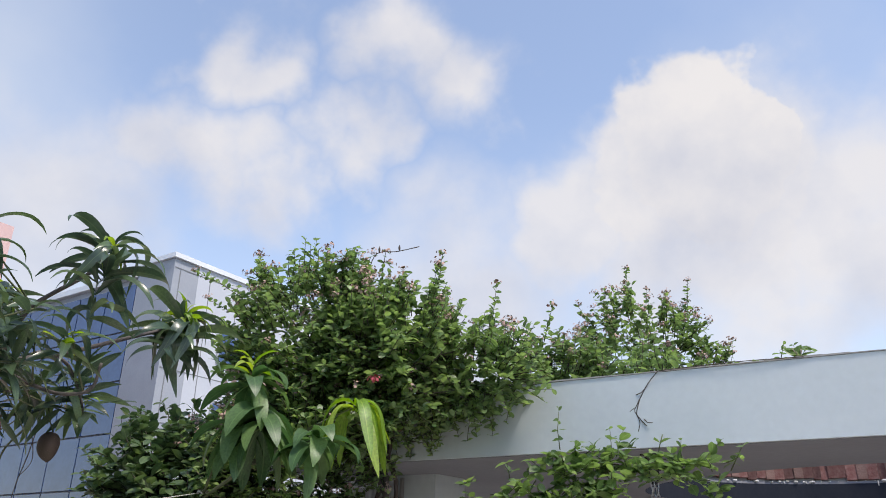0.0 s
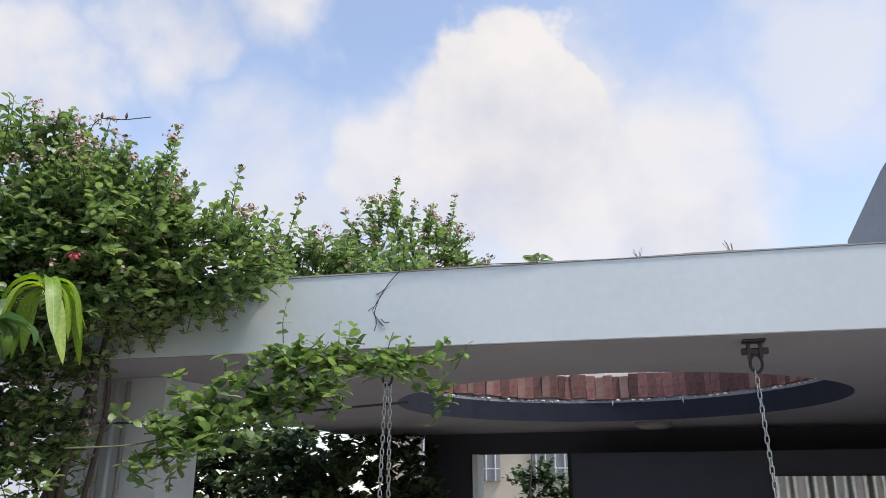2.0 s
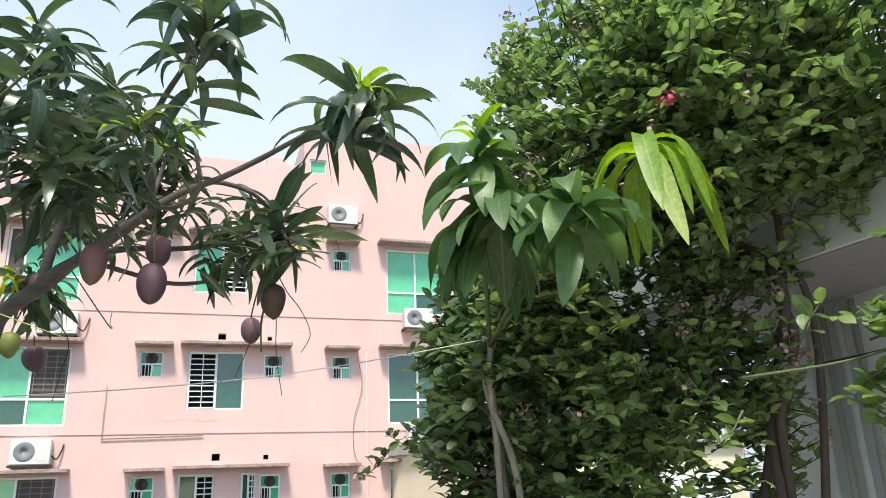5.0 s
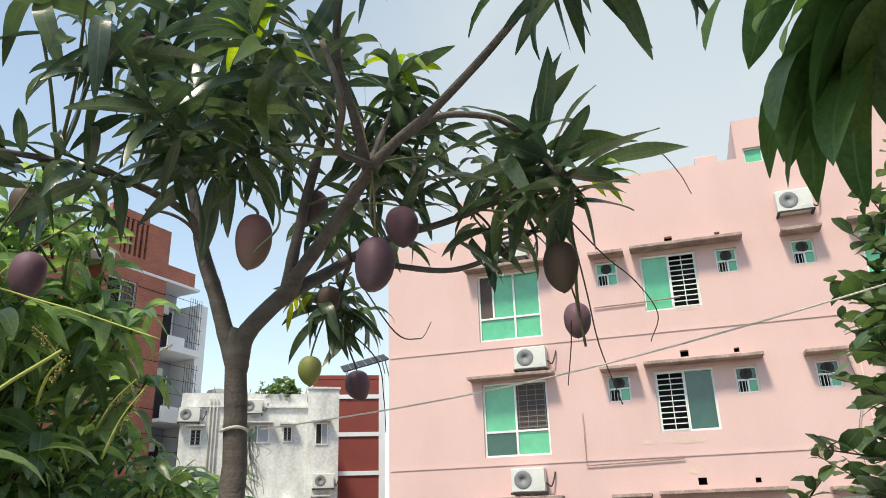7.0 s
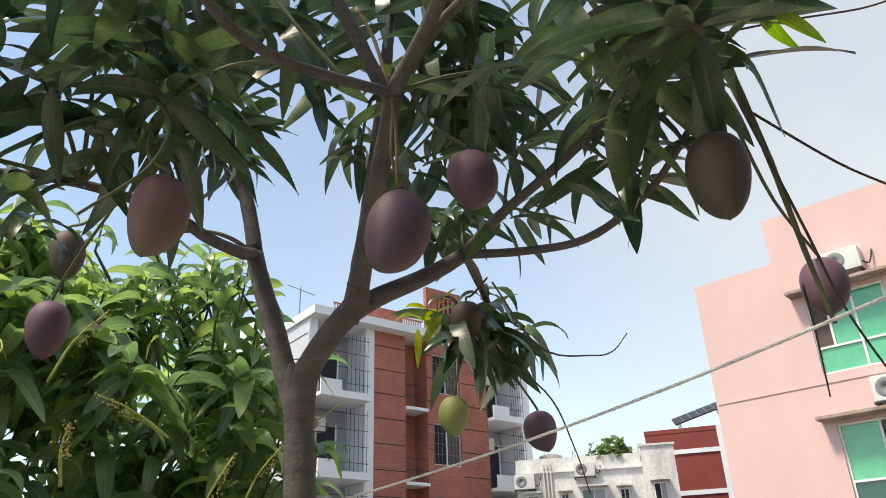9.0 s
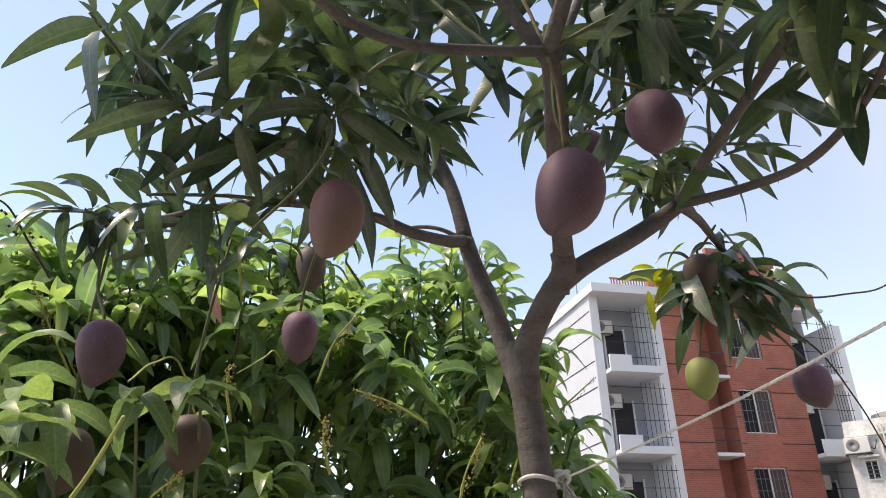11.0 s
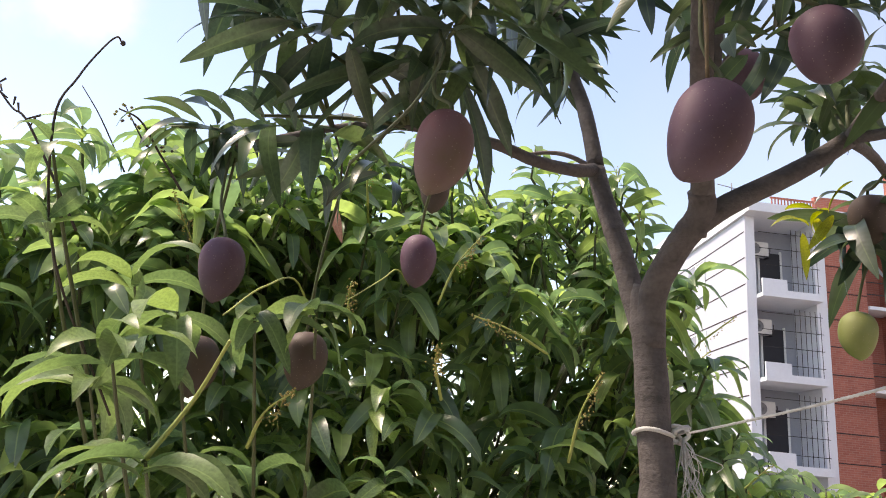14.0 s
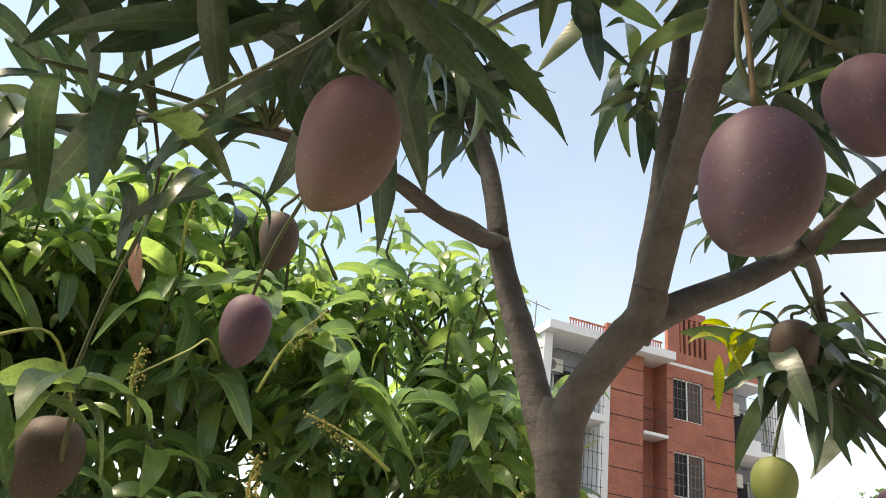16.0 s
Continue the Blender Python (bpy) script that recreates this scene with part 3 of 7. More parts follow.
thing("ceiling", ring_slab(CEIL - 0.004, 2.62, -2.7, 5.0, 9.0), CEILING_PAINT, "grey painted pavilion ceiling with a round opening", "ceiling", kind="structure")
# white upstand along the front and the open end
g = Geo()
g.add([(-2.75, front(-2.75) - 0.02, CEIL), (5.0, front(5.0) - 0.02, CEIL), (5.0, front(5.0) - 0.02, TOP), (-2.75, front(-2.75) - 0.02, TOP),
       (-2.75, front(-2.75) + 0.13, CEIL), (5.0, front(5.0) + 0.13, CEIL), (5.0, front(5.0) + 0.13, TOP), (-2.75, front(-2.75) + 0.13, TOP)],
      [(0, 1, 2, 3), (5, 4, 7, 6), (3, 2, 6, 7), (1, 0, 4, 5), (0, 3, 7, 4), (1, 5, 6, 2)])
thing("trim_fascia", g, WHITE_PAINT, "white painted concrete fascia of the pavilion roof", "fascia", kind="structure")
g = Geo().box(-2.75, front(-2.7) + 0.14, CEIL, -2.705, 9.0, TOP)
thing("trim_side", g, WHITE_PAINT, "white painted side edge of the pavilion roof", "fascia", kind="structure")
# thin drip line under the fascia, weathered cap on top
g = Geo()
for x in range(-27, 50):
    a, b = x / 10, (x + 1) / 10
    h = -0.003 + 0.006 * noise.noise(Vector((a * 3, 1, 0)))
    g.add([(a, front(a) - 0.024, TOP + 0.001), (b, front(b) - 0.024, TOP + 0.001), (b, front(b) - 0.024, TOP + 0.010 + h), (a, front(a) - 0.024, TOP + 0.010 + h),
           (a, front(a) + 0.135, TOP + 0.001), (b, front(b) + 0.135, TOP + 0.001), (b, front(b) + 0.135, TOP + 0.010 + h), (a, front(a) + 0.135, TOP + 0.010 + h)],
          [(0, 1, 2, 3), (3, 2, 6, 7), (5, 4, 7, 6)])
thing("trim_cap", g, CONCRETE, "rough weathered mortar cap along the fascia", "coping", kind="structure")

# column by the creeper, with its conduits
col = thing("column", Geo().box(-2.45, 3.65, 0, -1.78, 3.97, CEIL), WHITE_PAINT, "white painted square column under the pavilion roof", "column", kind="structure")
for i, x in enumerate((-2.22, -2.14, -2.07, -2.0)):
    part("conduit", Geo().tube([(x, 3.634, 0.02), (x, 3.634, 1.4), (x + 0.004, 3.634, CEIL - 0.02)], 0.013, 8), CONCRETE if i % 2 else WHITE_PAINT, col, "thin conduit fixed to the column")
# inner walls, near-black in tone, that keep the back dark
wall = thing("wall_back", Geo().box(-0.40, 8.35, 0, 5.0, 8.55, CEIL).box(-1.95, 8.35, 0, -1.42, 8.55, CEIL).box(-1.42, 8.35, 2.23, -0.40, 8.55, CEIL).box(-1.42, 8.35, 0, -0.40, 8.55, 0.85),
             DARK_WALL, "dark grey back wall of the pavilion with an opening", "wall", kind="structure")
# out-of-view wall, added to shut light out of the pavilion's end
thing("wall_east", Geo().box(4.8, 3.9, 0, 5.0, 8.35, CEIL), DARK_WALL, "unseen end wall, added to keep the back of the pavilion dark", "wall", kind="structure")
g = Geo().box(-1.40, 8.30, 0.86, -1.345, 8.56, 2.225)
thing("trim_opening", g, WHITE_FRAME, "white painted jamb of the opening", "trim", kind="structure")
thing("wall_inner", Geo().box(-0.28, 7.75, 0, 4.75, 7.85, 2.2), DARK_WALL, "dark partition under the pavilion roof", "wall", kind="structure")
# round ceiling lamp, unlit
lamp = empty("ceiling_lamp", "round ceiling lamp with a grey cover, unlit", "lamp", at=(0.51, 7.45, CEIL))
part("rim", Geo().lathe([(0.0, 0.0), (0.16, 0.0), (0.165, -0.02), (0.155, -0.035), (0.0, -0.036)], 24), AC_GREY, lamp)
part("cover", Geo().lathe([(0.145, -0.037), (0.135, -0.05), (0.08, -0.058), (0.0, -0.06)], 24), LAMP_GREY, lamp)
# silver curtain at the back
g = Geo()
pts = [(1.46 + i * 0.03, 7.70 + 0.022 * math.sin(i * 1.25) + 0.01 * math.sin(i * 0.43)) for i in range(40)]
g.add([(x, y, z) for z in (0.1, 1.98) for x, y in pts], [(i, i + 1, 41 + i - 0, 40 + i) for i in range(39)])
g.smooth = True
thing("curtain", g, STEEL, "shiny silver-grey curtain hanging in folds", "curtain")

# brick kerb round the opening: soldier bricks, some limed, on a lime crust
kerb = thing("brick_kerb", Geo().lathe([(HOLE_R + 0.012, 2.621), (HOLE_R + 0.12, 2.621), (HOLE_R + 0.12, 2.86), (HOLE_R + 0.012, 2.86), (HOLE_R + 0.012, 2.621)], 96, pose(HOLE.x, HOLE.y, 0)),
             CONCRETE, "low kerb of old red bricks round the roof opening", "kerb")
base_brick = Geo().box(-0.040, -0.014, 0, 0.040, 0.03, 0.215, bevel=0.004).mesh("brick")
half_brick = Geo().box(-0.027, -0.008, 0, 0.027, 0.03, 0.205, bevel=0.004).mesh("brick")
pale_brick = Geo().box(-0.036, -0.019, 0, 0.036, 0.03, 0.198, bevel=0.005).mesh("brick")
a = 0.0
while a < 2 * math.pi - 0.05:
    me, w, mm = rnd.choice(((base_brick, 0.0815, OLD_BRICK), (base_brick, 0.082, OLD_BRICK), (half_brick, 0.0555, OLD_BRICK), (half_brick, 0.0565, OLD_BRICK), (pale_brick, 0.0735, PALE_BRICK)))
    a += w / 2 / HOLE_R
    b = part("brick", me, mm, kerb)
    b.matrix_basis = pose(HOLE.x + HOLE_R * math.cos(a), HOLE.y + HOLE_R * math.sin(a), 2.628 + rnd.uniform(-0.004, 0.018), rnd.uniform(-2.5, 2.5), rnd.uniform(-2, 2), math.degrees(a) - 90)
    a += w / 2 / HOLE_R
g = Geo()
for k in range(140):
    a = 2 * math.pi * k / 140
    r = 0.003 + 0.011 * rnd.random() ** 2
    c = (HOLE.x + (HOLE_R + 0.002) * math.cos(a), HOLE.y + (HOLE_R + 0.002) * math.sin(a), 2.622 - 0.006 * rnd.random())
    g.lathe([(0.0, -r), (r * 1.8, -r * 0.4), (r * 1.6, r * 0.5), (0.0, r)], 6, pose(*c))
for k in range(22):
    a = rnd.uniform(0, 2 * math.pi)
    l = 0.015 + 0.085 * rnd.random() ** 3
    p = (HOLE.x + (HOLE_R - 0.004) * math.cos(a), HOLE.y + (HOLE_R - 0.004) * math.sin(a))
    g.tube([(*p, 2.62), (*p, 2.62 - l * 0.6), (*p, 2.62 - l)], [0.006, 0.005, 0.002], 5)
part("lime_crust", g, LIME, kerb, "white lime crust and drips under the bricks")
# bare twigs lying along the kerb
tw = empty("dry_twigs", "tangle of bare dry twigs lying along the brick kerb", "twigs", at=(HOLE.x, HOLE.y, 2.86))
for k in range(34):
    a = radians(rnd.uniform(95, 200)) if k % 4 else radians(rnd.uniform(0, 360))
    p = Vector(((HOLE_R + 0.08) * math.cos(a), (HOLE_R + 0.08) * math.sin(a), 0.006))
    d = Vector((rnd.gauss(0, 0.22), rnd.gauss(0, 0.22), rnd.uniform(-0.02, 0.16)))
    part("twig", Geo().tube(curve_points([p, p + d * 0.4 + Vector((0.02, 0, 0.03)), p + d * 0.75 + Vector((0, 0.02, 0.0)), p + d + Vector((0, 0, rnd.uniform(-0.05, 0.03)))], 4), rnd.uniform(0.0025, 0.006), 5), DARK_TWIG, tw)
# dark band of the slab inside the opening
g = Geo().lathe([(HOLE_R - 0.003, CEIL - 0.003), (HOLE_R - 0.003, 2.60)], 96, pose(HOLE.x, HOLE.y, 0))
thing("trim_hole", g, HOLE_PAINT, "dark painted inner edge of the round roof opening", "trim", kind="structure")

# swing hooks and chains
link = Geo().tube([(0.0075 * math.cos(t), 0, 0.008 * (1 if math.sin(t) > 0 else -1) + 0.0085 * math.sin(t)) for t in (2 * math.pi * k / 14 + 0.11 for k in range(15))], 0.0026, 6, cap=False).mesh("link")


def swing_hook(x, y):
    h = empty("swing_hook", "black iron ceiling hook plate for a swing", "hook", "swing hooks", at=(x, y, CEIL))
    part("plate", Geo().box(-0.042, -0.04, -0.012, 0.042, 0.04, 0.004, bevel=0.003), BLACK_IRON, h)
    part("bracket", Geo().box(-0.028, -0.02, -0.075, -0.016, 0.02, -0.013, bevel=0.003).box(0.016, -0.02, -0.075, 0.028, 0.02, -0.013, bevel=0.003).box(-0.05, -0.012, -0.06, 0.05, 0.012, -0.035, bevel=0.004), BLACK_IRON, h)
    part("shackle", Geo().tube([(0.022 * math.cos(t), 0, -0.095 + 0.034 * math.sin(t)) for t in (2 * math.pi * k / 16 for k in range(17))], 0.006, 6, cap=False), BLACK_IRON, h)
    return h


def chain(top, bottom):
    top, bottom = Vector(top), Vector(bottom)
    c = empty("chain", "galvanised steel link chain of a swing, hanging from its hook", "chain", "swing chains", at=top)
    d = bottom - top
    n = int(d.length / 0.0275)
    q = d.to_track_quat("-Z", "Y").to_matrix().to_4x4()
    for i in range(n):
        o = part("link", link, STEEL, c)
        o.matrix_basis = Matrix.Translation(d * (i + 0.5) / n) @ q @ pose(0, 0, 0, rnd.uniform(-3, 3), rnd.uniform(-3, 3), 90 * (i % 2) + 35 + rnd.uniform(-8, 8))


for x, y in ((-0.47, 3.42), (1.03, 3.50)):
    swing_hook(x, y)
chain((-0.475, 3.41, CEIL - 0.12), (-0.505, 3.37, 0.95))
chain((-0.462, 3.43, CEIL - 0.12), (-0.470, 3.47, 0.95))
chain((1.025, 3.50, CEIL - 0.12), (1.06, 3.42, 0.95))
# dark cable and thin stem across the column
cable_pts = curve_points([(-2.5, 3.55, 2.22), (-2.0, 3.56, 2.205), (-1.2, 3.40, 2.20), (-0.4, 3.5, 2.25)])
thing("cable", Geo().tube(cable_pts, 0.006, 6), CABLE, "thin black cable strung across the column", "cable")
# tin roof corner behind the pavilion
g = Geo()
g.add([(2.40, 8.2, 2.77), (5.2, 6.4, 2.77), (5.2, 6.4, 8.2), (2.80, 7.9, 4.78), (2.46, 8.1, 4.17),
       (2.45, 8.3, 2.77), (5.25, 6.5, 2.77), (5.25, 6.5, 8.2), (2.85, 8.0, 4.78), (2.51, 8.2, 4.17)],
      [(0, 1, 2, 3, 4), (9, 8, 7, 6, 5), (4, 3, 8, 9), (3, 2, 7, 8), (0, 4, 9, 5)])
thing("stair_roof", g, TIN, "grey tin gable of the stair roof above the pavilion", "roof")

# ---------------------------------------------------------------- buildings


class Welded(Geo):
    """As Geo, but points in one place become one vertex."""

    def add(self, verts, faces, uv=None):
        index = {p: i for i, p in enumerate(self.v)}
        ids = []
        for p in verts:
            p = tuple(round(a, 5) for a in p)
            if p not in index:
                index[p] = len(self.v)
                self.v.append(p)
                self.uv.append((0.0, 1.0))
            ids.append(index[p])
        self.f += [tuple(ids[i] for i in face) for face in faces]
        return self


def facade(u0, u1, v0, v1, holes, depth=0.16):
    """Wall face in the local x-z plane (outside is -y), cut by holes with reveals; the back stands at +y."""
    g = Welded()
    us = sorted({u0, u1, *(h[0] for h in holes), *(h[2] for h in holes)})
    vs = sorted({v0, v1, *(h[1] for h in holes), *(h[3] for h in holes)})
    for a, b in zip(us, us[1:]):
        for c, d in zip(vs, vs[1:]):
            m, n = (a + b) / 2, (c + d) / 2
            if not any(h[0] < m < h[2] and h[1] < n < h[3] for h in holes):
                g.add([(a, 0, c), (b, 0, c), (b, 0, d), (a, 0, d)], [(0, 1, 2, 3)])
    for a, c, b, d in holes:
        g.add([(a, 0, c), (b, 0, c), (b, 0, d), (a, 0, d), (a, depth, c), (b, depth, c), (b, depth, d), (a, depth, d)],
              [(0, 4, 5, 1), (1, 5, 6, 2), (2, 6, 7, 3), (3, 7, 4, 0)])
    return g


def window(parent, u0, v0, u1, v1, panes, mullions=(), transoms=(), depth=0.12, fw=0.05):
    """Frame with mullions and transoms as one part, each pane and grille under it. panes: (u0, v0, u1, v1, material) in 0..1."""
    g = Welded()
    w, h = u1 - u0, v1 - v0
    g.box(u0, depth - 0.06, v0, u0 + fw, depth, v1).box(u1 - fw, depth - 0.06, v0, u1, depth, v1)
    g.box(u0 + fw, depth - 0.06, v0, u1 - fw, depth, v0 + fw).box(u0 + fw, depth - 0.06, v1 - fw, u1 - fw, depth, v1)
    win = part("window", g, WHITE_FRAME, parent)
    for m, a, b in mullions:
        part("mullion", Geo().box(u0 + m * w - fw / 2, depth - 0.055, v0 + fw + a * (h - 2 * fw), u0 + m * w + fw / 2, depth - 0.002, v0 + fw + b * (h - 2 * fw)), WHITE_FRAME, win)
    for m in transoms:
        part("transom", Geo().box(u0 + fw, depth - 0.058, v0 + m * h - fw / 2, u1 - fw, depth - 0.004, v0 + m * h + fw / 2), WHITE_FRAME, win)
    for a, c, b, d, mm in panes:
        part("pane", Geo().box(u0 + a * w, depth - 0.02, v0 + c * h, u0 + b * w, depth - 0.012, v0 + d * h), mm, win)
    return win


def air_conditioner(m, group="air conditioners on the facades", tone="white"):
    ac = empty("air_conditioner", f"{tone} outdoor air conditioner unit on a steel bracket", "air conditioner", group)
    ac.matrix_world = m
    body = part("body", Geo().box(-0.4, -0.32, 0, 0.4, -0.02, 0.55, bevel=0.02), AC_WHITE, ac)
    g = Geo()
    g.lathe([(0.0, 0.0), (0.05, 0.004), (0.05, 0.012), (0.20, 0.008), (0.215, 0.0)], 24, pose(-0.12, -0.325, 0.28, 90))
    part("fan_grille", g, AC_GREY, body)
    part("louvre", Geo().box(0.14, -0.326, 0.08, 0.36, -0.32, 0.47).box(0.16, -0.33, 0.40, 0.22, -0.326, 0.44), AC_WHITE, body)
    part("bracket", Geo().box(-0.42, -0.36, -0.05, -0.36, 0.0, -0.005).box(0.36, -0.36, -0.05, 0.42, 0.0, -0.005).box(-0.42, -0.38, -0.05, 0.42, -0.361, -0.01), BLACK_IRON, ac)
    part("pipe", Geo().tube(curve_points([(0.4, -0.12, 0.2), (0.52, -0.1, 0.12), (0.6, -0.05, 0.32), (0.62, -0.01, 0.45)], 4), 0.018, 6), BLACK_IRON, ac)
    return ac


def pink_building():
    h = empty("apartment_building", "pink rendered apartment building with green glass windows", "building")
    # local x runs along the facade (world +y), local -y is outward (world +x)
    h.matrix_world = Matrix.Translation((-19.37, 0, 0)) @ pose(0, 0, 0, 0, 0, 90)
    S = 2.955
    holes, wins, shades, vents = [], [], [], []
    for k in (1, 0, -1, -2, -3):
        z = k * S
        big = (-3.06, 3.46 + z, -1.38, 5.30 + z)
        small = [(0.12, 4.60 + z, 0.67, 5.24 + z), (3.08, 4.59 + z, 3.58, 5.21 + z), (4.82, 4.58 + z, 5.33, 5.20 + z)]
        right = (6.34, 3.43 + z, 8.02, 5.30 + z)
        wins += [("big", big, k), ("right", right, k)] + [("small", s, k) for s in small]
        if k >= 0:
            wins.append(("mid", (1.25, 3.81 + z, 2.61, 5.26 + z), k))
        else:
            wins += [("mid", (1.19, 3.81 + z, 2.02, 5.26 + z), k), ("midr", (2.64, 3.81 + z, 3.0, 5.26 + z), k)]
        shades += [(-3.35, -1.15, 5.37 + z), (0.0, 0.88, 5.34 + z), (1.05, 3.75, 5.37 + z), (4.62, 5.52, 5.33 + z), (6.08, 8.2, 5.40 + z)]
        vents += [(1.93, 5.56 + z, 2.12, 5.72 + z), (3.15, 5.56 + z, 3.27, 5.67 + z)]
    wins.append(("tiny", (4.16, 10.38, 4.62, 10.80), 0))
    holes = [w[1] for w in wins] + vents
    low = [x for x in holes]
    part("wall", facade(-3.6, 9.3, -12, 10.30, [x for x in low if x[3] < 10.3]), PINK_WALL, h)
    part("wall", facade(-5.65, -3.6, -12, 9.37, []), PINK_WALL, h)
    part("wall", facade(4.0, 8.1, 10.30, 11.55, [(4.16, 10.38, 4.62, 10.80)]), PINK_WALL, h)
    # sides, back, roof and parapets
    g = Geo()
    g.add([(-5.65, 0, -12), (-5.65, 12, -12), (-5.65, 12, 9.37), (-5.65, 0, 9.37)], [(3, 2, 1, 0)])
    g.add([(-3.6, 0, 9.0), (-3.6, 12, 9.0), (-3.6, 12, 10.3), (-3.6, 0, 10.3)], [(3, 2, 1, 0)])
    g.add([(9.3, 0, -12), (9.3, 12, -12), (9.3, 12, 10.3), (9.3, 0, 10.3)], [(0, 1, 2, 3)])
    g.add([(-5.65, 12, -12), (9.3, 12, -12), (9.3, 12, 9.0), (-5.65, 12, 9.0)], [(1, 0, 3, 2)])
    part("side_wall", g, PINK_WALL, h)
    part("roof", Geo().box(-3.55, 0.13, 10.0, 9.25, 11.9, 10.1), CONCRETE, h)
    part("roof", Geo().box(-5.6, 0.13, 9.0, -3.62, 11.9, 9.1), CONCRETE, h)
    g = Geo().box(-3.6, 0.003, 10.302, 3.997, 0.12, 10.55)
    part("parapet", g, PINK_WALL, h)
    g = Geo().box(4.0, 3.0, 10.1, 8.1, 3.1, 11.55).box(4.0, 0.165, 10.101, 4.12, 3.0, 11.55).box(7.98, 0.165, 10.101, 8.1, 3.0, 11.55).box(4.0, 0.0, 11.551, 8.1, 3.1, 11.63)
    part("roof_room", g, PINK_WALL, h)
    part("roof_block", Geo().box(3.0, 0.4, 10.1, 3.55, 0.9, 10.95, bevel=0.02), PINK_WALL, h)
    # one near-black sheet behind the openings, in place of unlit rooms
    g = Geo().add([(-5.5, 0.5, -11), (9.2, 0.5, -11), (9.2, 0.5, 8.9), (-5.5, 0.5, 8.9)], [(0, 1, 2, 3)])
    part("dark_room_sheet", g, DARK_VOID, h)
    for u0, u1, z in shades:
        part("sunshade", Geo().box(u0, -0.42, z, u1, -0.003, z + 0.085, bevel=0.012), PINK_DIRTY, h)
    for k in (1, 0, -1, -2):
        zz = 3.25 + k * S
        part("string_course", Geo().box(-5.6, -0.02, zz, 9.25, -0.003, zz + 0.05), PINK_WALL, h)
    for kind, (a, c, b, d), k in wins:
        if kind == "big":
            dark_right = k != 1
            panes = [(0.03, 0.35, 0.5, 0.97, GREEN_GLASS), (0.5, 0.35, 0.97, 0.97, CURTAIN if dark_right else GREEN_GLASS),
                     (0.03, 0.03, 0.5, 0.32, DEEP_GLASS if k == 0 else GREEN_GLASS), (0.5, 0.03, 0.97, 0.32, GREEN_GLASS)]
            if k == 1:
                panes[0] = (0.03, 0.35, 0.24, 0.97, CURTAIN)
                panes.append((0.24, 0.35, 0.5, 0.97, GREEN_GLASS))
            w = window(h, a, c, b, d, panes, [(0.5, 0, 1)] if k != 1 else [(0.24, 0.34, 1), (0.58, 0, 1)], [0.335])
            if dark_right:
                g = Geo()
                for i in range(9):
                    zz = c + (0.38 + 0.57 * i / 8) * (d - c)
                    g.box(a + 0.52 * (b - a), 0.06, zz - 0.008, b - 0.06, 0.07, zz + 0.008)
                for i in range(4):
                    xx = a + (0.55 + 0.4 * i / 3) * (b - a)
                    g.box(xx - 0.008, 0.055, c + 0.37 * (d - c), xx + 0.008, 0.06, d - 0.05)
                part("grille", g, AC_GREY, w)
        elif kind == "right":
            panes = [(0.03, 0.35, 0.5, 0.97, GREEN_GLASS if k == 1 else DEEP_GLASS), (0.5, 0.35, 0.97, 0.97, GREEN_GLASS if k == 1 else DEEP_GLASS),
                     (0.03, 0.03, 0.5, 0.32, GREEN_GLASS if k == 1 else DEEP_GLASS), (0.5, 0.03, 0.97, 0.32, DEEP_GLASS)]
            window(h, a, c, b, d, panes, [(0.5, 0, 1)], [0.335])
        elif kind in ("mid", "midr"):
            open_left = k == 0
            glass = (0.5, 0.03, 0.97, 0.97, DEEP_GLASS) if open_left else (0.03, 0.03, 0.5, 0.97, GREEN_GLASS if k == 1 else DEEP_GLASS)
            w = window(h, a, c, b, d, [glass], [(0.5, 0, 1)])
            lo, hi = (0.04, 0.48) if open_left else (0.52, 0.96)
            g = Geo()
            for i in range(11):
                zz = c + 0.06 + (d - c - 0.12) * i / 10
                g.box(a + lo * (b - a), 0.03, zz - 0.012, a + hi * (b - a), 0.045, zz + 0.012)
            for i in range(3):
                xx = a + (lo + (hi - lo) * i / 2) * (b - a)
                g.box(xx - 0.01, 0.025, c + 0.04, xx + 0.01, 0.03, d - 0.04)
            part("grille", g, WHITE_FRAME, w)
        elif kind == "small":
            w = window(h, a, c, b, d, [(0.05, 0.52, 0.95, 0.95, DEEP_GLASS if k == 0 else GREEN_GLASS), (0.55, 0.05, 0.95, 0.5, GREEN_GLASS)], [(0.53, 0, 0.5)], [0.51], fw=0.04)
            part("exhaust_fan", Geo().lathe([(0.0, 0.0), (0.05, 0.0), (0.055, 0.02), (0.13, 0.015), (0.14, 0.0)], 16, pose((a + b) / 2, 0.075, c + 0.73 * (d - c), 90)), BLACK_IRON, w)
            g = Geo()
            for i in range(3):
                xx = a + (0.12 + 0.14 * i) * (b - a)
                g.box(xx - 0.008, 0.05, c + 0.04, xx + 0.008, 0.06, c + 0.5 * (d - c))
            part("grille", g, WHITE_FRAME, w)
        else:
            window(h, a, c, b, d, [(0.05, 0.05, 0.95, 0.95, GREEN_GLASS)], fw=0.035)
    # drain pipes and wires on the wall
    part("pipe", Geo().tube([(5.75, -0.03, 5.3), (5.75, -0.03, -11)], 0.014, 8), PINK_WALL, h)
    part("pipe", Geo().tube([(0.0, -0.04, 7.0), (2.1, -0.04, 7.03)], 0.018, 6), PINK_DIRTY, h)
    part("pipe", Geo().tube([(-0.55, -0.04, 4.4), (-0.55, -0.04, 3.15), (1.7, -0.04, 3.2)], 0.015, 6), PINK_DIRTY, h)
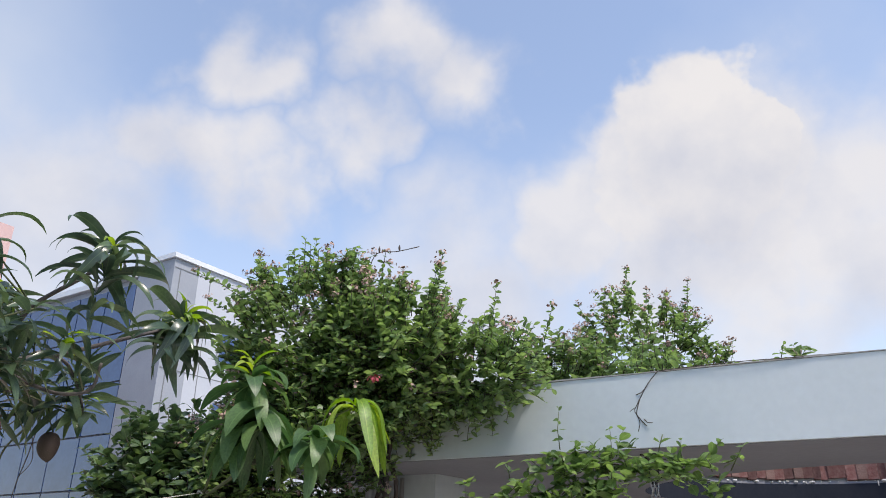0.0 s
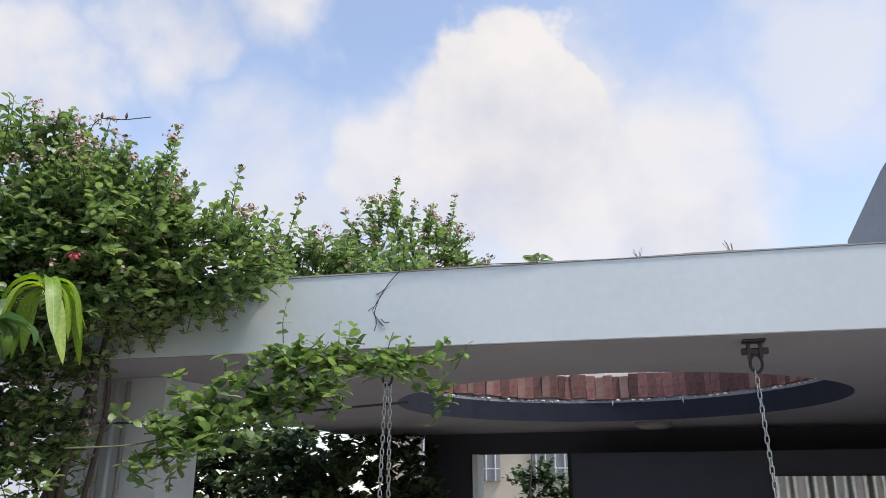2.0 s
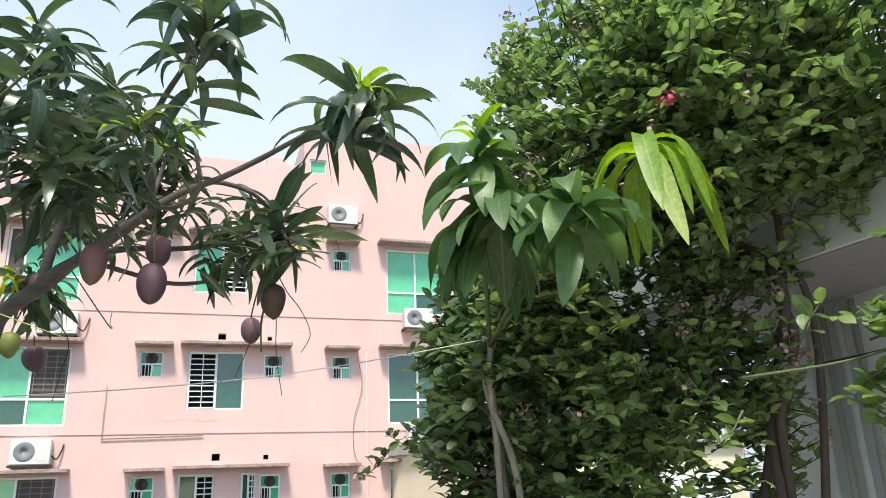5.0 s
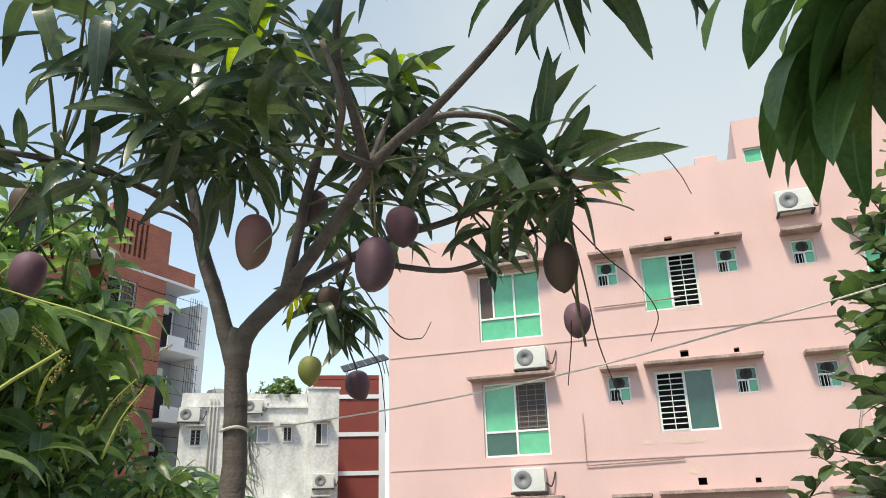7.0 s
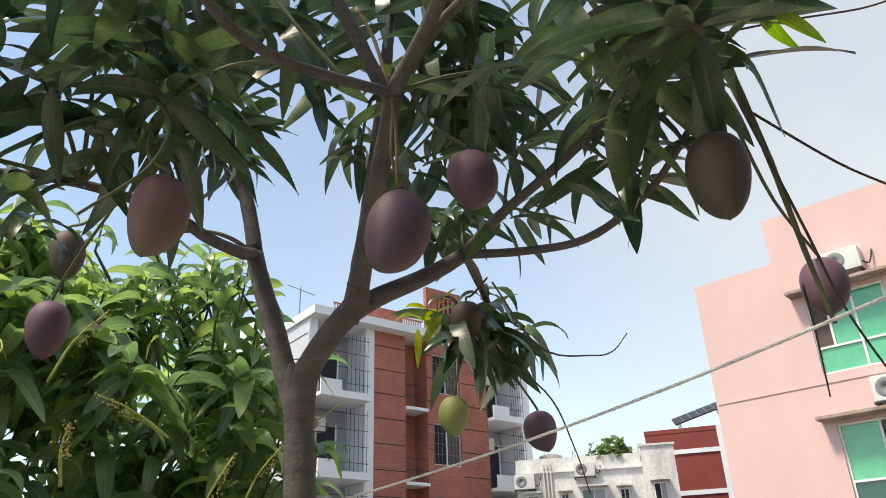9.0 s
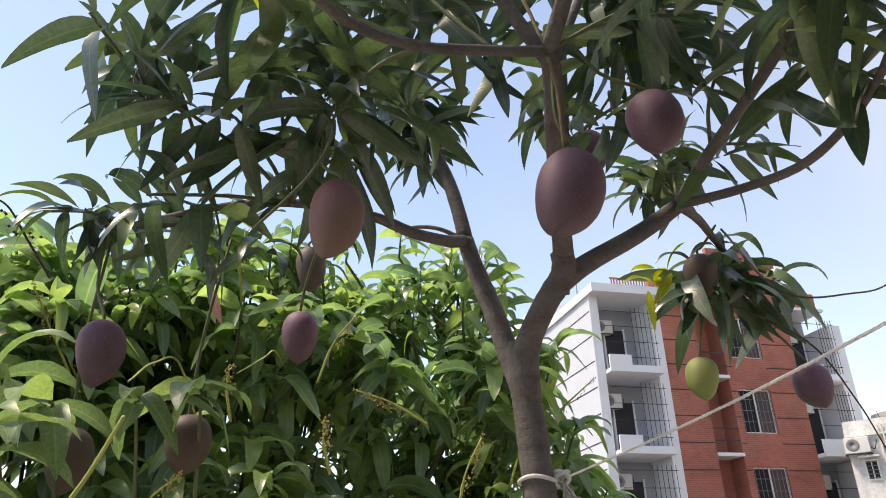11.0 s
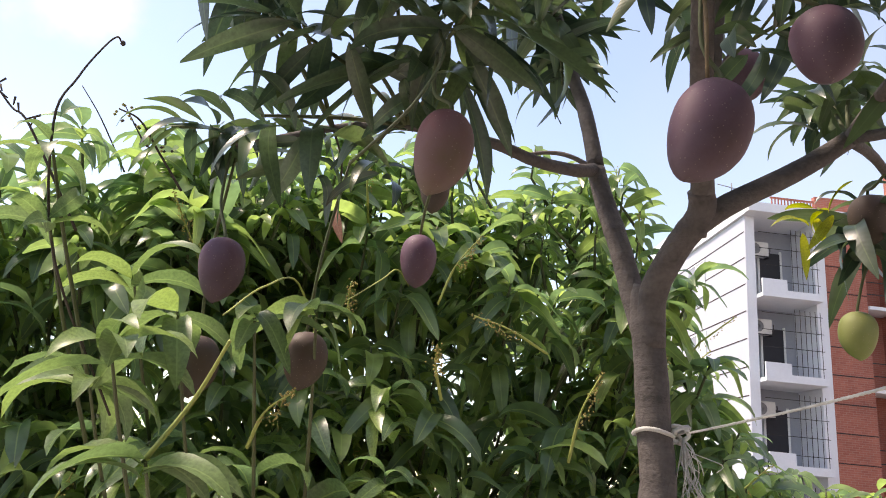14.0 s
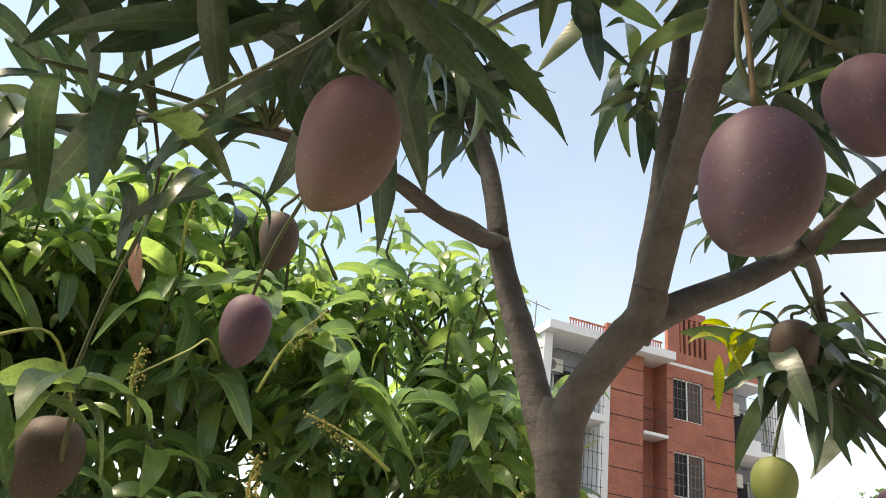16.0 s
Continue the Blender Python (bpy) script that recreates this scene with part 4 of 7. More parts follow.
    part("wire", Geo().tube(curve_points([(5.5, -0.06, 5.2), (5.62, -0.06, 4.4), (5.4, -0.06, 3.5), (5.45, -0.06, 2.6), (5.9, -0.06, 2.2)]), 0.009, 5), AC_GREY, h)
    # damp stains: thin flaked patches
    for u, z, w, q in ((0.95, 3.62, 0.32, 0.10), (1.75, 3.62, 0.55, 0.12), (1.9, 2.95, 0.3, 0.1), (2.2, 6.75, 0.3, 0.06), (0.5, 6.4, 0.14, 0.18), (2.1, 0.6, 0.5, 0.12)):
        n = 18
        ring = [(u + w * math.cos(t) * (0.75 + 0.35 * noise.noise(Vector((u, z, 2 * math.cos(t))))), -0.004, z + q * math.sin(t) * (0.8 + 0.5 * noise.noise(Vector((z, u, 2 * math.sin(t)))))) for t in (2 * math.pi * i / n for i in range(n))]
        part("stain", Geo().add(ring, [tuple(range(n))]), STAIN, h)
    for u, z in ((-1.95, 2.60), (7.15, 5.95), (-1.7, 5.55), (5.05, 8.80), (7.2, 2.9), (-2.0, 8.55), (7.2, 0.0), (-1.9, -0.3)):
        air_conditioner(h.matrix_world @ pose(u, -0.01, z))
    return h


pink_building()


def box_building(name, label, corner, turn, w, d, z0, z1, wall, roof=CONCRETE, eave=0.15):
    b = empty(name, label, "building")
    b.matrix_world = Matrix.Translation((*corner, 0)) @ pose(0, 0, 0, 0, 0, turn)
    part("wall", Geo().box(0, 0, z0, w, d, z1), wall, b)
    part("roof", Geo().box(-eave, -eave, z1 + 0.002, w + eave, d + eave, z1 + 0.2), roof, b)
    return b


def brick_tower():
    """Local x along the front to the right, -y outward; the left side wall is white, greyed for its shade, with
    grooves.
    """
    b = empty("brick_apartment_tower", "red brick and white apartment block with barred balconies", "building")
    b.matrix_world = Matrix.Translation((-17.75, -20.3, 0)) @ pose(0, 0, 0, 0, 0, 180 - 9.5)
    W, top, S = 11.3, 12.25, 2.95
    floors = [6.35 + S * k for k in (-4, -3, -2, -1, 0, 1)]
    holes = [(5.85, z + 0.75, 7.3, z + 2.45) for z in floors if z > -4]
    g = facade(2.95, 4.45, -12, top, [])
    part("brick_wall", g, RED_BRICK, b)
    part("brick_wall", facade(5.55, 8.8, -12, top, holes), RED_BRICK, b)
    part("brick_wall", Geo().box(4.45, 0.9, -12, 5.55, 1.1, top), RED_BRICK, b)
    part("return_wall", Geo().box(4.33, 0.002, -12, 4.45, 0.9, top), RED_BRICK, b)
    part("return_wall", Geo().box(5.55, 0.002, -12, 5.67, 0.9, top), RED_BRICK, b)
    part("return_wall", Geo().box(8.68, 0.002, -12, 8.8, 1.4, top), RED_BRICK, b)
    # white side, its shade mixed into a greyer colour, and white end
    part("white_wall", Geo().add([(0, 0, -12), (0, 11, -12), (0, 11, top), (0, 0, top)], [(0, 3, 2, 1)]), DIMMED_WHITE, b)
    part("white_wall", Geo().box(10.75, -0.05, -12, W, 9, top - 0.6), TOWER_WHITE, b)
    part("back_wall", Geo().add([(0, 11, -12), (W, 11, -12), (W, 11, top), (0, 11, top)], [(1, 0, 3, 2)]), TOWER_WHITE, b)
    part("corner_pier", Geo().box(0.003, 0.0, -12, 0.35, 1.5, top), TOWER_WHITE, b)
    part("corner_pier", Geo().box(2.55, 0.0, -12, 2.947, 1.5, top), TOWER_WHITE, b)
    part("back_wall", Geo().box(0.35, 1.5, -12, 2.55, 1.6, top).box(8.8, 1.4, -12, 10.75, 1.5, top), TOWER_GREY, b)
    for z in floors:
        for k in range(3):
            zz = z + 0.35 + k * S / 3
            if zz > top:
                continue
            for a, e in ((2.96, 4.44), (5.56, 5.8), (7.35, 8.79)):
                part("groove", Geo().box(a, -0.012, zz, e, 0.0, zz + 0.035), GROOVE, b)
            part("groove", Geo().box(-0.012, 0.1, zz, 0.0, 10.9, zz + 0.035), GROOVE, b)
        # left balcony bay
        for u0, u1, y in ((0.35, 2.55, 1.5), (8.8, 10.75, 1.4)):
            bal = part("balcony", Geo().box(u0 + 0.001, -0.45, z - 0.14, u1 - 0.001, y, z), TOWER_WHITE, b)
            part("upstand", Geo().box(u0 + 0.001, -0.45, z + 0.001, u0 + 0.9, -0.37, z + 0.5).box(u0 + 0.9, -0.45, z + 0.001, u1, -0.37, z + 0.12), TOWER_WHITE, bal)
            g = Geo()
            for i in range(6):
                xx = u0 + 1.2 + (u1 - u0 - 1.28) * i / 5
                g.box(xx - 0.007, -0.30, z, xx + 0.007, -0.284, z + S - 0.5)
            for i in range(4):
                zz = z + 0.45 + i * 0.6
                g.box(u0, -0.305, zz, u1, -0.29, zz + 0.02)
            part("grille", g, BLACK_IRON, bal)
            part("door", Geo().box(u0 + 0.9, y - 0.06, z + 0.01, u0 + 1.7, y - 0.01, z + 2.1), PANEL, bal)
            part("door_frame", Geo().box(u0 + 0.82, y - 0.07, z + 0.01, u0 + 0.9, y - 0.005, z + 2.2).box(u0 + 1.7, y - 0.07, z + 0.01, u0 + 1.78, y - 0.005, z + 2.2), WHITE_FRAME, bal)
            ac = air_conditioner(b.matrix_world @ pose(u0 + 0.55, y - 0.35, z + 1.75))
        # recess with its small balcony
        part("ledge", Geo().box(4.45, -0.1, z - 0.12, 5.55, 0.9, z), TOWER_WHITE, b)
        part("rail", Geo().box(4.45, 0.0, z + 0.45, 5.55, 0.03, z + 0.48), BLACK_IRON, b)
        part("rail", Geo().box(4.45, 0.0, z + 0.9, 5.55, 0.03, z + 0.93), BLACK_IRON, b)
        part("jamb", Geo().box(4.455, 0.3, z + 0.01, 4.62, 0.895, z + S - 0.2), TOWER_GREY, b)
    for a, c, e, d in holes:
        w = window(b, a, c, e, d, [(0.55, 0.03, 0.97, 0.97, CURTAIN)], [(0.5, 0, 1)], depth=0.14)
        g = Geo()
        for i in range(8):
            xx = a + 0.06 + (e - a - 0.12) * i / 7
            g.box(xx - 0.006, 0.03, c, xx + 0.006, 0.045, d)
        for i in range(3):
            zz = c + (d - c) * (i + 1) / 4
            g.box(a, 0.025, zz, e, 0.03, zz + 0.02)
        part("grille", g, AC_GREY, w)
        # dark sheet behind the bars stands for the unlit room
        part("dark_backing", Geo().box(a - 0.002, 0.15, c, e + 0.002, 0.16, d), DARK_VOID, w)
    # roof slab, parapet with slots, railings
    part("roof", Geo().box(-0.1, -0.55, top + 0.002, 5.6, 11, top + 0.34), TOWER_WHITE, b)
    part("roof", Geo().box(5.601, 0.0, top + 0.002, 10.75, 11, top + 0.12), TOWER_WHITE, b)
    for bx in ((2.9, 0.3, top + 0.34, 4.5, 0.5, top + 1.2), (5.61, 0.01, top + 0.13, 6.2, 0.2, top + 2.55), (7.55, 0.01, top + 0.13, 8.8, 0.2, top + 2.3), (6.2, 0.01, top + 2.2, 7.55, 0.2, top + 2.55), (6.2, 0.01, top + 0.13, 7.55, 0.2, top + 0.6), (8.8, 0.3, top + 0.13, 10.7, 0.5, top + 0.9)):
        part("parapet", Geo().box(*bx), RED_BRICK, b)
    part("slot_lining", Geo().box(6.21, 0.21, top + 0.61, 7.54, 0.24, top + 2.19), GROOVE, b)
    for i in range(5):
        part("slat", Geo().box(6.27 + i * 0.26, 0.03, top + 0.61, 6.40 + i * 0.26, 0.15, top + 2.19), RED_BRICK, b)
    for i in range(13):
        part("baluster", Geo().box(1.25 + i * 0.125, 0.35, top + 0.342, 1.29 + i * 0.125, 0.39, top + 0.95), RED_BRICK, b)
    for i in range(9):
        part("baluster", Geo().box(4.55 + i * 0.12, 0.35, top + 0.342, 4.59 + i * 0.12, 0.39, top + 0.95), RED_BRICK, b)
    part("rail", Geo().box(1.2, 0.34, top + 0.951, 2.89, 0.40, top + 1.02), RED_BRICK, b)
    part("rail", Geo().box(4.51, 0.34, top + 0.951, 5.6, 0.40, top + 1.02), RED_BRICK, b)
    part("stair_head", Geo().box(0.4, 6.0, top + 0.342, 4.2, 10.8, top + 2.0), TOWER_WHITE, b)
    # windows of the white side
    for z in floors:
        for y in (3.4, 7.4):
            w = part("window", Geo().box(-0.05, y, z + 0.75, -0.002, y + 1.7, z + 0.80).box(-0.05, y, z + 2.2, -0.002, y + 1.7, z + 2.25).box(-0.05, y, z + 0.8, -0.002, y + 0.06, z + 2.2)
                     .box(-0.05, y + 1.64, z + 0.8, -0.002, y + 1.7, z + 2.2).box(-0.05, y + 0.82, z + 0.8, -0.002, y + 0.88, z + 2.2), WHITE_FRAME, b)
            part("pane", Geo().box(-0.03, y + 0.06, z + 0.8, -0.004, y + 0.82, z + 2.2), TOWER_WHITE, w)
            part("pane", Geo().box(-0.035, y + 0.88, z + 0.8, -0.006, y + 1.64, z + 2.2), TOWER_GREY, w)
    # aerial on the roof
    part("aerial", Geo().tube([(1.0, 3.0, top + 0.3), (1.0, 3.0, top + 2.6)], 0.025, 6).tube([(0.4, 3.0, top + 2.5), (1.7, 3.0, top + 2.3)], 0.02, 6), AC_GREY, b)
    return b


brick_tower()


def old_white_house():
    width, top = 6.14, 6.62
    b = box_building("old_white_house", "mildewed white rendered house with rooftop plants", (-25.86, -17.06), 121.3, width, 5.4, -12, top, OLD_WHITE, OLD_WHITE, 0.02)
    part("parapet", Geo().box(0, 0.0, top + 0.202, 4.9, 0.13, top + 0.55), OLD_WHITE, b)
    part("parapet", Geo().box(4.903, 0.16, top + 0.202, 5.05, 5.2, top + 0.95), OLD_WHITE, b)
    wing = part("wing", Geo().box(4.95, -0.32, -12, width + 0.05, -0.003, top + 0.72), OLD_WHITE, b)
    part("coping", Geo().box(4.90, -0.38, top + 0.722, width + 0.10, 0.05, top + 0.80), OLD_WHITE, wing)
    part("ledge", Geo().box(0.02, -0.10, top - 0.02, 4.9, -0.003, top + 0.05), OLD_WHITE, b)
    part("water_tank", Geo().lathe([(0.0, 0.0), (0.55, 0.0), (0.58, 0.1), (0.58, 0.9), (0.5, 1.05), (0.15, 1.15), (0.0, 1.15)], 18, pose(1.2, 3.6, top + 0.2)), CONCRETE, b)
    for k in range(4):
        z = top - 1.42 - 2.9 * k
        for x, w, h, dz, out in ((0.42, 0.42, 0.70, -0.12, 0.0), (1.72, 0.30, 0.44, 0.16, 0.0), (2.52, 0.92, 0.72, 0.0, 0.0), (3.98, 0.36, 0.62, 0.05, 0.0), (5.25, 0.50, 0.86, -0.1, 0.32)):
            f = part("window", Geo().box(x, -0.04 - out, z + dz, x + w, -0.002 - out, z + dz + h), WHITE_FRAME, b)
            half = w / 2
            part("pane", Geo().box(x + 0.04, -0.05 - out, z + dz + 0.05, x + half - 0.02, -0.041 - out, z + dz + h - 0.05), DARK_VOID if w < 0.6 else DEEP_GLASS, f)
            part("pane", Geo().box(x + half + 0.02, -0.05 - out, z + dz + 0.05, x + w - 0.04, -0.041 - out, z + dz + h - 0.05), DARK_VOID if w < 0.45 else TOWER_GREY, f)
            part("sunshade", Geo().box(x - 0.12, -0.34 - out, z + dz + h + 0.06, x + w + 0.12, -0.003 - out, z + dz + h + 0.12), OLD_WHITE, b)
            if w < 0.45:
                for j in range(5):
                    zz = z + dz + 0.08 + (h - 0.16) * j / 4
                    part("louvre", Geo().box(x + 0.02, -0.066 - out, zz - 0.012, x + w - 0.02, -0.052 - out, zz + 0.012), AC_GREY, f)
    for x in (1.10, 1.24, 1.38):
        part("pipe", Geo().tube([(x, -0.07, top + 0.3), (x, -0.07, -11)], 0.035, 8), CONCRETE, b)
    for x, z in ((0.34, top - 0.62), (2.72, top - 0.28), (5.6, top - 3.2)):
        air_conditioner(b.matrix_world @ pose(x, -0.01 - (0.32 if x > 5 else 0), z))
    for k in range(16):
        x = rnd.uniform(0.2, 4.7)
        part("weed_stalk", Geo().tube([(x, 0.07, top + 0.55), (x + rnd.uniform(-.08, .08), 0.07, top + 0.55 + rnd.uniform(0.1, 0.4))], 0.012, 4), DARK_TWIG, b)
    return b


old_white_house()


def maroon_house():
    top, width = 8.98, 3.565
    b = box_building("maroon_house", "maroon rendered house with white bands and a solar panel", (-34.14, -15.59), 115.1, width, 8.0, -12, top, MAROON, MAROON, 0.02)
    for z in (top - 0.98, top - 2.82, top - 4.66, top - 6.5):
        part("band", Geo().box(-0.03, -0.06, z, width - 0.303, -0.002, z + 0.2), TOWER_WHITE, b)
    part("side_band", Geo().box(width - 0.3, -0.05, -12, width + 0.02, -0.003, top + 0.2), TOWER_WHITE, b)
    p = empty("solar_panel", "dark tilted solar panel on a roof frame", "solar panel")
    p.matrix_world = b.matrix_world @ pose(width * 0.72, 1.2, top + 1.05, 20, -16, 0)
    part("panel", Geo().box(-1.2, -1.0, 0, 1.2, 1.0, 0.06), PANEL, p)
    for i in range(1, 6):
        part("seam", Geo().box(-1.2 + i * 0.4, -1.0, 0.061, -1.18 + i * 0.4, 1.0, 0.066), STEEL, p)
    for x, y in ((-1.0, -0.8), (1.0, -0.8), (-1.0, 0.8), (1.0, 0.8)):
        part("leg", Geo().tube([(x, y, 0), (x, y, -0.95)], 0.03, 6), STEEL, p)
    return b


maroon_house()


def glass_office():
    b = empty("glass_office_block", "grey office block with a blue glass curtain wall", "building")
    b.matrix_world = Matrix.Translation((-23.0, 17.2, 0))
    part("wall", Geo().box(-0.003, 0.0, -12, -2.2, 14, 12.9), TOWER_GREY, b)
    part("wall", Geo().box(-16.0, 0.1, -12, -2.203, 14, 12.5), TOWER_GREY, b)
    for i in range(7):
        for k in range(9):
            part("pane", Geo().box(-2.25 - i * 1.9, -0.0, 12.2 - k * 2.0, -4.08 - i * 1.9, 0.09, 10.27 - k * 2.0), BLUE_GLASS, b)
    part("coping", Geo().box(-16.1, -0.12, 12.503, -2.25, 14.1, 12.75).box(-2.3, -0.1, 12.902, 0.1, 14.1, 13.1), TOWER_WHITE, b)
    g = Geo()
    for k in range(12):
        g.box(0.001, 0.05, 12.5 - k * 2.0, 0.012, 13.9, 12.54 - k * 2.0)
    for k in range(9):
        g.box(0.001, 0.3 + k * 1.5, -11, 0.010, 0.34 + k * 1.5, 12.45)
    part("cladding_joint", g, AC_GREY, b)
    part("side_cladding", Geo().box(0.0005, 1.2, -12, 0.006, 14, 12.9), DIMMED_WHITE, b)
    for k in range(5):
        w = part("window", Geo().box(0.013, 2.6, 9.2 - k * 3.2, 0.05, 5.2, 10.9 - k * 3.2), TOWER_GREY, b)
        for j in range(3):
            part("pane", Geo().box(0.051, 2.7 + j * 0.83, 9.3 - k * 3.2, 0.07, 3.43 + j * 0.83, 10.8 - k * 3.2), BLUE_GLASS, w)
    return b


glass_office()
b = box_building("cream_house", "low cream rendered house with a planted balcony", (-15.5, 7.5), 105, 9, 6, -12, 2.6, CREAM)
part("balcony", Geo().box(1.0, -0.9, 1.2, 7.0, -0.003, 1.3).box(1.0, -0.9, 1.3, 7.0, -0.8, 1.9), TOWER_WHITE, b)
b2 = box_building("cream_apartment_house", "cream apartment house with barred windows behind the pavilion", (-4.6, 14.0), 0, 7.0, 6, -12, 3.45, CREAM)
for i in range(3):
    for z in (2.0, -1.2):
        w = part("window", Geo().box(0.7 + i * 2.1, -0.05, z, 2.2 + i * 2.1, -0.003, z + 1.4), CONCRETE, b2)
        g = Geo()
        for k in range(9):
            g.box(0.75 + i * 2.1 + k * 0.17, -0.08, z, 0.77 + i * 2.1 + k * 0.17, -0.06, z + 1.4)
        for k in range(5):
            g.box(0.7 + i * 2.1, -0.085, z + 0.2 + k * 0.27, 2.2 + i * 2.1, -0.081, z + 0.22 + k * 0.27)
        part("grille", g, WHITE_FRAME, w)

# ---------------------------------------------------------------- foliage


def blade(length, width, lift, droop, fold=0.25, wave=0.0, n=7, tip=0.9, round_leaf=False, seed=0, early=False, power=0.6):
    """One leaf along +x from its base, z up: lift and droop in degrees, a folded midrib and a wavy rim."""
    r = random.Random(seed)
    x, z, a = 0.0, 0.0, radians(lift)
    v, uv, f = [], [], []
    ph = r.uniform(0, 6)
    for i in range(n + 1):
        t = i / n
        if round_leaf:
            w = width * 0.5 * math.sin(math.pi * min(1.0, t * 0.96 + 0.04)) ** 0.65
        else:
            w = width * 0.5 * (math.sin(math.pi * t ** tip) ** power if 0 < t < 1 else 0.0)
        w = max(w, width * 0.03)
        up = fold * w
        dz = wave * width * math.sin(ph + t * 9)
        v += [(x, w, z + up + dz), (x, 0, z), (x, -w, z + up - dz)]
        uv += [(t, 1.0), (t, 0.0), (t, -1.0)]
        step = length / n
        x += step * math.cos(a)
        z += step * math.sin(a)
        a -= radians(droop) / n * (max(0.0, 3.5 - 6.1 * t) if early else 0.6 + 0.8 * t)
    for i in range(n):
        f += [(3 * i, 3 * i + 3, 3 * i + 4, 3 * i + 1), (3 * i + 1, 3 * i + 4, 3 * i + 5, 3 * i + 2)]
    return np.array(v), f, uv


class Leaves:
    """Gathers placed copies of blade shapes, to be objects of their own or one joined mesh."""

    def __init__(self, shapes):
        self.shapes, self.items, self.made = shapes, [], {}

    def put(self, k, m):
        self.items.append((k, m))

    def joined(self, name, items):
        v, f, uv, n = [], [], [], 0
        for k, m in items:
            base, faces, tex = self.shapes[k]
            a = np.array(m)
            v.append(base @ a[:3, :3].T + a[:3, 3])
            f += [tuple(i + n for i in face) for face in faces]
            uv += tex
            n += len(base)
        g = Geo()
        g.v, g.f, g.uv, g.smooth = np.concatenate(v).tolist(), f, uv, True
        return g.mesh(name)

    def single(self, k):
        if k not in self.made:
            base, faces, tex = self.shapes[k]
            g = Geo()
            g.add(base.tolist(), faces, tex)
            g.smooth = True
            self.made[k] = g.mesh("leaf")
        return self.made[k]

    def build(self, parent, material, singles=0, key=None, name="foliage"):
        items = sorted(self.items, key=key) if key else self.items
        for k, m in items[:singles]:
            me = self.single(k)
            o = part("leaf", me, material, parent)
            o.matrix_basis = parent.matrix_basis.inverted() @ m
        if items[singles:]:
            o = part(name, self.joined(name, items[singles:]), material, parent, kind="stuff")
            o.matrix_basis = parent.matrix_basis.inverted()


def rot(ax, ay, az):
    return Euler((radians(ax), radians(ay), radians(az))).to_matrix().to_4x4()


MANGO = [blade(1, w, lift, dr, fo, wv, 8, 0.85, seed=i) for i, (w, lift, dr, fo, wv) in enumerate((
    (0.215, 35, 120, 0.4, 0.04), (0.20, 15, 100, 0.45, 0.05), (0.23, 0, 85, 0.35, 0.04), (0.20, -20, 66, 0.45, 0.05),
    (0.215, -45, 40, 0.4, 0.06), (0.23, 40, 80, 0.35, 0.04), (0.19, 30, 140, 0.5, 0.06), (0.215, -62, 22, 0.45, 0.07)))]
MANGO += [blade(1, w, lift, dr, fo, wv, 9, 0.85, seed=60 + i, early=True) for i, (w, lift, dr, fo, wv) in enumerate((
    (0.21, 25, 105, 0.4, 0.05), (0.22, 5, 88, 0.45, 0.06), (0.195, 45, 130, 0.35, 0.05), (0.22, -15, 68, 0.4, 0.06)))]
HANGING = [blade(1, w, lift, dr, fo, wv, 10, 0.9, seed=70 + i) for i, (w, lift, dr, fo, wv) in enumerate((
    (0.29, 30, 125, 0.3, 0.04), (0.30, 5, 95, 0.3, 0.05), (0.28, -25, 66, 0.35, 0.04), (0.29, 45, 135, 0.25, 0.04), (0.28, -45, 44, 0.3, 0.05)))]
FLUSH = [blade(1, w, lift, dr, fo, wv, 12, 0.95, seed=80 + i, early=e) for i, (w, lift, dr, fo, wv, e) in enumerate((
    (0.145, 35, 92, 0.5, 0.08, True), (0.135, 20, 84, 0.5, 0.11, True), (0.15, 40, 104, 0.45, 0.08, True), (0.14, -5, 66, 0.5, 0.11, True)))]
BROAD = [blade(1, w, lift, dr, fo, wv, 7, 0.8, seed=20 + i, early=e) for i, (w, lift, dr, fo, wv, e) in enumerate((
    (0.28, 40, 118, 0.4, 0.05, False), (0.26, 20, 110, 0.45, 0.06, False), (0.29, 5, 88, 0.35, 0.05, False), (0.25, -10, 42, 0.45, 0.06, True), (0.27, 45, 76, 0.4, 0.05, True), (0.26, 20, 66, 0.45, 0.06, True)))]
OVAL = [blade(1, w, lift, dr, fo, wv, 4, 1.0, True, seed=40 + i) for i, (w, lift, dr, fo, wv) in enumerate((
    (0.62, 25, 40, 0.14, 0.02), (0.56, 5, 30, 0.18, 0.03), (0.66, -15, 25, 0.10, 0.02), (0.60, 40, 50, 0.16, 0.03)))]


def whorl(leaves, tip, n, length, rng, lean=(0, 0, 0), picks=None, down=0.0, along=0.06, roll=38, nod=20):
    """A tuft of leaves round a shoot's tip, spread round the compass and staggered along the shoot."""
    tip, lean = Vector(tip), Vector(lean)
    a0 = rng.uniform(0, 360)
    for i in range(n):
        az = a0 + i * 137.5 + rng.uniform(-30, 30)
        k = rng.choice(picks) if picks else rng.randrange(len(leaves.shapes))
        s = length * rng.uniform(0.72, 1.15)
        back = (i / n) * along
        p = tip - (lean.normalized() if lean.length > 0 else Vector((0, 0, 1))) * back
        m = Matrix.Translation(p) @ rot(0, 0, az) @ rot(rng.uniform(-roll, roll), down + rng.uniform(-nod, nod), rng.uniform(-10, 10)) @ Matrix.Diagonal((s, s, s, 1))
        leaves.put(k, m)


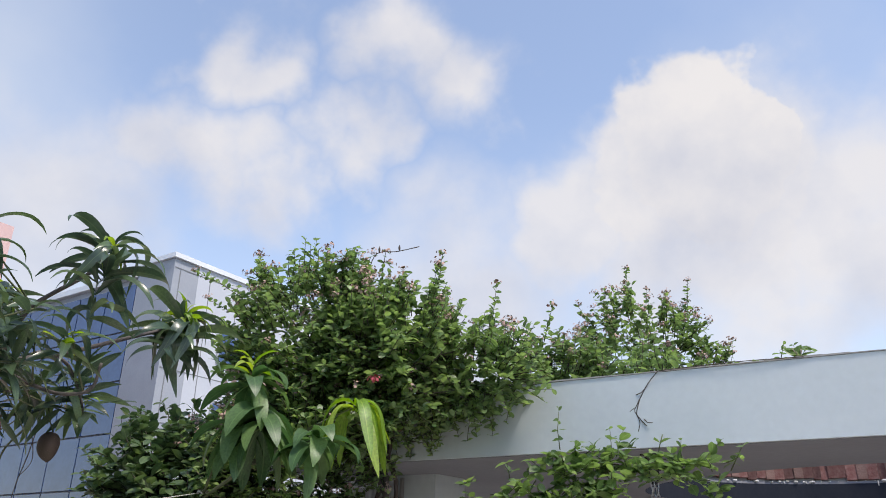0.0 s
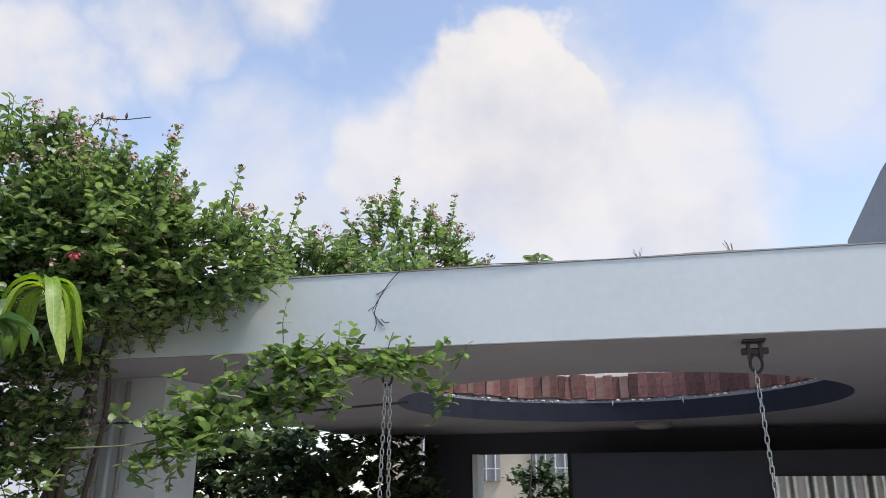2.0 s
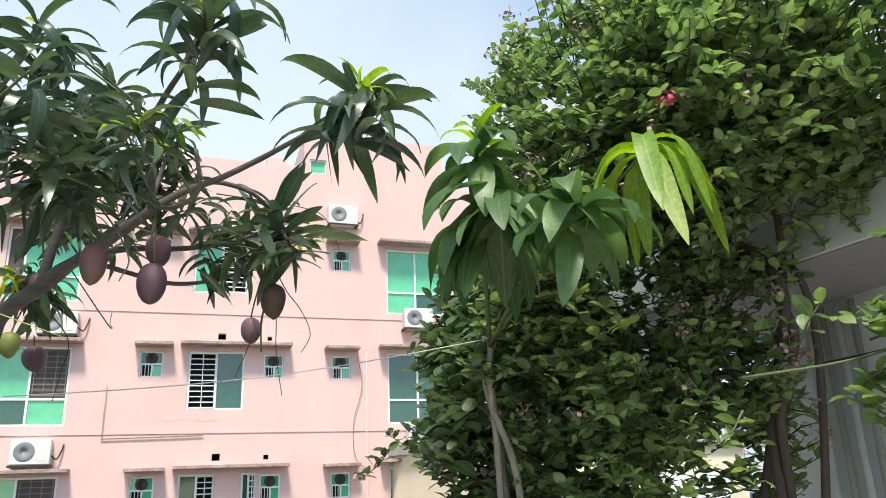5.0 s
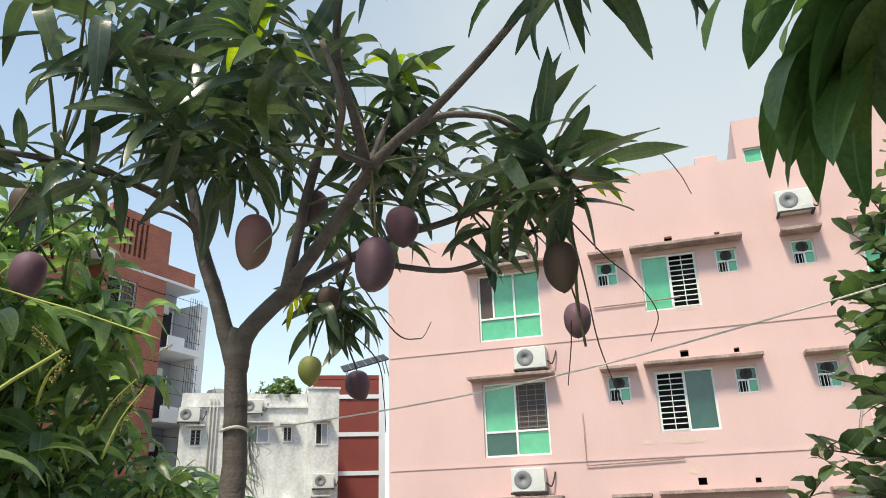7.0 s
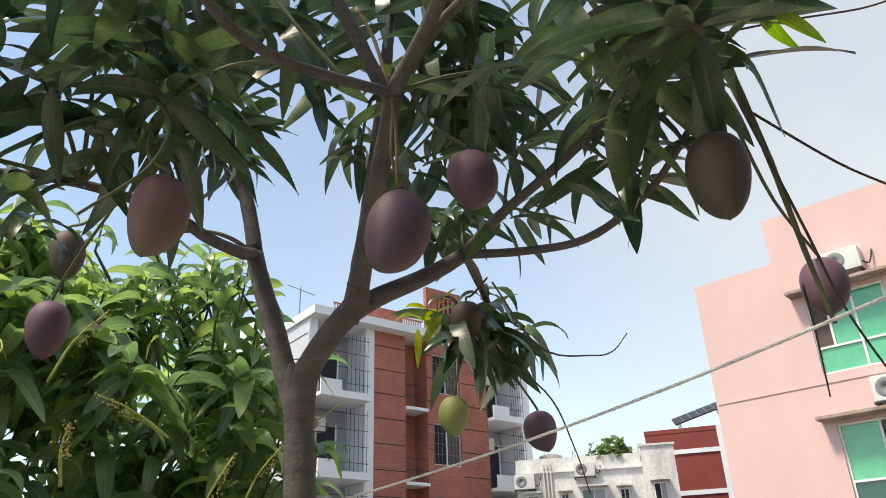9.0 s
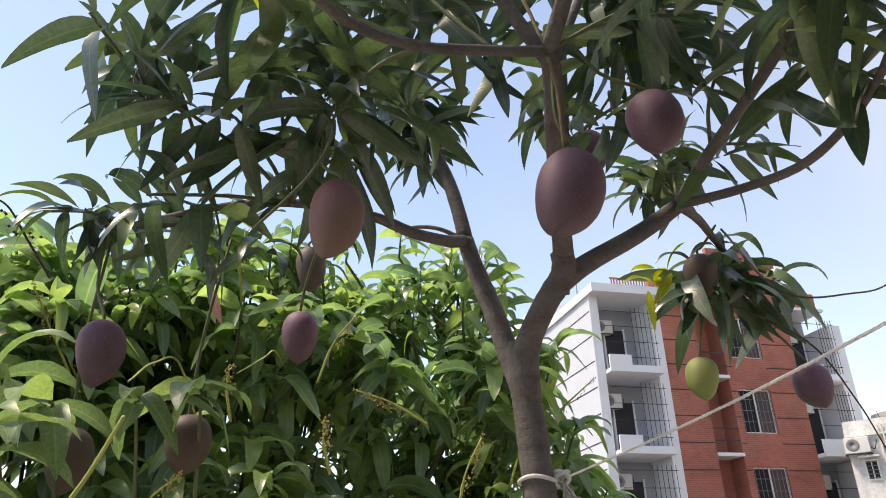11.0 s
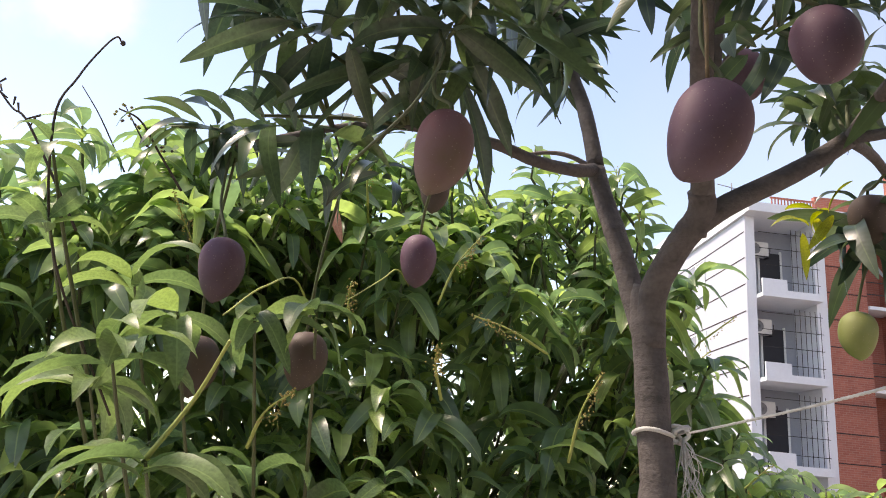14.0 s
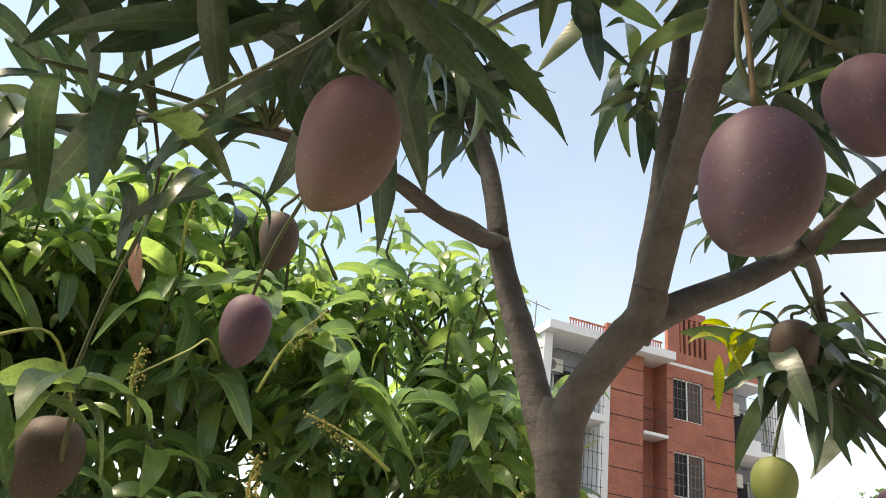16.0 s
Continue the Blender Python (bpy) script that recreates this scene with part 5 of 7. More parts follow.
def branch(name, points, r0, r1, material, parent, n=10, steps=6, knots=0.0):
    pts = curve_points(points, steps)
    rad = taper(r0, r1, len(pts))
    if knots:
        rad = [r * (1 + knots * max(0.0, noise.noise(Vector((i * 0.9, r0 * 99, 3))))) for i, r in enumerate(rad)]
        pts = [p + Vector((noise.noise(p * 9), noise.noise(p * 9 + Vector((5, 0, 0))), 0)) * r0 * 0.25 for p in pts]
    return part(name, Geo().tube(pts, rad, n), material, parent)


def pot(name, x, y, r, h, label):
    o = empty(name, label, "planter", at=(x, y, 0))
    part("body", Geo().lathe([(r * 0.78, 0.0), (r * 0.8, 0.01), (r, h), (r * 1.06, h), (r * 1.06, h + 0.03), (r * 0.94, h + 0.03), (r * 0.92, h - 0.03)], 28), CLAY, o)
    part("soil", Geo().lathe([(r * 0.93, h - 0.03), (r * 0.5, h - 0.015), (0.0, h - 0.01)], 20), SOIL, o)
    return o


# ---- the mango tree in fruit
FRUITS = ((-1.701, 1.159, 2.325), (-1.946, 1.268, 2.349), (-1.831, 0.511, 2.547), (-1.797, 0.59, 2.372), (-1.473, 0.761, 2.262), (-2.094, 1.27, 2.484), (-2.127, 1.593, 2.361))
LANCE_LIFTS = (-66, -42, -18, 6, 30, 54)
LANCE = [blade(1, w, lift, min(dr, lift + 88), fo, wv, 10, 0.82, seed=100 + i, early=e, power=0.78)
         for i, (lift, (w, dr, fo, wv, e)) in enumerate((li, v) for li in LANCE_LIFTS for v in (
             (0.205, 26, 0.30, 0.05, False), (0.19, 58, 0.42, 0.06, False), (0.21, 92, 0.34, 0.05, True), (0.18, 124, 0.48, 0.07, True), (0.185, 140, 0.42, 0.06, False)))]


def shoot_leaves(leaves, tip, axis, n, length, rng, along=0.08, spread=(34, 100), stiff=0.0, hang=False):
    """Leaves in a spiral round the end of a shoot: they leave it at a wide angle, then bend under their own weight."""
    tip, axis = Vector(tip), Vector(axis).normalized()
    e1 = axis.cross(Vector((0.31, 0.52, 0.79))).normalized()
    e2 = axis.cross(e1)
    turn = rng.uniform(0, 360)
    for i in range(n):
        f = (i + 0.5) / n
        a = radians(turn + i * 137.5 + rng.uniform(-22, 22))
        b = radians(spread[0] + (spread[1] - spread[0]) * f ** 0.8 + rng.uniform(-12, 12))
        d = axis * math.cos(b) + (e1 * math.cos(a) + e2 * math.sin(a)) * math.sin(b)
        lift = math.degrees(math.asin(max(-1.0, min(1.0, d.z)))) * 0.75 + 6
        row = min(range(6), key=lambda k: abs(LANCE_LIFTS[k] - lift))
        if hang:
            lift += 22
            row = min(range(6), key=lambda k: abs(LANCE_LIFTS[k] - lift))
        col = rng.choice((3, 4, 4)) if hang else rng.choice((0, 0, 0, 1)) if rng.random() < stiff else rng.choice((1, 2, 3, 4, 4, 4))
        s = length * rng.uniform(0.78, 1.14) * (0.6 if f < 0.12 else 1.0)
        m = Matrix.Translation(tip - axis * along * f) @ rot(0, 0, math.degrees(math.atan2(d.y, d.x))) @ rot(rng.uniform(-42, 42), LANCE_LIFTS[row] - lift + rng.uniform(-9, 9), rng.uniform(-8, 8)) @ Matrix.Diagonal((s, s * (0.82 if hang else 1.0), s, 1))
        leaves.put(row * 5 + col, m)


def mango_tree():
    rng = random.Random(11)
    t = empty("mango_tree", "young fruiting mango tree with long dark drooping leaves", "tree", at=(-2.12, 0.90, 0.42))
    inv = -Vector(t.location)

    def br(name, pts, r0, r1, n=10, knots=0.12):
        return branch(name, [Vector(p) + inv for p in pts], r0, r1, BARK, t, n, 6, knots)

    fork, left, right = (-2.091, 0.884, 2.270), (-2.043, 0.800, 2.517), (-2.112, 0.994, 2.385)
    top, elbow = (-1.944, 1.261, 2.562), (-2.333, 1.038, 2.527)
    br("trunk", [(-2.12, 0.90, 0.42), (-2.128, 0.905, 1.1), (-2.110, 0.892, 1.8), (-2.103, 0.885, 2.088), (-2.095, 0.883, 2.20), fork, (-2.093, 0.892, 2.30)], 0.0285, 0.021, 16)
    br("limb", [(-2.097, 0.884, 2.20), (-2.083, 0.866, 2.285), (-2.072, 0.845, 2.36), (-2.056, 0.818, 2.45), left], 0.0195, 0.015, 14, 0.2)
    br("limb", [(-2.096, 0.886, 2.21), (-2.092, 0.905, 2.285), (-2.100, 0.950, 2.34), right, (-2.10, 1.015, 2.41)], 0.0215, 0.018, 14)
    br("limb", [(-2.113, 0.975, 2.36), (-2.105, 1.01, 2.405), (-2.058, 1.085, 2.445), (-1.995, 1.185, 2.51), top], 0.018, 0.0125, 12)
    br("limb", [(-2.110, 0.985, 2.37), (-2.155, 1.0, 2.405), (-2.25, 1.02, 2.465), elbow], 0.0175, 0.0135, 12)
    br("limb", [(-2.112, 0.985, 2.385), (-2.122, 0.997, 2.47), (-2.118, 1.021, 2.587), (-2.10, 1.076, 2.778), (-2.08, 1.12, 2.96)], 0.014, 0.009, 12, 0.3)
    br("branch", [left, (-2.032, 0.775, 2.63), (-2.012, 0.73, 2.76), (-1.997, 0.702, 2.872), (-1.97, 0.66, 3.0)], 0.0145, 0.008, 12, 0.25)
    br("branch", [left, (-1.985, 0.845, 2.487), (-1.90, 0.895, 2.465), (-1.81, 0.935, 2.462), (-1.70, 0.905, 2.476), (-1.60, 0.83, 2.487), (-1.46, 0.722, 2.476)], 0.0115, 0.0045)
    br("branch", [left, (-2.0, 0.785, 2.54), (-1.965, 0.765, 2.548), (-1.93, 0.74, 2.545)], 0.0045, 0.003, 8)
    br("branch", [top, (-1.86, 1.268, 2.532), (-1.757, 1.284, 2.493), (-1.66, 1.325, 2.462), (-1.58, 1.37, 2.475), (-1.53, 1.36, 2.55)], 0.0072, 0.0045)
    br("branch", [(-1.95, 1.25, 2.556), (-1.887, 1.25, 2.64), (-1.80, 1.25, 2.75), (-1.66, 1.33, 2.86), (-1.60, 1.368, 2.94)], 0.0105, 0.005)
    br("branch", [top, (-1.932, 1.333, 2.610), (-1.885, 1.44, 2.648), (-1.80, 1.60, 2.725), (-1.684, 1.755, 2.80)], 0.0115, 0.0055)
    br("branch", [(-1.936, 1.315, 2.598), (-1.957, 1.40, 2.652), (-1.985, 1.50, 2.645), (-2.0, 1.555, 2.605), (-2.005, 1.604, 2.53), (-2.03, 1.645, 2.475)], 0.0078, 0.004)
    br("branch", [(-1.957, 1.24, 2.55), (-2.0, 1.26, 2.66), (-2.04, 1.275, 2.76), (-2.057, 1.282, 2.84)], 0.0075, 0.004)
    br("branch", [elbow, (-2.29, 1.17, 2.548), (-2.225, 1.32, 2.538), (-2.175, 1.45, 2.548), (-2.13, 1.55, 2.575)], 0.0105, 0.005)
    br("branch", [elbow, (-2.335, 1.17, 2.488), (-2.31, 1.31, 2.452), (-2.27, 1.44, 2.462), (-2.20, 1.55, 2.49)], 0.0085, 0.0045)
    br("branch", [elbow, (-2.43, 0.985, 2.535), (-2.52, 0.93, 2.53), (-2.60, 0.885, 2.52)], 0.0088, 0.005)
    lv, yg = Leaves(LANCE), Leaves(LANCE)
    hubs = ((-1.944, 1.261, 2.562), (-1.86, 1.268, 2.532), (-1.757, 1.284, 2.493), (-1.60, 1.36, 2.47), (-1.80, 1.25, 2.75), (-1.66, 1.33, 2.86), (-1.885, 1.44, 2.648), (-1.70, 1.74, 2.785),
            (-2.04, 1.275, 2.76), (-2.333, 1.038, 2.527), (-2.29, 1.17, 2.548), (-2.20, 1.40, 2.545), (-2.31, 1.31, 2.452), (-2.55, 0.91, 2.525), (-2.118, 1.021, 2.587), (-2.10, 1.076, 2.778),
            (-2.08, 1.12, 2.96), (-2.012, 0.73, 2.76), (-1.997, 0.702, 2.872), (-1.90, 0.895, 2.465), (-1.81, 0.935, 2.462), (-1.70, 0.905, 2.476), (-1.60, 0.83, 2.487), (-1.47, 0.73, 2.476), (-1.945, 1.50, 2.625))
    # shoots: tip, lean, leaves, leaf length, stiffness
    shoots = (
        ((-1.681, 1.759, 2.825), (0.1, 0.1, 1), 40, 0.25, 0.1), ((-1.60, 1.368, 2.975), (0.1, 0.05, 1), 24, 0.24, 0.1), ((-1.62, 1.35, 2.83), (-0.1, 0.1, 1), 11, 0.2, 0.1), ((-1.684, 0.984, 2.91), (0.1, -0.1, 1), 17, 0.215, 0.1),
        ((-1.519, 1.238, 2.62), (0.5, -0.1, 0.6), 15, 0.18, 0.2), ((-1.505, 1.085, 2.492), (0.9, 0.0, 0.15), 12, 0.14, 0.8), ((-1.70, 1.135, 2.48), (0.1, 0.1, -0.4), 16, 0.14, 0.3), ((-1.645, 1.20, 2.62), (0.1, 0.1, 0.5), 8, 0.172, 0.1),
        ((-1.995, 0.715, 2.80), (0.0, 0.1, -0.5), 24, 0.136, 0.2), ((-2.0, 0.74, 2.70), (-0.1, 0.1, -0.7), 16, 0.128, 0.2), ((-1.92, 0.70, 2.88), (0.5, 0.1, 0.4), 16, 0.145, 0.3), ((-2.06, 0.68, 2.86), (-0.6, 0.1, 0.3), 16, 0.145, 0.3),
        ((-2.135, 0.97, 2.675), (-0.1, 0.1, -0.6), 16, 0.115, 0.5), ((-2.40, 0.945, 2.675), (-0.2, 0, 0.4), 16, 0.119, 0.5), ((-2.61, 0.88, 2.505), (-0.6, -0.1, 0.3), 20, 0.16, 0.0), ((-2.51, 0.87, 2.505), (-0.1, -0.1, 0.3), 16, 0.16, 0.0), ((-2.68, 0.92, 2.485), (-0.4, 0.1, 0.2), 12, 0.15, 0.0), ((-2.56, 0.89, 2.57), (-0.1, 0.1, 0.7), 12, 0.14, 0.1),
        ((-2.125, 1.635, 2.49), (-0.1, 0.4, -0.2), 10, 0.165, 0.3), ((-1.97, 1.55, 2.575), (0.3, 0.3, 0.6), 5, 0.165, 0.6), ((-2.20, 1.51, 2.585), (-0.5, 0.2, 0.4), 19, 0.159, 0.4), ((-2.27, 1.46, 2.465), (-0.3, 0.3, -0.3), 14, 0.14, 0.4), ((-2.13, 1.57, 2.60), (-0.2, 0.3, 0.8), 5, 0.175, 0.8),
        ((-2.057, 1.282, 2.855), (0, 0.1, 1), 24, 0.145, 0.2), ((-2.12, 1.24, 2.665), (-0.2, 0.1, -0.3), 16, 0.132, 0.3), ((-1.50, 0.945, 2.43), (0.6, -0.1, 0.2), 7, 0.148, 0.2), ((-1.594, 1.025, 2.525), (0.4, -0.1, 0.3), 8, 0.144, 0.3), ((-1.47, 1.0, 2.55), (0.7, -0.1, 0.3), 9, 0.148, 0.3),
        ((-1.635, 1.055, 2.63), (0.2, -0.1, 0.7), 9, 0.162, 0.2), ((-1.48, 1.02, 2.65), (0.5, 0, 0.7), 11, 0.162, 0.2), ((-1.771, 1.189, 2.70), (0.1, 0, 0.6), 9, 0.145, 0.2), ((-2.094, 1.362, 2.635), (-0.3, 0.2, 0.3), 12, 0.136, 0.3), ((-1.759, 1.092, 2.78), (0.2, -0.1, 0.7), 12, 0.153, 0.2),
        ((-1.883, 1.11, 2.80), (0, 0, 0.8), 10, 0.153, 0.2), ((-2.116, 1.302, 2.75), (-0.3, 0.2, 0.5), 12, 0.145, 0.3), ((-2.204, 1.341, 2.78), (-0.4, 0.2, 0.6), 10, 0.145, 0.3), ((-2.189, 1.465, 2.66), (-0.3, 0.2, 0.6), 9, 0.145, 0.4),
        ((-2.12, 1.154, 2.745), (-0.1, 0, 0.3), 16, 0.132, 0.3), ((-2.198, 1.221, 2.74), (-0.3, 0, 0.5), 16, 0.136, 0.3), ((-1.99, 1.002, 2.84), (0.1, -0.1, 0.6), 16, 0.145, 0.3), ((-1.874, 0.892, 2.775), (0.1, -0.1, 0.5), 17, 0.145, 0.3),
        ((-2.417, 1.15, 2.60), (-0.5, 0.2, 0.2), 15, 0.119, 0.5), ((-2.249, 1.264, 2.645), (-0.3, 0.1, 0.4), 13, 0.128, 0.5), ((-1.449, 0.719, 2.475), (0.5, -0.1, -0.5), 17, 0.128, 0.2), ((-1.55, 0.80, 2.505), (0.2, 0, 0.5), 12, 0.119, 0.2), ((-1.64, 0.86, 2.50), (0.2, 0.1, 0.4), 12, 0.119, 0.2),
        ((-1.40, 1.05, 2.62), (0.7, 0, 0.4), 6, 0.159, 0.2), ((-1.42, 0.92, 2.68), (0.5, -0.2, 0.6), 6, 0.159, 0.2), ((-2.45, 0.90, 2.71), (-0.3, 0, 0.4), 16, 0.13, 0.2), ((-2.38, 1.03, 2.67), (-0.2, 0.1, 0.3), 14, 0.13, 0.2), ((-2.14, 1.19, 2.60), (-0.2, 0.1, 0.2), 13, 0.13, 0.2), ((-2.22, 1.42, 2.50), (-0.3, 0.2, 0.2), 5, 0.163, 0.1), ((-2.11, 1.50, 2.49), (-0.1, 0.3, 0.2), 8, 0.169, 0.1),
        ((-1.70, 1.10, 2.58), (0.0, 0.2, 0.4), 12, 0.16, 0.2), ((-1.76, 1.06, 2.50), (-0.3, 0.1, 0.2), 11, 0.15, 0.3), ((-1.36, 0.74, 2.48), (0.7, 0, -0.2), 11, 0.119, 0.3), ((-2.08, 1.12, 2.98), (0, 0, 1), 18, 0.153, 0.3), ((-1.97, 0.66, 3.02), (0, 0, 1), 18, 0.153, 0.3), ((-1.741, 0.86, 2.88), (0.1, -0.1, 0.7), 17, 0.145, 0.2), ((-1.84, 1.0, 2.95), (0, 0, 1), 18, 0.153, 0.2), ((-2.30, 1.15, 2.85), (-0.2, 0, 1), 17, 0.153, 0.3))
    for p, d, n, s, st in shoots:
        p, d = Vector(p), Vector(d).normalized()
        shoot_leaves(lv, p, d, n, s, rng, 0.15 if s > 0.195 else 0.10, stiff=st, hang=s > 0.195)
        root = Vector(min(hubs, key=lambda q: (Vector(q) - (p - d * 0.08)).length))
        if (root - p).length > 0.02:
            branch("twig", [root + inv, root.lerp(p, 0.5) + Vector((0.004, 0, 0.01)) - d * 0.015 + inv, p + inv], 0.0036, 0.0022, TWIG, t, 7)
    def single(p, d, length):
        turn = Vector(d).normalized().to_track_quat("X", "Z").to_matrix().to_4x4()
        lv.put(15, Matrix.Translation(p) @ turn @ rot(rng.uniform(-30, 30), 8, 0) @ Matrix.Diagonal((length, length, length, 1)))

    # nodding shoot with long stiff leaves turned back along it
    shoot_leaves(lv, (-2.03, 1.645, 2.475), (-0.08, 0.42, -0.85), 26, 0.185, rng, 0.17, (55, 140), stiff=0.85)
    for p, d in (((-2.10, 1.672, 2.56), (0.2, 0.9, 0.1)), ((-2.06, 1.63, 2.50), (0.8, -0.35, -0.45)), ((-2.05, 1.61, 2.51), (0.75, -0.3, -0.38)), ((-2.0, 1.645, 2.48), (0.7, -0.55, -0.2)), ((-2.04, 1.60, 2.56), (-0.1, 0.35, 0.9)), ((-2.02, 1.57, 2.58), (0.15, 0.25, 0.9))):
        single(p, d, 0.2)
    # single leaves by the stalk of the reddish fruit
    for p, d, l in (((-1.747, 1.113, 2.513), (-0.10, -0.01, -0.055), 0.145), ((-1.735, 1.078, 2.508), (-0.08, -0.05, -0.07), 0.15), ((-1.772, 1.076, 2.559), (-0.167, -0.012, -0.03), 0.19), ((-1.74, 1.044, 2.485), (-0.08, -0.07, -0.11), 0.165),
                    ((-1.704, 0.926, 2.487), (0.097, -0.078, -0.04), 0.15), ((-1.687, 1.05, 2.501), (0.12, -0.073, -0.055), 0.17), ((-1.697, 1.065, 2.52), (-0.02, -0.11, -0.025), 0.15)):
        single(p, d, l)
    for p, d, n, s in (((-1.681, 1.759, 2.845), (0.1, 0.1, 1), 14, 0.13), ((-2.057, 1.282, 2.87), (0, 0, 1), 8, 0.12), ((-2.14, 1.70, 2.56), (-0.3, 0.4, 0.5), 6, 0.10), ((-1.60, 1.368, 2.965), (0, 0, 1), 5, 0.11), ((-1.56, 1.23, 2.60), (0.2, 0, 0.9), 4, 0.12)):
        shoot_leaves(yg, p, d, n, s, rng, 0.03, (20, 75))
    # bare hanging fruit stalks
    for pts in ([(-2.22, 1.6, 2.54), (-2.3, 1.62, 2.36), (-2.36, 1.63, 2.25), (-2.44, 1.66, 2.13)], [(-2.34, 1.42, 2.77), (-2.50, 1.60, 2.82), (-2.63, 1.72, 2.86), (-2.63, 1.81, 2.835), (-2.65, 1.86, 2.77), (-2.65, 1.885, 2.70)],
                [(-2.26, 1.60, 2.52), (-2.40, 1.66, 2.47), (-2.47, 1.72, 2.42), (-2.52, 1.76, 2.35), (-2.55, 1.735, 2.29)], [(-2.46, 1.56, 2.34), (-2.50, 1.55, 2.29), (-2.60, 1.52, 2.21)],
                [(-2.5, 0.92, 2.42), (-2.62, 0.99, 2.33), (-2.75, 0.96, 2.24), (-2.84, 0.93, 2.155)], [(-2.46, 1.0, 2.52), (-2.43, 1.12, 2.35), (-2.60, 1.12, 2.37), (-2.72, 1.10, 2.41), (-2.798, 1.095, 2.468)]):
        branch("stalk", [Vector(p) + inv for p in pts], 0.0021, 0.0013, DARK_TWIG, t, 6)
    branch("fruit_stalk", [Vector(p) + inv for p in ((-1.90, 1.235, 2.70), (-1.925, 1.25, 2.64), (-1.945, 1.265, 2.52), (-1.945, 1.27, 2.41))], 0.0027, 0.0021, TAN_STALK, t, 8, 6, 0.3)
    branch("fruit_stalk", [Vector(p) + inv for p in ((-2.20, 1.61, 2.56), (-2.31, 1.60, 2.46), (-2.417, 1.586, 2.37), (-2.45, 1.59, 2.27))], 0.0046, 0.003, TWIG, t, 8, 6, 0.3)
    branch("green_shoot", [Vector(p) + inv for p in ((-1.69, 1.13, 2.49), (-1.685, 1.19, 2.42), (-1.65, 1.235, 2.33), (-1.60, 1.225, 2.265))], 0.0024, 0.0016, TWIG, t, 6)
    # the fruits hang free: no leaf lies against their outer side
    def free(item):
        k, m = item
        mm = np.array(m)
        v = lv.shapes[k][0] @ mm[:3, :3].T + mm[:3, 3]
        for c in FRUITS:
            for u, r in ((0.05, 0.045), (0.12, 0.042), (0.19, 0.04), (0.26, 0.036)):
                if np.min(np.linalg.norm(v - (np.array(c) + np.array((0.08, 1.0, -0.28)) * u), axis=1)) < r:
                    return False
        return True

    lv.items = [it for it in lv.items if free(it)]
    eye = Vector((-1.5, 1.8, 2.0))
    lv.build(t, MANGO_LEAF, 290, key=lambda it: (it[1].translation - eye).length)
    yg.build(t, YOUNG_LEAF, 40, name="young_foliage")
    old = Leaves(LANCE)
    for p, d, n in (((-2.43, 0.84, 2.505), (0.1, -0.3, 0.2), 5), ((-2.41, 0.83, 2.45), (0.2, -0.2, -0.3), 3), ((-1.80, 0.98, 2.98), (0, 0, 1), 4)):
        shoot_leaves(old, p, d, n, 0.085, rng, 0.05, (30, 90))
    old.build(t, YELLOW_LEAF, 20, name="yellowing_foliage")
    dry = Leaves(LANCE)
    dry.put(2, Matrix.Translation((-1.640, 0.545, 2.462)) @ rot(0, 0, 40) @ rot(20, 8, 0) @ Matrix.Diagonal((0.075, 0.11, 0.075, 1)))
    dry.build(t, DRY_LEAF, 1)
    branch("dry_stalk", [Vector(p) + inv for p in ((-1.60, 0.83, 2.487), (-1.63, 0.68, 2.50), (-1.64, 0.58, 2.48), (-1.640, 0.545, 2.462))], 0.002, 0.0012, DARK_TWIG, t, 6)
    return t


pot("planter_tub", -2.12, 0.90, 0.26, 0.45, "round terracotta planter tub of the mango tree")
mango_tree()


def mango(p, h, w, skin, hang, label, tilt=(0, 0, 0)):
    """A fruit: uneven egg with a beak, hanging by its stalk from hang."""
    o = empty("mango", label, "mango", "mangoes on the trees", at=p)
    g = Geo()
    n, rows = 28, 22
    v = []
    for i in range(rows + 1):
        t = math.pi * i / rows
        z = math.cos(t)
        r = math.sin(t) ** (0.86 if z > 0 else 0.86 + 0.34 * z * z) * (1 + 0.17 * z)
        for k in range(n):
            a = 2 * math.pi * k / n
            x = r * math.cos(a) * (1 - 0.02 * math.cos(3 * a)) + 0.20 * max(0.0, -z) ** 2
            y = r * math.sin(a) * 0.9
            v.append((x * w / 2, y * w / 2, z * h / 2 - 0.035 * h * max(0.0, -z - 0.6) * (1 + math.cos(a))))
    f = [(i * n + k, (i + 1) * n + k, (i + 1) * n + (k + 1) % n, i * n + (k + 1) % n) for i in range(rows) for k in range(n)]
    g.add(v, f)
    g.smooth = True
    skin_ob = part("skin", g, skin, o)
    skin_ob.matrix_basis = rot(*tilt)
    top = rot(*tilt) @ Vector((0, 0, h / 2 - 0.002))
    hang = Vector(hang) - Vector(p)
    mid = (top + hang) / 2 + Vector((0.008, -0.006, -0.01))
    part("stalk", Geo().tube(curve_points([top - Vector((0, 0, 0.004)), top + Vector((0, 0, 0.012)), mid, hang], 4), [0.0026] * 12 + [0.002], 6), TWIG, o, "thin brownish stalk")
    return o


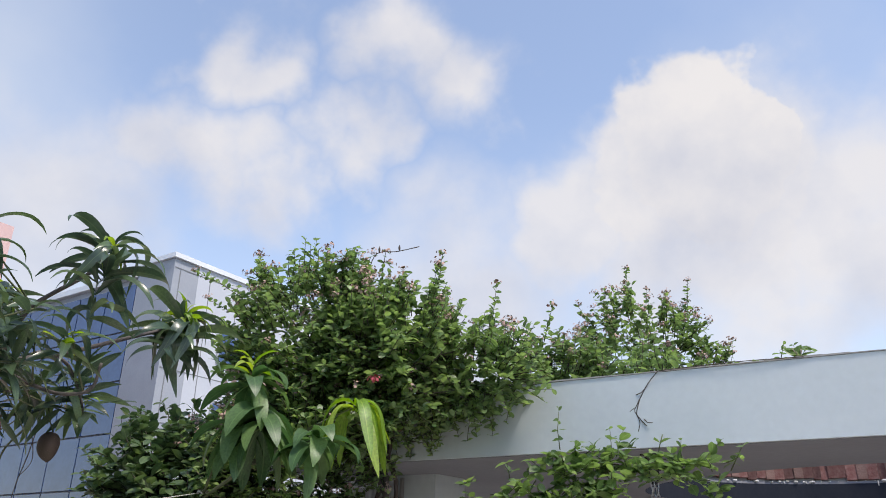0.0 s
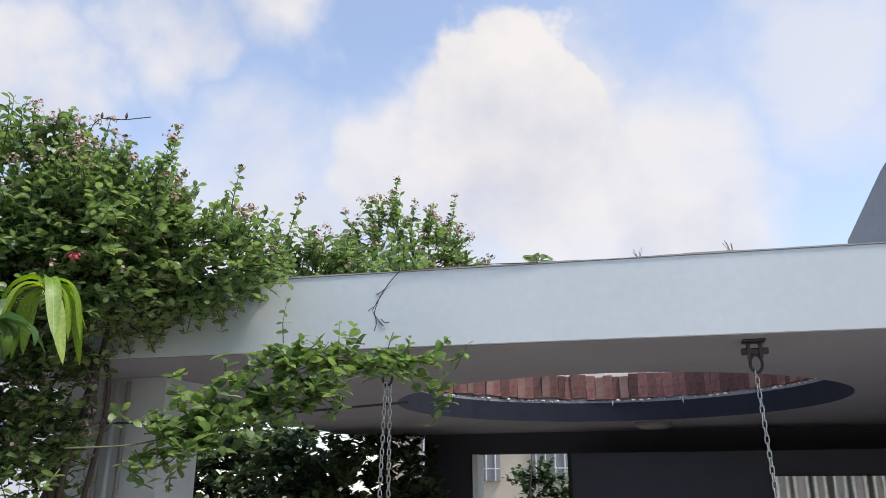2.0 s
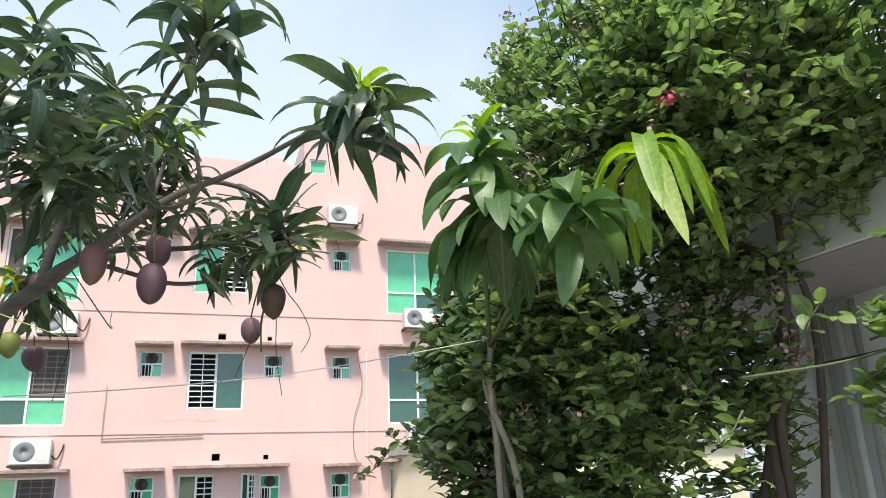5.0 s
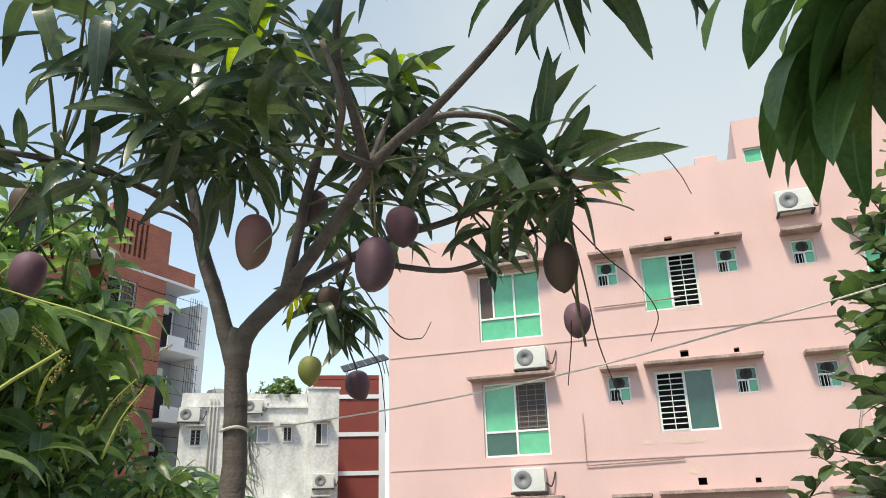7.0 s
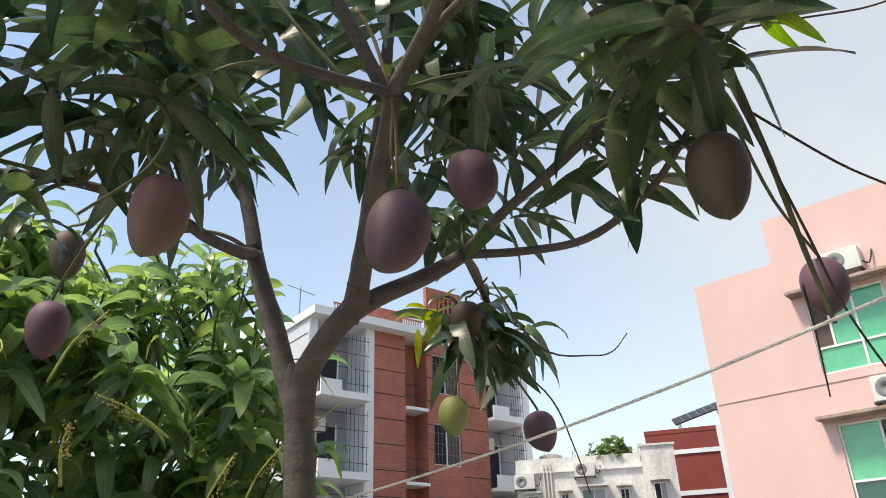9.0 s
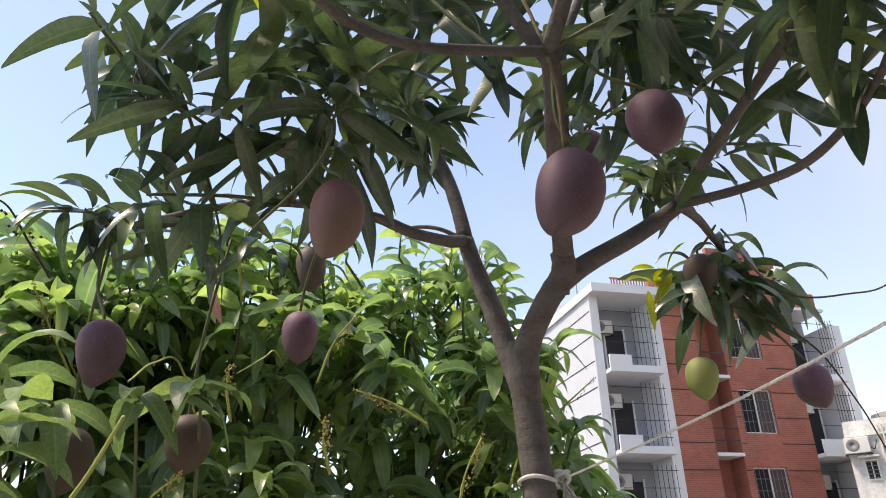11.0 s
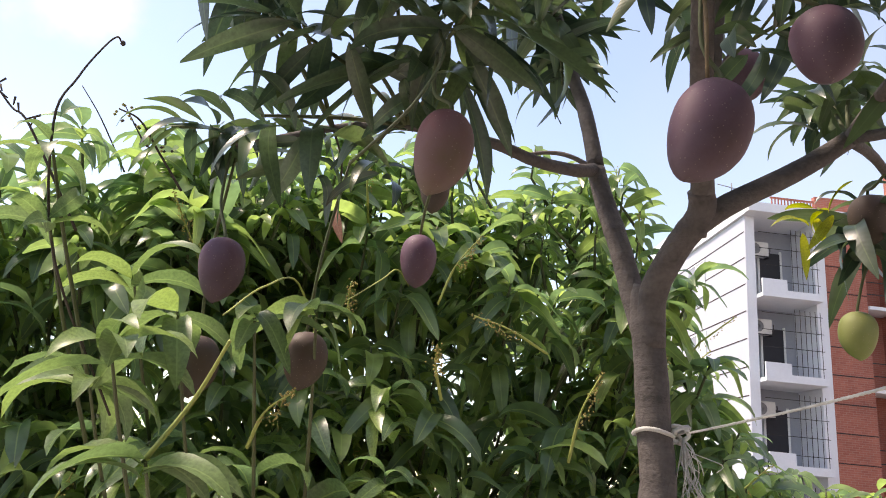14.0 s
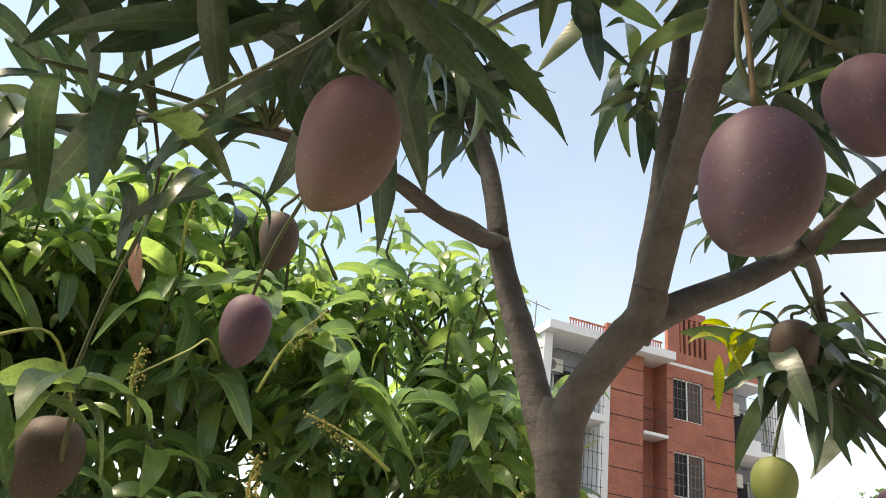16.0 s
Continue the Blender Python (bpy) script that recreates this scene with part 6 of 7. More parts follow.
PUR, RED, DUL, GRN = ("dusky purple mango with a powdery bloom", PURPLE_MANGO), ("reddish mango with a green-brown tip", RED_MANGO), ("dull olive-brown mango half in shade", DULL_MANGO), ("small pale green mango", GREEN_MANGO)
for p, h, w, (label, skin), hang, tilt in (
    ((-1.701, 1.159, 2.325), 0.098, 0.062, RED, (-1.69, 1.13, 2.46), (0, -5, 0)),
    ((-1.946, 1.268, 2.349), 0.120, 0.081, PUR, (-1.945, 1.262, 2.53), (0, -18, 0)),
    ((-2.132, 1.592, 2.364), 0.105, 0.075, DUL, (-2.19, 1.59, 2.54), (0, 5, 40)),
    ((-2.563, 1.563, 2.362), 0.095, 0.075, PUR, (-2.26, 1.58, 2.52), (0, -8, 0)),
    ((-2.499, 0.847, 2.287), 0.080, 0.063, GRN, (-2.53, 0.90, 2.50), (0, 8, 90)),
    ((-2.753, 0.875, 2.285), 0.092, 0.075, PUR, (-2.58, 0.90, 2.51), (0, -8, 90)),
    ((-2.094, 1.27, 2.484), 0.092, 0.076, PUR, (-1.99, 1.24, 2.62), (6, 5, 0)),
    ((-2.491, 0.901, 2.472), 0.085, 0.072, DUL, (-2.47, 0.98, 2.54), (0, 6, 60)),
    ((-2.172, 1.016, 2.602), 0.090, 0.072, PUR, (-2.21, 1.16, 2.75), (0, -14, 0)),
    ((-1.831, 0.511, 2.547), 0.095, 0.060, DUL, (-1.80, 0.81, 2.53), (0, 8, 0)),
    ((-1.797, 0.59, 2.372), 0.098, 0.072, PUR, (-1.79, 0.80, 2.52), (0, 4, 70)),
    ((-1.473, 0.761, 2.262), 0.097, 0.066, PUR, (-1.452, 0.718, 2.465), (0, 5, 0)),
    ((-1.62, 0.62, 2.165), 0.095, 0.075, DUL, (-1.64, 0.74, 2.48), (0, 5, 30)),
    ((-1.45, 0.58, 2.14), 0.10, 0.070, DUL, (-1.46, 0.71, 2.46), (0, 5, 10)),
    ((-1.741, 0.853, 2.791), 0.09, 0.066, RED, (-1.745, 0.86, 2.88), (0, 5, 10)),
):
    mango(p, h, w, skin, hang, label, tilt)

# ---- rope from the mango trunk to the sapling
TIE, SAP = Vector((-2.103, 0.885, 2.088)), Vector((-2.0, 2.215, 2.245))
rope = empty("rope", "white nylon rope tied between the mango trunk and the sapling", "rope", at=TIE)
pts = [Vector((-0.034, 0.016, 0)) * (1 - t) + (SAP - TIE) * t + Vector((0, 0, -0.03 * math.sin(math.pi * t))) for t in taper(0.022, 0.985, 24)]
for s in range(3):
    g = Geo()
    fine = [pts[0] + (pts[-1] - pts[0]) * t + Vector((0, 0, -0.03 * math.sin(math.pi * t))) + 0.0008 * Vector((math.cos(t * 330 + s * 2.09), 0, math.sin(t * 330 + s * 2.09))) for t in taper(0, 1, 330)]
    g.tube(fine, 0.00105, 5)
    part("strand", g, ROPE, rope)
part("loop", Geo().tube([(0.0275 * math.cos(t), 0.0275 * math.sin(t), 0.003 * math.sin(2 * t)) for t in taper(0, 2 * math.pi, 24)], 0.0032, 6, cap=False), ROPE, rope)
part("knot", Geo().tube([(-0.0325 + 0.013 * math.sin(t * 3), 0.012 + 0.010 * math.cos(t * 2), 0.011 * math.sin(t * 2 + 1)) for t in taper(0, 6.2, 60)], 0.0034, 6), ROPE, rope, "frayed white knot")
g = Geo()
fr = random.Random(5)
for k in range(22):
    a = Vector((-0.038, 0.014, -0.004))
    d = Vector((fr.uniform(-0.045, 0.0), fr.uniform(-0.01, 0.03), -fr.uniform(0.03, 0.13)))
    g.tube(curve_points([a, a + d * 0.4 + Vector((fr.uniform(-.012, .012), fr.uniform(-.012, .012), 0)), a + d * 0.75 + Vector((fr.uniform(-.015, .015), fr.uniform(-.015, .015), 0)), a + d], 4), 0.0008, 4)
part("frayed_end", g, ROPE, rope, "loose frayed fibres", kind="stuff")
part("loop", Geo().tube([(SAP.x - TIE.x + 0.02 * math.cos(t), SAP.y - TIE.y + 0.02 * math.sin(t), SAP.z - TIE.z + 0.005 * math.sin(3 * t)) for t in taper(0, 4 * math.pi, 40)], 0.0032, 6, cap=False), ROPE, rope)


# ---- sapling with large leaves and one bright new flush
def sapling():
    rng = random.Random(23)
    t = empty("mango_sapling", "slim mango sapling with a bright yellow-green new flush", "tree", at=(-1.99, 2.21, 0.35))
    inv = -Vector(t.location)
    for k, (dx, dy) in enumerate(((0, 0), (0.036, 0.026), (-0.028, 0.034))):
        pts = [(-1.99 + dx * 0.6, 2.21 + dy * 0.6, 0.35), (-1.985 + dx * 1.6, 2.22 + dy, 1.0), (-1.995 + dx, 2.215 + dy * 1.8, 1.5), (-1.995 + dx * 1.8, 2.22 + dy, 1.85), (-2.0 - dx * 0.6, 2.215 - dy * 0.4, 2.1), (-2.0 + dx * 0.4, 2.215 + dy * 0.4, 2.25)]
        branch("stem", [Vector(p) + inv for p in pts], 0.013, 0.008, PALE_TWIG, t, 8, 6, 0.3)
    c1, c2, c3 = SAP_TIPS
    for p in (c1, c2, c3):
        a = Vector((-2.0, 2.215, 2.22))
        branch("branch", [a + inv, (a + Vector(p)) / 2 + inv + Vector((0, 0, 0.03)), Vector(p) + inv], 0.007, 0.004, TWIG, t, 8)
    lv, yg, top = Leaves(HANGING), Leaves(FLUSH), Leaves(MANGO)
    whorl(lv, c1, 14, 0.22, rng, along=0.05, roll=16, nod=12)
    whorl(lv, Vector(c1) + Vector((0.05, 0.03, -0.11)), 20, 0.26, rng, picks=(1, 2, 2, 4), along=0.10, roll=14, nod=10)
    whorl(lv, Vector(c1) + Vector((-0.06, 0.03, -0.12)), 17, 0.25, rng, picks=(1, 2, 4), along=0.10, roll=14, nod=10)
    whorl(lv, c2, 12, 0.215, rng, picks=(0, 1, 2, 2, 3), along=0.04, roll=16, nod=10)
    whorl(lv, Vector(c2) + Vector((-0.05, 0.01, 0.01)), 9, 0.20, rng, picks=(1, 2, 4), along=0.05, roll=14, nod=10)
    whorl(yg, c3, 13, 0.31, rng, along=0.03, roll=10, nod=8)
    whorl(top, Vector(c1) + Vector((0, 0, 0.05)), 6, 0.12, rng, picks=(0, 5))
    top.build(t, YOUNG_LEAF, 10)
    lv.build(t, MANGO_LEAF_LIGHT, 60)
    yg.build(t, YOUNG_LEAF, 30)


SAP_TIPS = ((-1.60, 2.045, 2.655), (-1.345, 2.17, 2.415), (-1.324, 2.36, 2.565))
MANGO_LEAF_LIGHT = leaf_mat("sapling_leaf", (0.05, 0.105, 0.038), (0.11, 0.185, 0.06), rough=0.45, through=0.33, spread=0.5)
pot("planter_pot", -1.99, 2.21, 0.2, 0.38, "round terracotta pot of the sapling")
sapling()


# ---- leafy mango tree behind, with flower stalks
def hedge_tree():
    rng = random.Random(31)
    t = empty("bushy_mango_tree", "bushy mango tree with fresh green leaves and yellow flower stalks", "tree", at=(-1.65, -0.25, 0.0))
    inv = -Vector(t.location)
    c, rad = Vector((-1.80, -0.33, 1.72)), Vector((1.14, 0.62, 1.06))
    branch("trunk", [Vector((-1.65, -0.25, 0.0)) + inv, Vector((-1.62, -0.27, 0.6)) + inv, Vector((-1.64, -0.3, 1.1)) + inv], 0.05, 0.035, BARK, t, 12, 6, 0.2)
    lv = Leaves(BROAD)
    wood, bloom = Geo(), Geo()
    hub = [Vector((-1.64, -0.3, 1.1)) + Vector((math.cos(a) * 0.25, math.sin(a) * 0.2, 0.25)) for a in (0, 1.3, 2.5, 3.8, 5)]
    for h in hub:
        branch("limb", [Vector((-1.64, -0.3, 1.08)) + inv, (Vector((-1.64, -0.3, 1.1)) + h) / 2 + inv, h + inv], 0.025, 0.014, BARK, t, 8)
    for k in range(920):
        while True:
            d = Vector((rng.gauss(0, 1), rng.gauss(0, 1), rng.gauss(0, 1))).normalized()
            if d.z > -0.75 and (d.y > -0.45):
                break
        s = (rng.uniform(0.6, 1.0) if k % 3 else rng.uniform(0.9, 1.06)) * (abs(d.x) ** 4 + abs(d.y) ** 4 + abs(d.z) ** 4) ** (-1 / 4)
        p = c + Vector((d.x * rad.x, d.y * rad.y, d.z * rad.z)) * s
        p.z += 0.13 * noise.noise(p * 2.2)
        out = (Vector((d.x / rad.x, d.y / rad.y, d.z / rad.z)).normalized() * 0.5 + Vector((0, 0, 0.8))).normalized()
        h = min(hub, key=lambda q: (q - p).length)
        if k % 12 == 0:
            wood.tube([h + inv, (h + p) / 2 + inv - Vector((0, 0, 0.05)), p - out * 0.10 + inv, p + inv], [0.008, 0.006, 0.004, 0.0028], 5)
        else:
            wood.tube([p - out * 0.13 + inv, p - out * 0.06 + inv, p + inv], [0.004, 0.0034, 0.0026], 5)
        whorl(lv, p, rng.randint(7, 10), rng.uniform(0.13, 0.185), rng, lean=out)
        for j in range(3):
            q = p - out * rng.uniform(0.08, 0.2)
            m = Matrix.Translation(q) @ rot(0, 0, rng.uniform(0, 360)) @ rot(rng.uniform(-30, 30), rng.uniform(-10, 25), 0) @ Matrix.Diagonal((0.16, 0.16, 0.16, 1))
            lv.put(rng.randrange(6), m)
        if k % 11 == 0 and d.z > 0.0 and d.y > 0.1:
            q = p + (out + Vector((rng.uniform(-.5, .5), rng.uniform(-.2, .5), 0))) * 0.16
            part("flower_stalk", Geo().tube([p + inv, (p + q) / 2 + inv + Vector((0.01, 0, 0.01)), q + inv], [0.0032, 0.0026, 0.0016], 5), YELLOW_STALK, t)
            for b in range(26):
                w = p + (q - p) * rng.uniform(0.45, 1.05) + Vector((rng.gauss(0, .004), rng.gauss(0, .004), rng.gauss(0, .004)))
                bloom.lathe([(0.0, -0.002), (0.0022, 0), (0.0, 0.002)], 5, pose(*(w + inv)))
    for k in range(45):
        p = Vector((-2.62, 0.20, 1.98)) + Vector((rng.gauss(0, 0.16), rng.gauss(0, 0.12), rng.gauss(-0.12, 0.12)))
        wood.tube([p + inv - Vector((rng.uniform(-0.1, 0.1), rng.uniform(-0.02, 0.1), 0.13)), p + inv], [0.004, 0.0026], 5)
        whorl(lv, p, 9, rng.uniform(0.12, 0.17), rng)
    for k in range(190):
        x = rng.uniform(-2.62, -0.85)
        rim = 2.82 - 0.5 * max(0.0, x + 1.75) ** 1.2 - 1.5 * max(0.0, -2.45 - x)
        p = Vector((x, rng.uniform(-0.28, 0.15), rim + rng.uniform(-0.16, 0.06)))
        wood.tube([p + inv - Vector((rng.uniform(-0.08, 0.08), rng.uniform(-0.02, 0.08), 0.16)), p + inv - Vector((0.0, 0.02, 0.08)), p + inv], [0.0045, 0.0035, 0.0022], 5)
        whorl(lv, p, rng.randint(6, 9), rng.uniform(0.09, 0.14), rng, along=0.09)
    for k in range(150):
        p = Vector((rng.uniform(-2.75, -0.85), rng.uniform(-0.75, -0.15), rng.uniform(1.3, 2.3)))
        wood.tube([p + inv - Vector((rng.uniform(-0.1, 0.1), rng.uniform(-0.02, 0.1), 0.13)), p + inv], [0.005, 0.0026], 5)
        whorl(lv, p, 10, rng.uniform(0.14, 0.18), rng)
    for k in range(26):
        p = Vector((-2.96, 0.08, 2.06)) + Vector((rng.gauss(0, 0.13), rng.gauss(0, 0.10), rng.gauss(-0.05, 0.09)))
        wood.tube([p + inv - Vector((-0.1, 0.08, 0.3)), p + inv - Vector((0, 0, 0.1)), p + inv], [0.005, 0.004, 0.0024], 5)
        whorl(lv, p, 7, rng.uniform(0.09, 0.13), rng)
    for k in range(120):
        p = Vector((rng.uniform(-1.85, -0.95), rng.uniform(-0.1, 0.36), rng.uniform(1.45, 2.12)))
        wood.tube([p + inv - Vector((rng.uniform(-0.1, 0.1), rng.uniform(-0.02, 0.1), 0.12)), p + inv], [0.004, 0.0026], 5)
        whorl(lv, p, 9, rng.uniform(0.12, 0.165), rng)
    part("twig", wood, TWIG, t, kind="stuff")
    part("blossom", bloom, BLOSSOM, t, kind="stuff")
    # tall bare stalks against the sky
    for pts in ([(-1.33, 0.55, 2.05), (-1.24, 0.72, 2.25), (-1.22, 0.812, 2.421), (-1.235, 0.81, 2.50), (-1.255, 0.80, 2.56), (-1.268, 0.796, 2.583), (-1.275, 0.79, 2.578)],
                [(-1.257, 0.714, 2.3), (-1.167, 0.738, 2.441), (-1.135, 0.738, 2.467), (-1.09, 0.744, 2.515)],
                [(-1.375, 0.611, 2.424), (-1.337, 0.667, 2.464), (-1.308, 0.71, 2.494), (-1.276, 0.723, 2.502)], [(-1.117, -0.15, 2.711), (-1.041, -0.104, 2.831), (-0.98, -0.085, 2.908)], [(-1.187, 0.057, 2.724), (-1.132, 0.082, 2.801)]):
        branch("dry_stalk", [Vector(p) + inv for p in pts], 0.0022, 0.0012, DARK_TWIG, t, 6)
    for k in range(26):
        c = Vector((-1.337, 0.667, 2.464)).lerp(Vector((-1.276, 0.723, 2.502)), rng.random()) + Vector((rng.gauss(0, 0.008), rng.gauss(0, 0.008), rng.gauss(0, 0.006)))
        part("bud", Geo().lathe([(0.0, -0.003), (0.003, 0.0), (0.0, 0.003)], 6, pose(*(c + inv))), BLOSSOM if k % 3 else DARK_TWIG, t)
    for k in range(9):
        c = Vector((-1.167, 0.738, 2.441)).lerp(Vector((-1.09, 0.744, 2.515)), k / 8)
        d = Vector((rng.uniform(-0.02, 0.02), rng.uniform(-0.01, 0.01), 0.012))
        part("bud", Geo().tube([c + inv, c + d + inv], [0.0011, 0.0019], 5), DARK_TWIG, t)
    part("bud", Geo().lathe([(0.0, -0.004), (0.004, -0.001), (0.003, 0.004), (0.0, 0.006)], 6, pose(*(Vector((-1.276, 0.788, 2.578)) + inv))), DARK_TWIG, t)
    # flower panicles: a thin yellow-green stalk and a loose spike of small buds
    for k, (p, q) in enumerate((((-1.90, 0.33, 2.36), (-1.965, 0.397, 2.502)), ((-1.86, 0.60, 2.13), (-1.825, 0.689, 2.204)), ((-2.139, 0.377, 2.276), (-1.944, 0.475, 2.313)),
                                ((-2.13, 0.53, 2.05), (-2.156, 0.604, 2.206)), ((-1.72, 0.36, 2.26), (-1.70, 0.42, 2.36)), ((-1.42, 0.22, 2.35), (-1.32, 0.30, 2.52)), ((-2.4, 0.25, 2.15), (-2.45, 0.33, 2.30)), ((-1.55, 0.60, 2.02), (-1.60, 0.72, 2.10)))):
        p, q = Vector(p), Vector(q)
        st = part("panicle", Geo().tube(curve_points([p + inv, (p + q) / 2 + inv + Vector((0.008, 0, 0.012)), q + inv], 4), [0.003] * 4 + [0.0018] * 5, 6), YELLOW_STALK, t, "yellow-green flower stalk")
        heads = Geo()
        for b in range(64):
            u = rng.uniform(0.45, 1.04)
            r = 0.007 * (1.15 - u) + 0.0025
            w = p + (q - p) * u + Vector((rng.gauss(0, r), rng.gauss(0, r), rng.gauss(0, r)))
            heads.lathe([(0.0, -0.002), (0.0022, 0), (0.0, 0.002)], 5, pose(*(w + inv)))
        part("blossom", heads, BLOSSOM, st, kind="stuff")
    # near shoots: a large tuft with its yellow stalk
    near = Leaves(BROAD)
    for p, n, s, pk in (((-1.437, 0.895, 1.99), 6, 0.145, (1, 2, 2)), ((-1.30, 0.62, 2.10), 8, 0.15, (1, 2, 0)), ((-1.32, 0.55, 2.28), 7, 0.14, (1, 2, 0)), ((-1.22, 0.80, 2.40), 6, 0.09, (1, 2, 0)), ((-1.23, 0.76, 2.30), 6, 0.10, (1, 2, 0)),
                        ((-1.53, 0.74, 2.21), 6, 0.14, (2, 3)), ((-1.62, 0.72, 2.24), 6, 0.13, (2, 3)), ((-1.42, 0.72, 2.20), 6, 0.14, (2, 3)), ((-1.36, 0.82, 2.12), 7, 0.15, (0, 1, 2))):
        whorl(near, p, n, s, rng, picks=pk, along=0.025)
        branch("shoot", [Vector(p) + inv + Vector((-0.05, -0.35, -0.3)), Vector(p) + inv + Vector((-0.02, -0.12, -0.12)), Vector(p) + inv], 0.004, 0.0022, TWIG, t, 6)
    branch("yellow_stalk", [Vector((-1.437, 0.895, 1.99)) + inv, Vector((-1.481, 0.912, 2.064)) + inv, Vector((-1.513, 0.99, 2.126)) + inv], 0.0035, 0.0022, YELLOW_STALK, t, 6)
    for pts in ([(-1.66, 0.45, 2.20), (-1.59, 0.663, 2.281), (-1.54, 0.92, 2.21), (-1.51, 1.15, 2.125)], [(-1.86, 0.20, 2.42), (-1.807, 0.317, 2.427), (-1.73, 0.62, 2.32), (-1.645, 0.90, 2.21)]):
        branch("green_shoot", [Vector(p) + inv for p in pts], 0.0022, 0.0009, YELLOW_STALK, t, 6)
    eye = Vector((-1.6, 1.8, 2.0))
    near.build(t, SHOOT_LEAF, 60, name="near_foliage")
    lv.build(t, HEDGE_LEAF, 250, key=lambda it: (it[1].translation - eye).length)


hedge_tree()


# ---- creeper: sprays of small oval leaves over ellipsoid masses
def spray(lv, wood, p, d, length, size, rng, inv, gap=0.024, pick=None):
    d = d.normalized()
    side = d.cross(Vector((rng.gauss(0, 1), rng.gauss(0, 1), rng.gauss(0, 1)))).normalized()
    pts = [p, p + d * length * 0.5 + side * length * 0.06, p + d * length + Vector((0, 0, length * rng.uniform(-0.15, 0.2)))]
    wood.tube([q + inv for q in pts], [0.0028, 0.0022, 0.0012], 4)
    n = max(3, int(length / gap))
    a = rng.uniform(0, 360)
    for i in range(n):
        t = (i + 1) / n
        q = pts[0].lerp(pts[1], t * 2) if t < 0.5 else pts[1].lerp(pts[2], t * 2 - 1)
        for s in (0, 180):
            yaw = a + s + i * 90 + rng.uniform(-25, 25)
            sc = size * rng.uniform(0.7, 1.2) * (0.75 if t > 0.85 else 1)
            m = Matrix.Translation(q) @ rot(0, 0, yaw) @ rot(rng.uniform(-40, 40), rng.uniform(-35, 25), 0) @ Matrix.Diagonal((sc, sc, sc, 1))
            lv.put(rng.randrange(4) if pick is None else pick, m)
    return pts[-1]


def flowers(g, p, rng, n=7, r=0.02):
    for k in range(n):
        d = Vector((rng.gauss(0, 1), rng.gauss(0, 1), abs(rng.gauss(0.5, 1)))).normalized()
        q = p + d * r * rng.uniform(0.6, 1.5)
        g.tube([p, q], [0.0009, 0.0006], 4)
        e = d.cross(Vector((0.3, 0.5, 0.8))).normalized() * 0.0082
        f = d.cross(e).normalized() * 0.0082
        g.add([q + e, q + f, q - e, q - f, q + d * 0.003], [(0, 1, 4), (1, 2, 4), (2, 3, 4), (3, 0, 4)])


def creeper(name, label, masses, count, size, rng, base, material, flower=0.06, stems=(), singles=0, spikes=(), keep=None):
    t = empty(name, label, "shrub", at=base)
    inv = -Vector(base)
    lv, wood, pink = Leaves(OVAL), Geo(), Geo()
    total = sum(m[2] for m in masses)
    for c, r, weight, up in masses:
        c, r = Vector(c), Vector(r)
        for k in range(int(count * weight / total)):
            d = Vector((rng.gauss(0, 1), rng.gauss(0, 1), rng.gauss(0, 1))).normalized()
            s = rng.uniform(0.55, 1.0) ** 0.6
            p = c + Vector((d.x * r.x, d.y * r.y, d.z * r.z)) * s
            p += Vector((noise.noise(p * 3), noise.noise(p * 3 + Vector((9, 0, 0))), noise.noise(p * 3 + Vector((0, 9, 0))))) * 0.10
            o = Vector((d.x / r.x, d.y / r.y, d.z / r.z)).normalized()
            if keep and not keep(p):
                continue
            e = spray(lv, wood, p, o + Vector((0, 0, up)) + Vector((rng.gauss(0, .35), rng.gauss(0, .35), rng.gauss(0, .3))), rng.uniform(0.09, 0.2), size, rng, inv)
            if rng.random() < flower and d.z > 0.2:
                flowers(pink, e + inv + Vector((0, 0, 0.015)), rng, 9, 0.026)
    for p, d, l in spikes:
        e = spray(lv, wood, Vector(p), Vector(d), l, size * 0.8, rng, inv, 0.02)
        flowers(pink, e + inv, rng, 9, 0.022)
    for pts, r0, r1 in stems:
        branch("stem", [Vector(p) + inv for p in pts], r0, r1, DARK_TWIG, t, 7, 6, 0.3)
    part("twig", wood, DARK_TWIG, t, kind="stuff")
    if pink.v:
        part("flower", pink, PINK_FLOWER, t, "faded pink flower clusters", kind="stuff")
    eye = Vector((0.4, 1.0, 2.0))
    lv.build(t, material, singles, key=lambda it: (it[1].translation - eye).length)
    return t


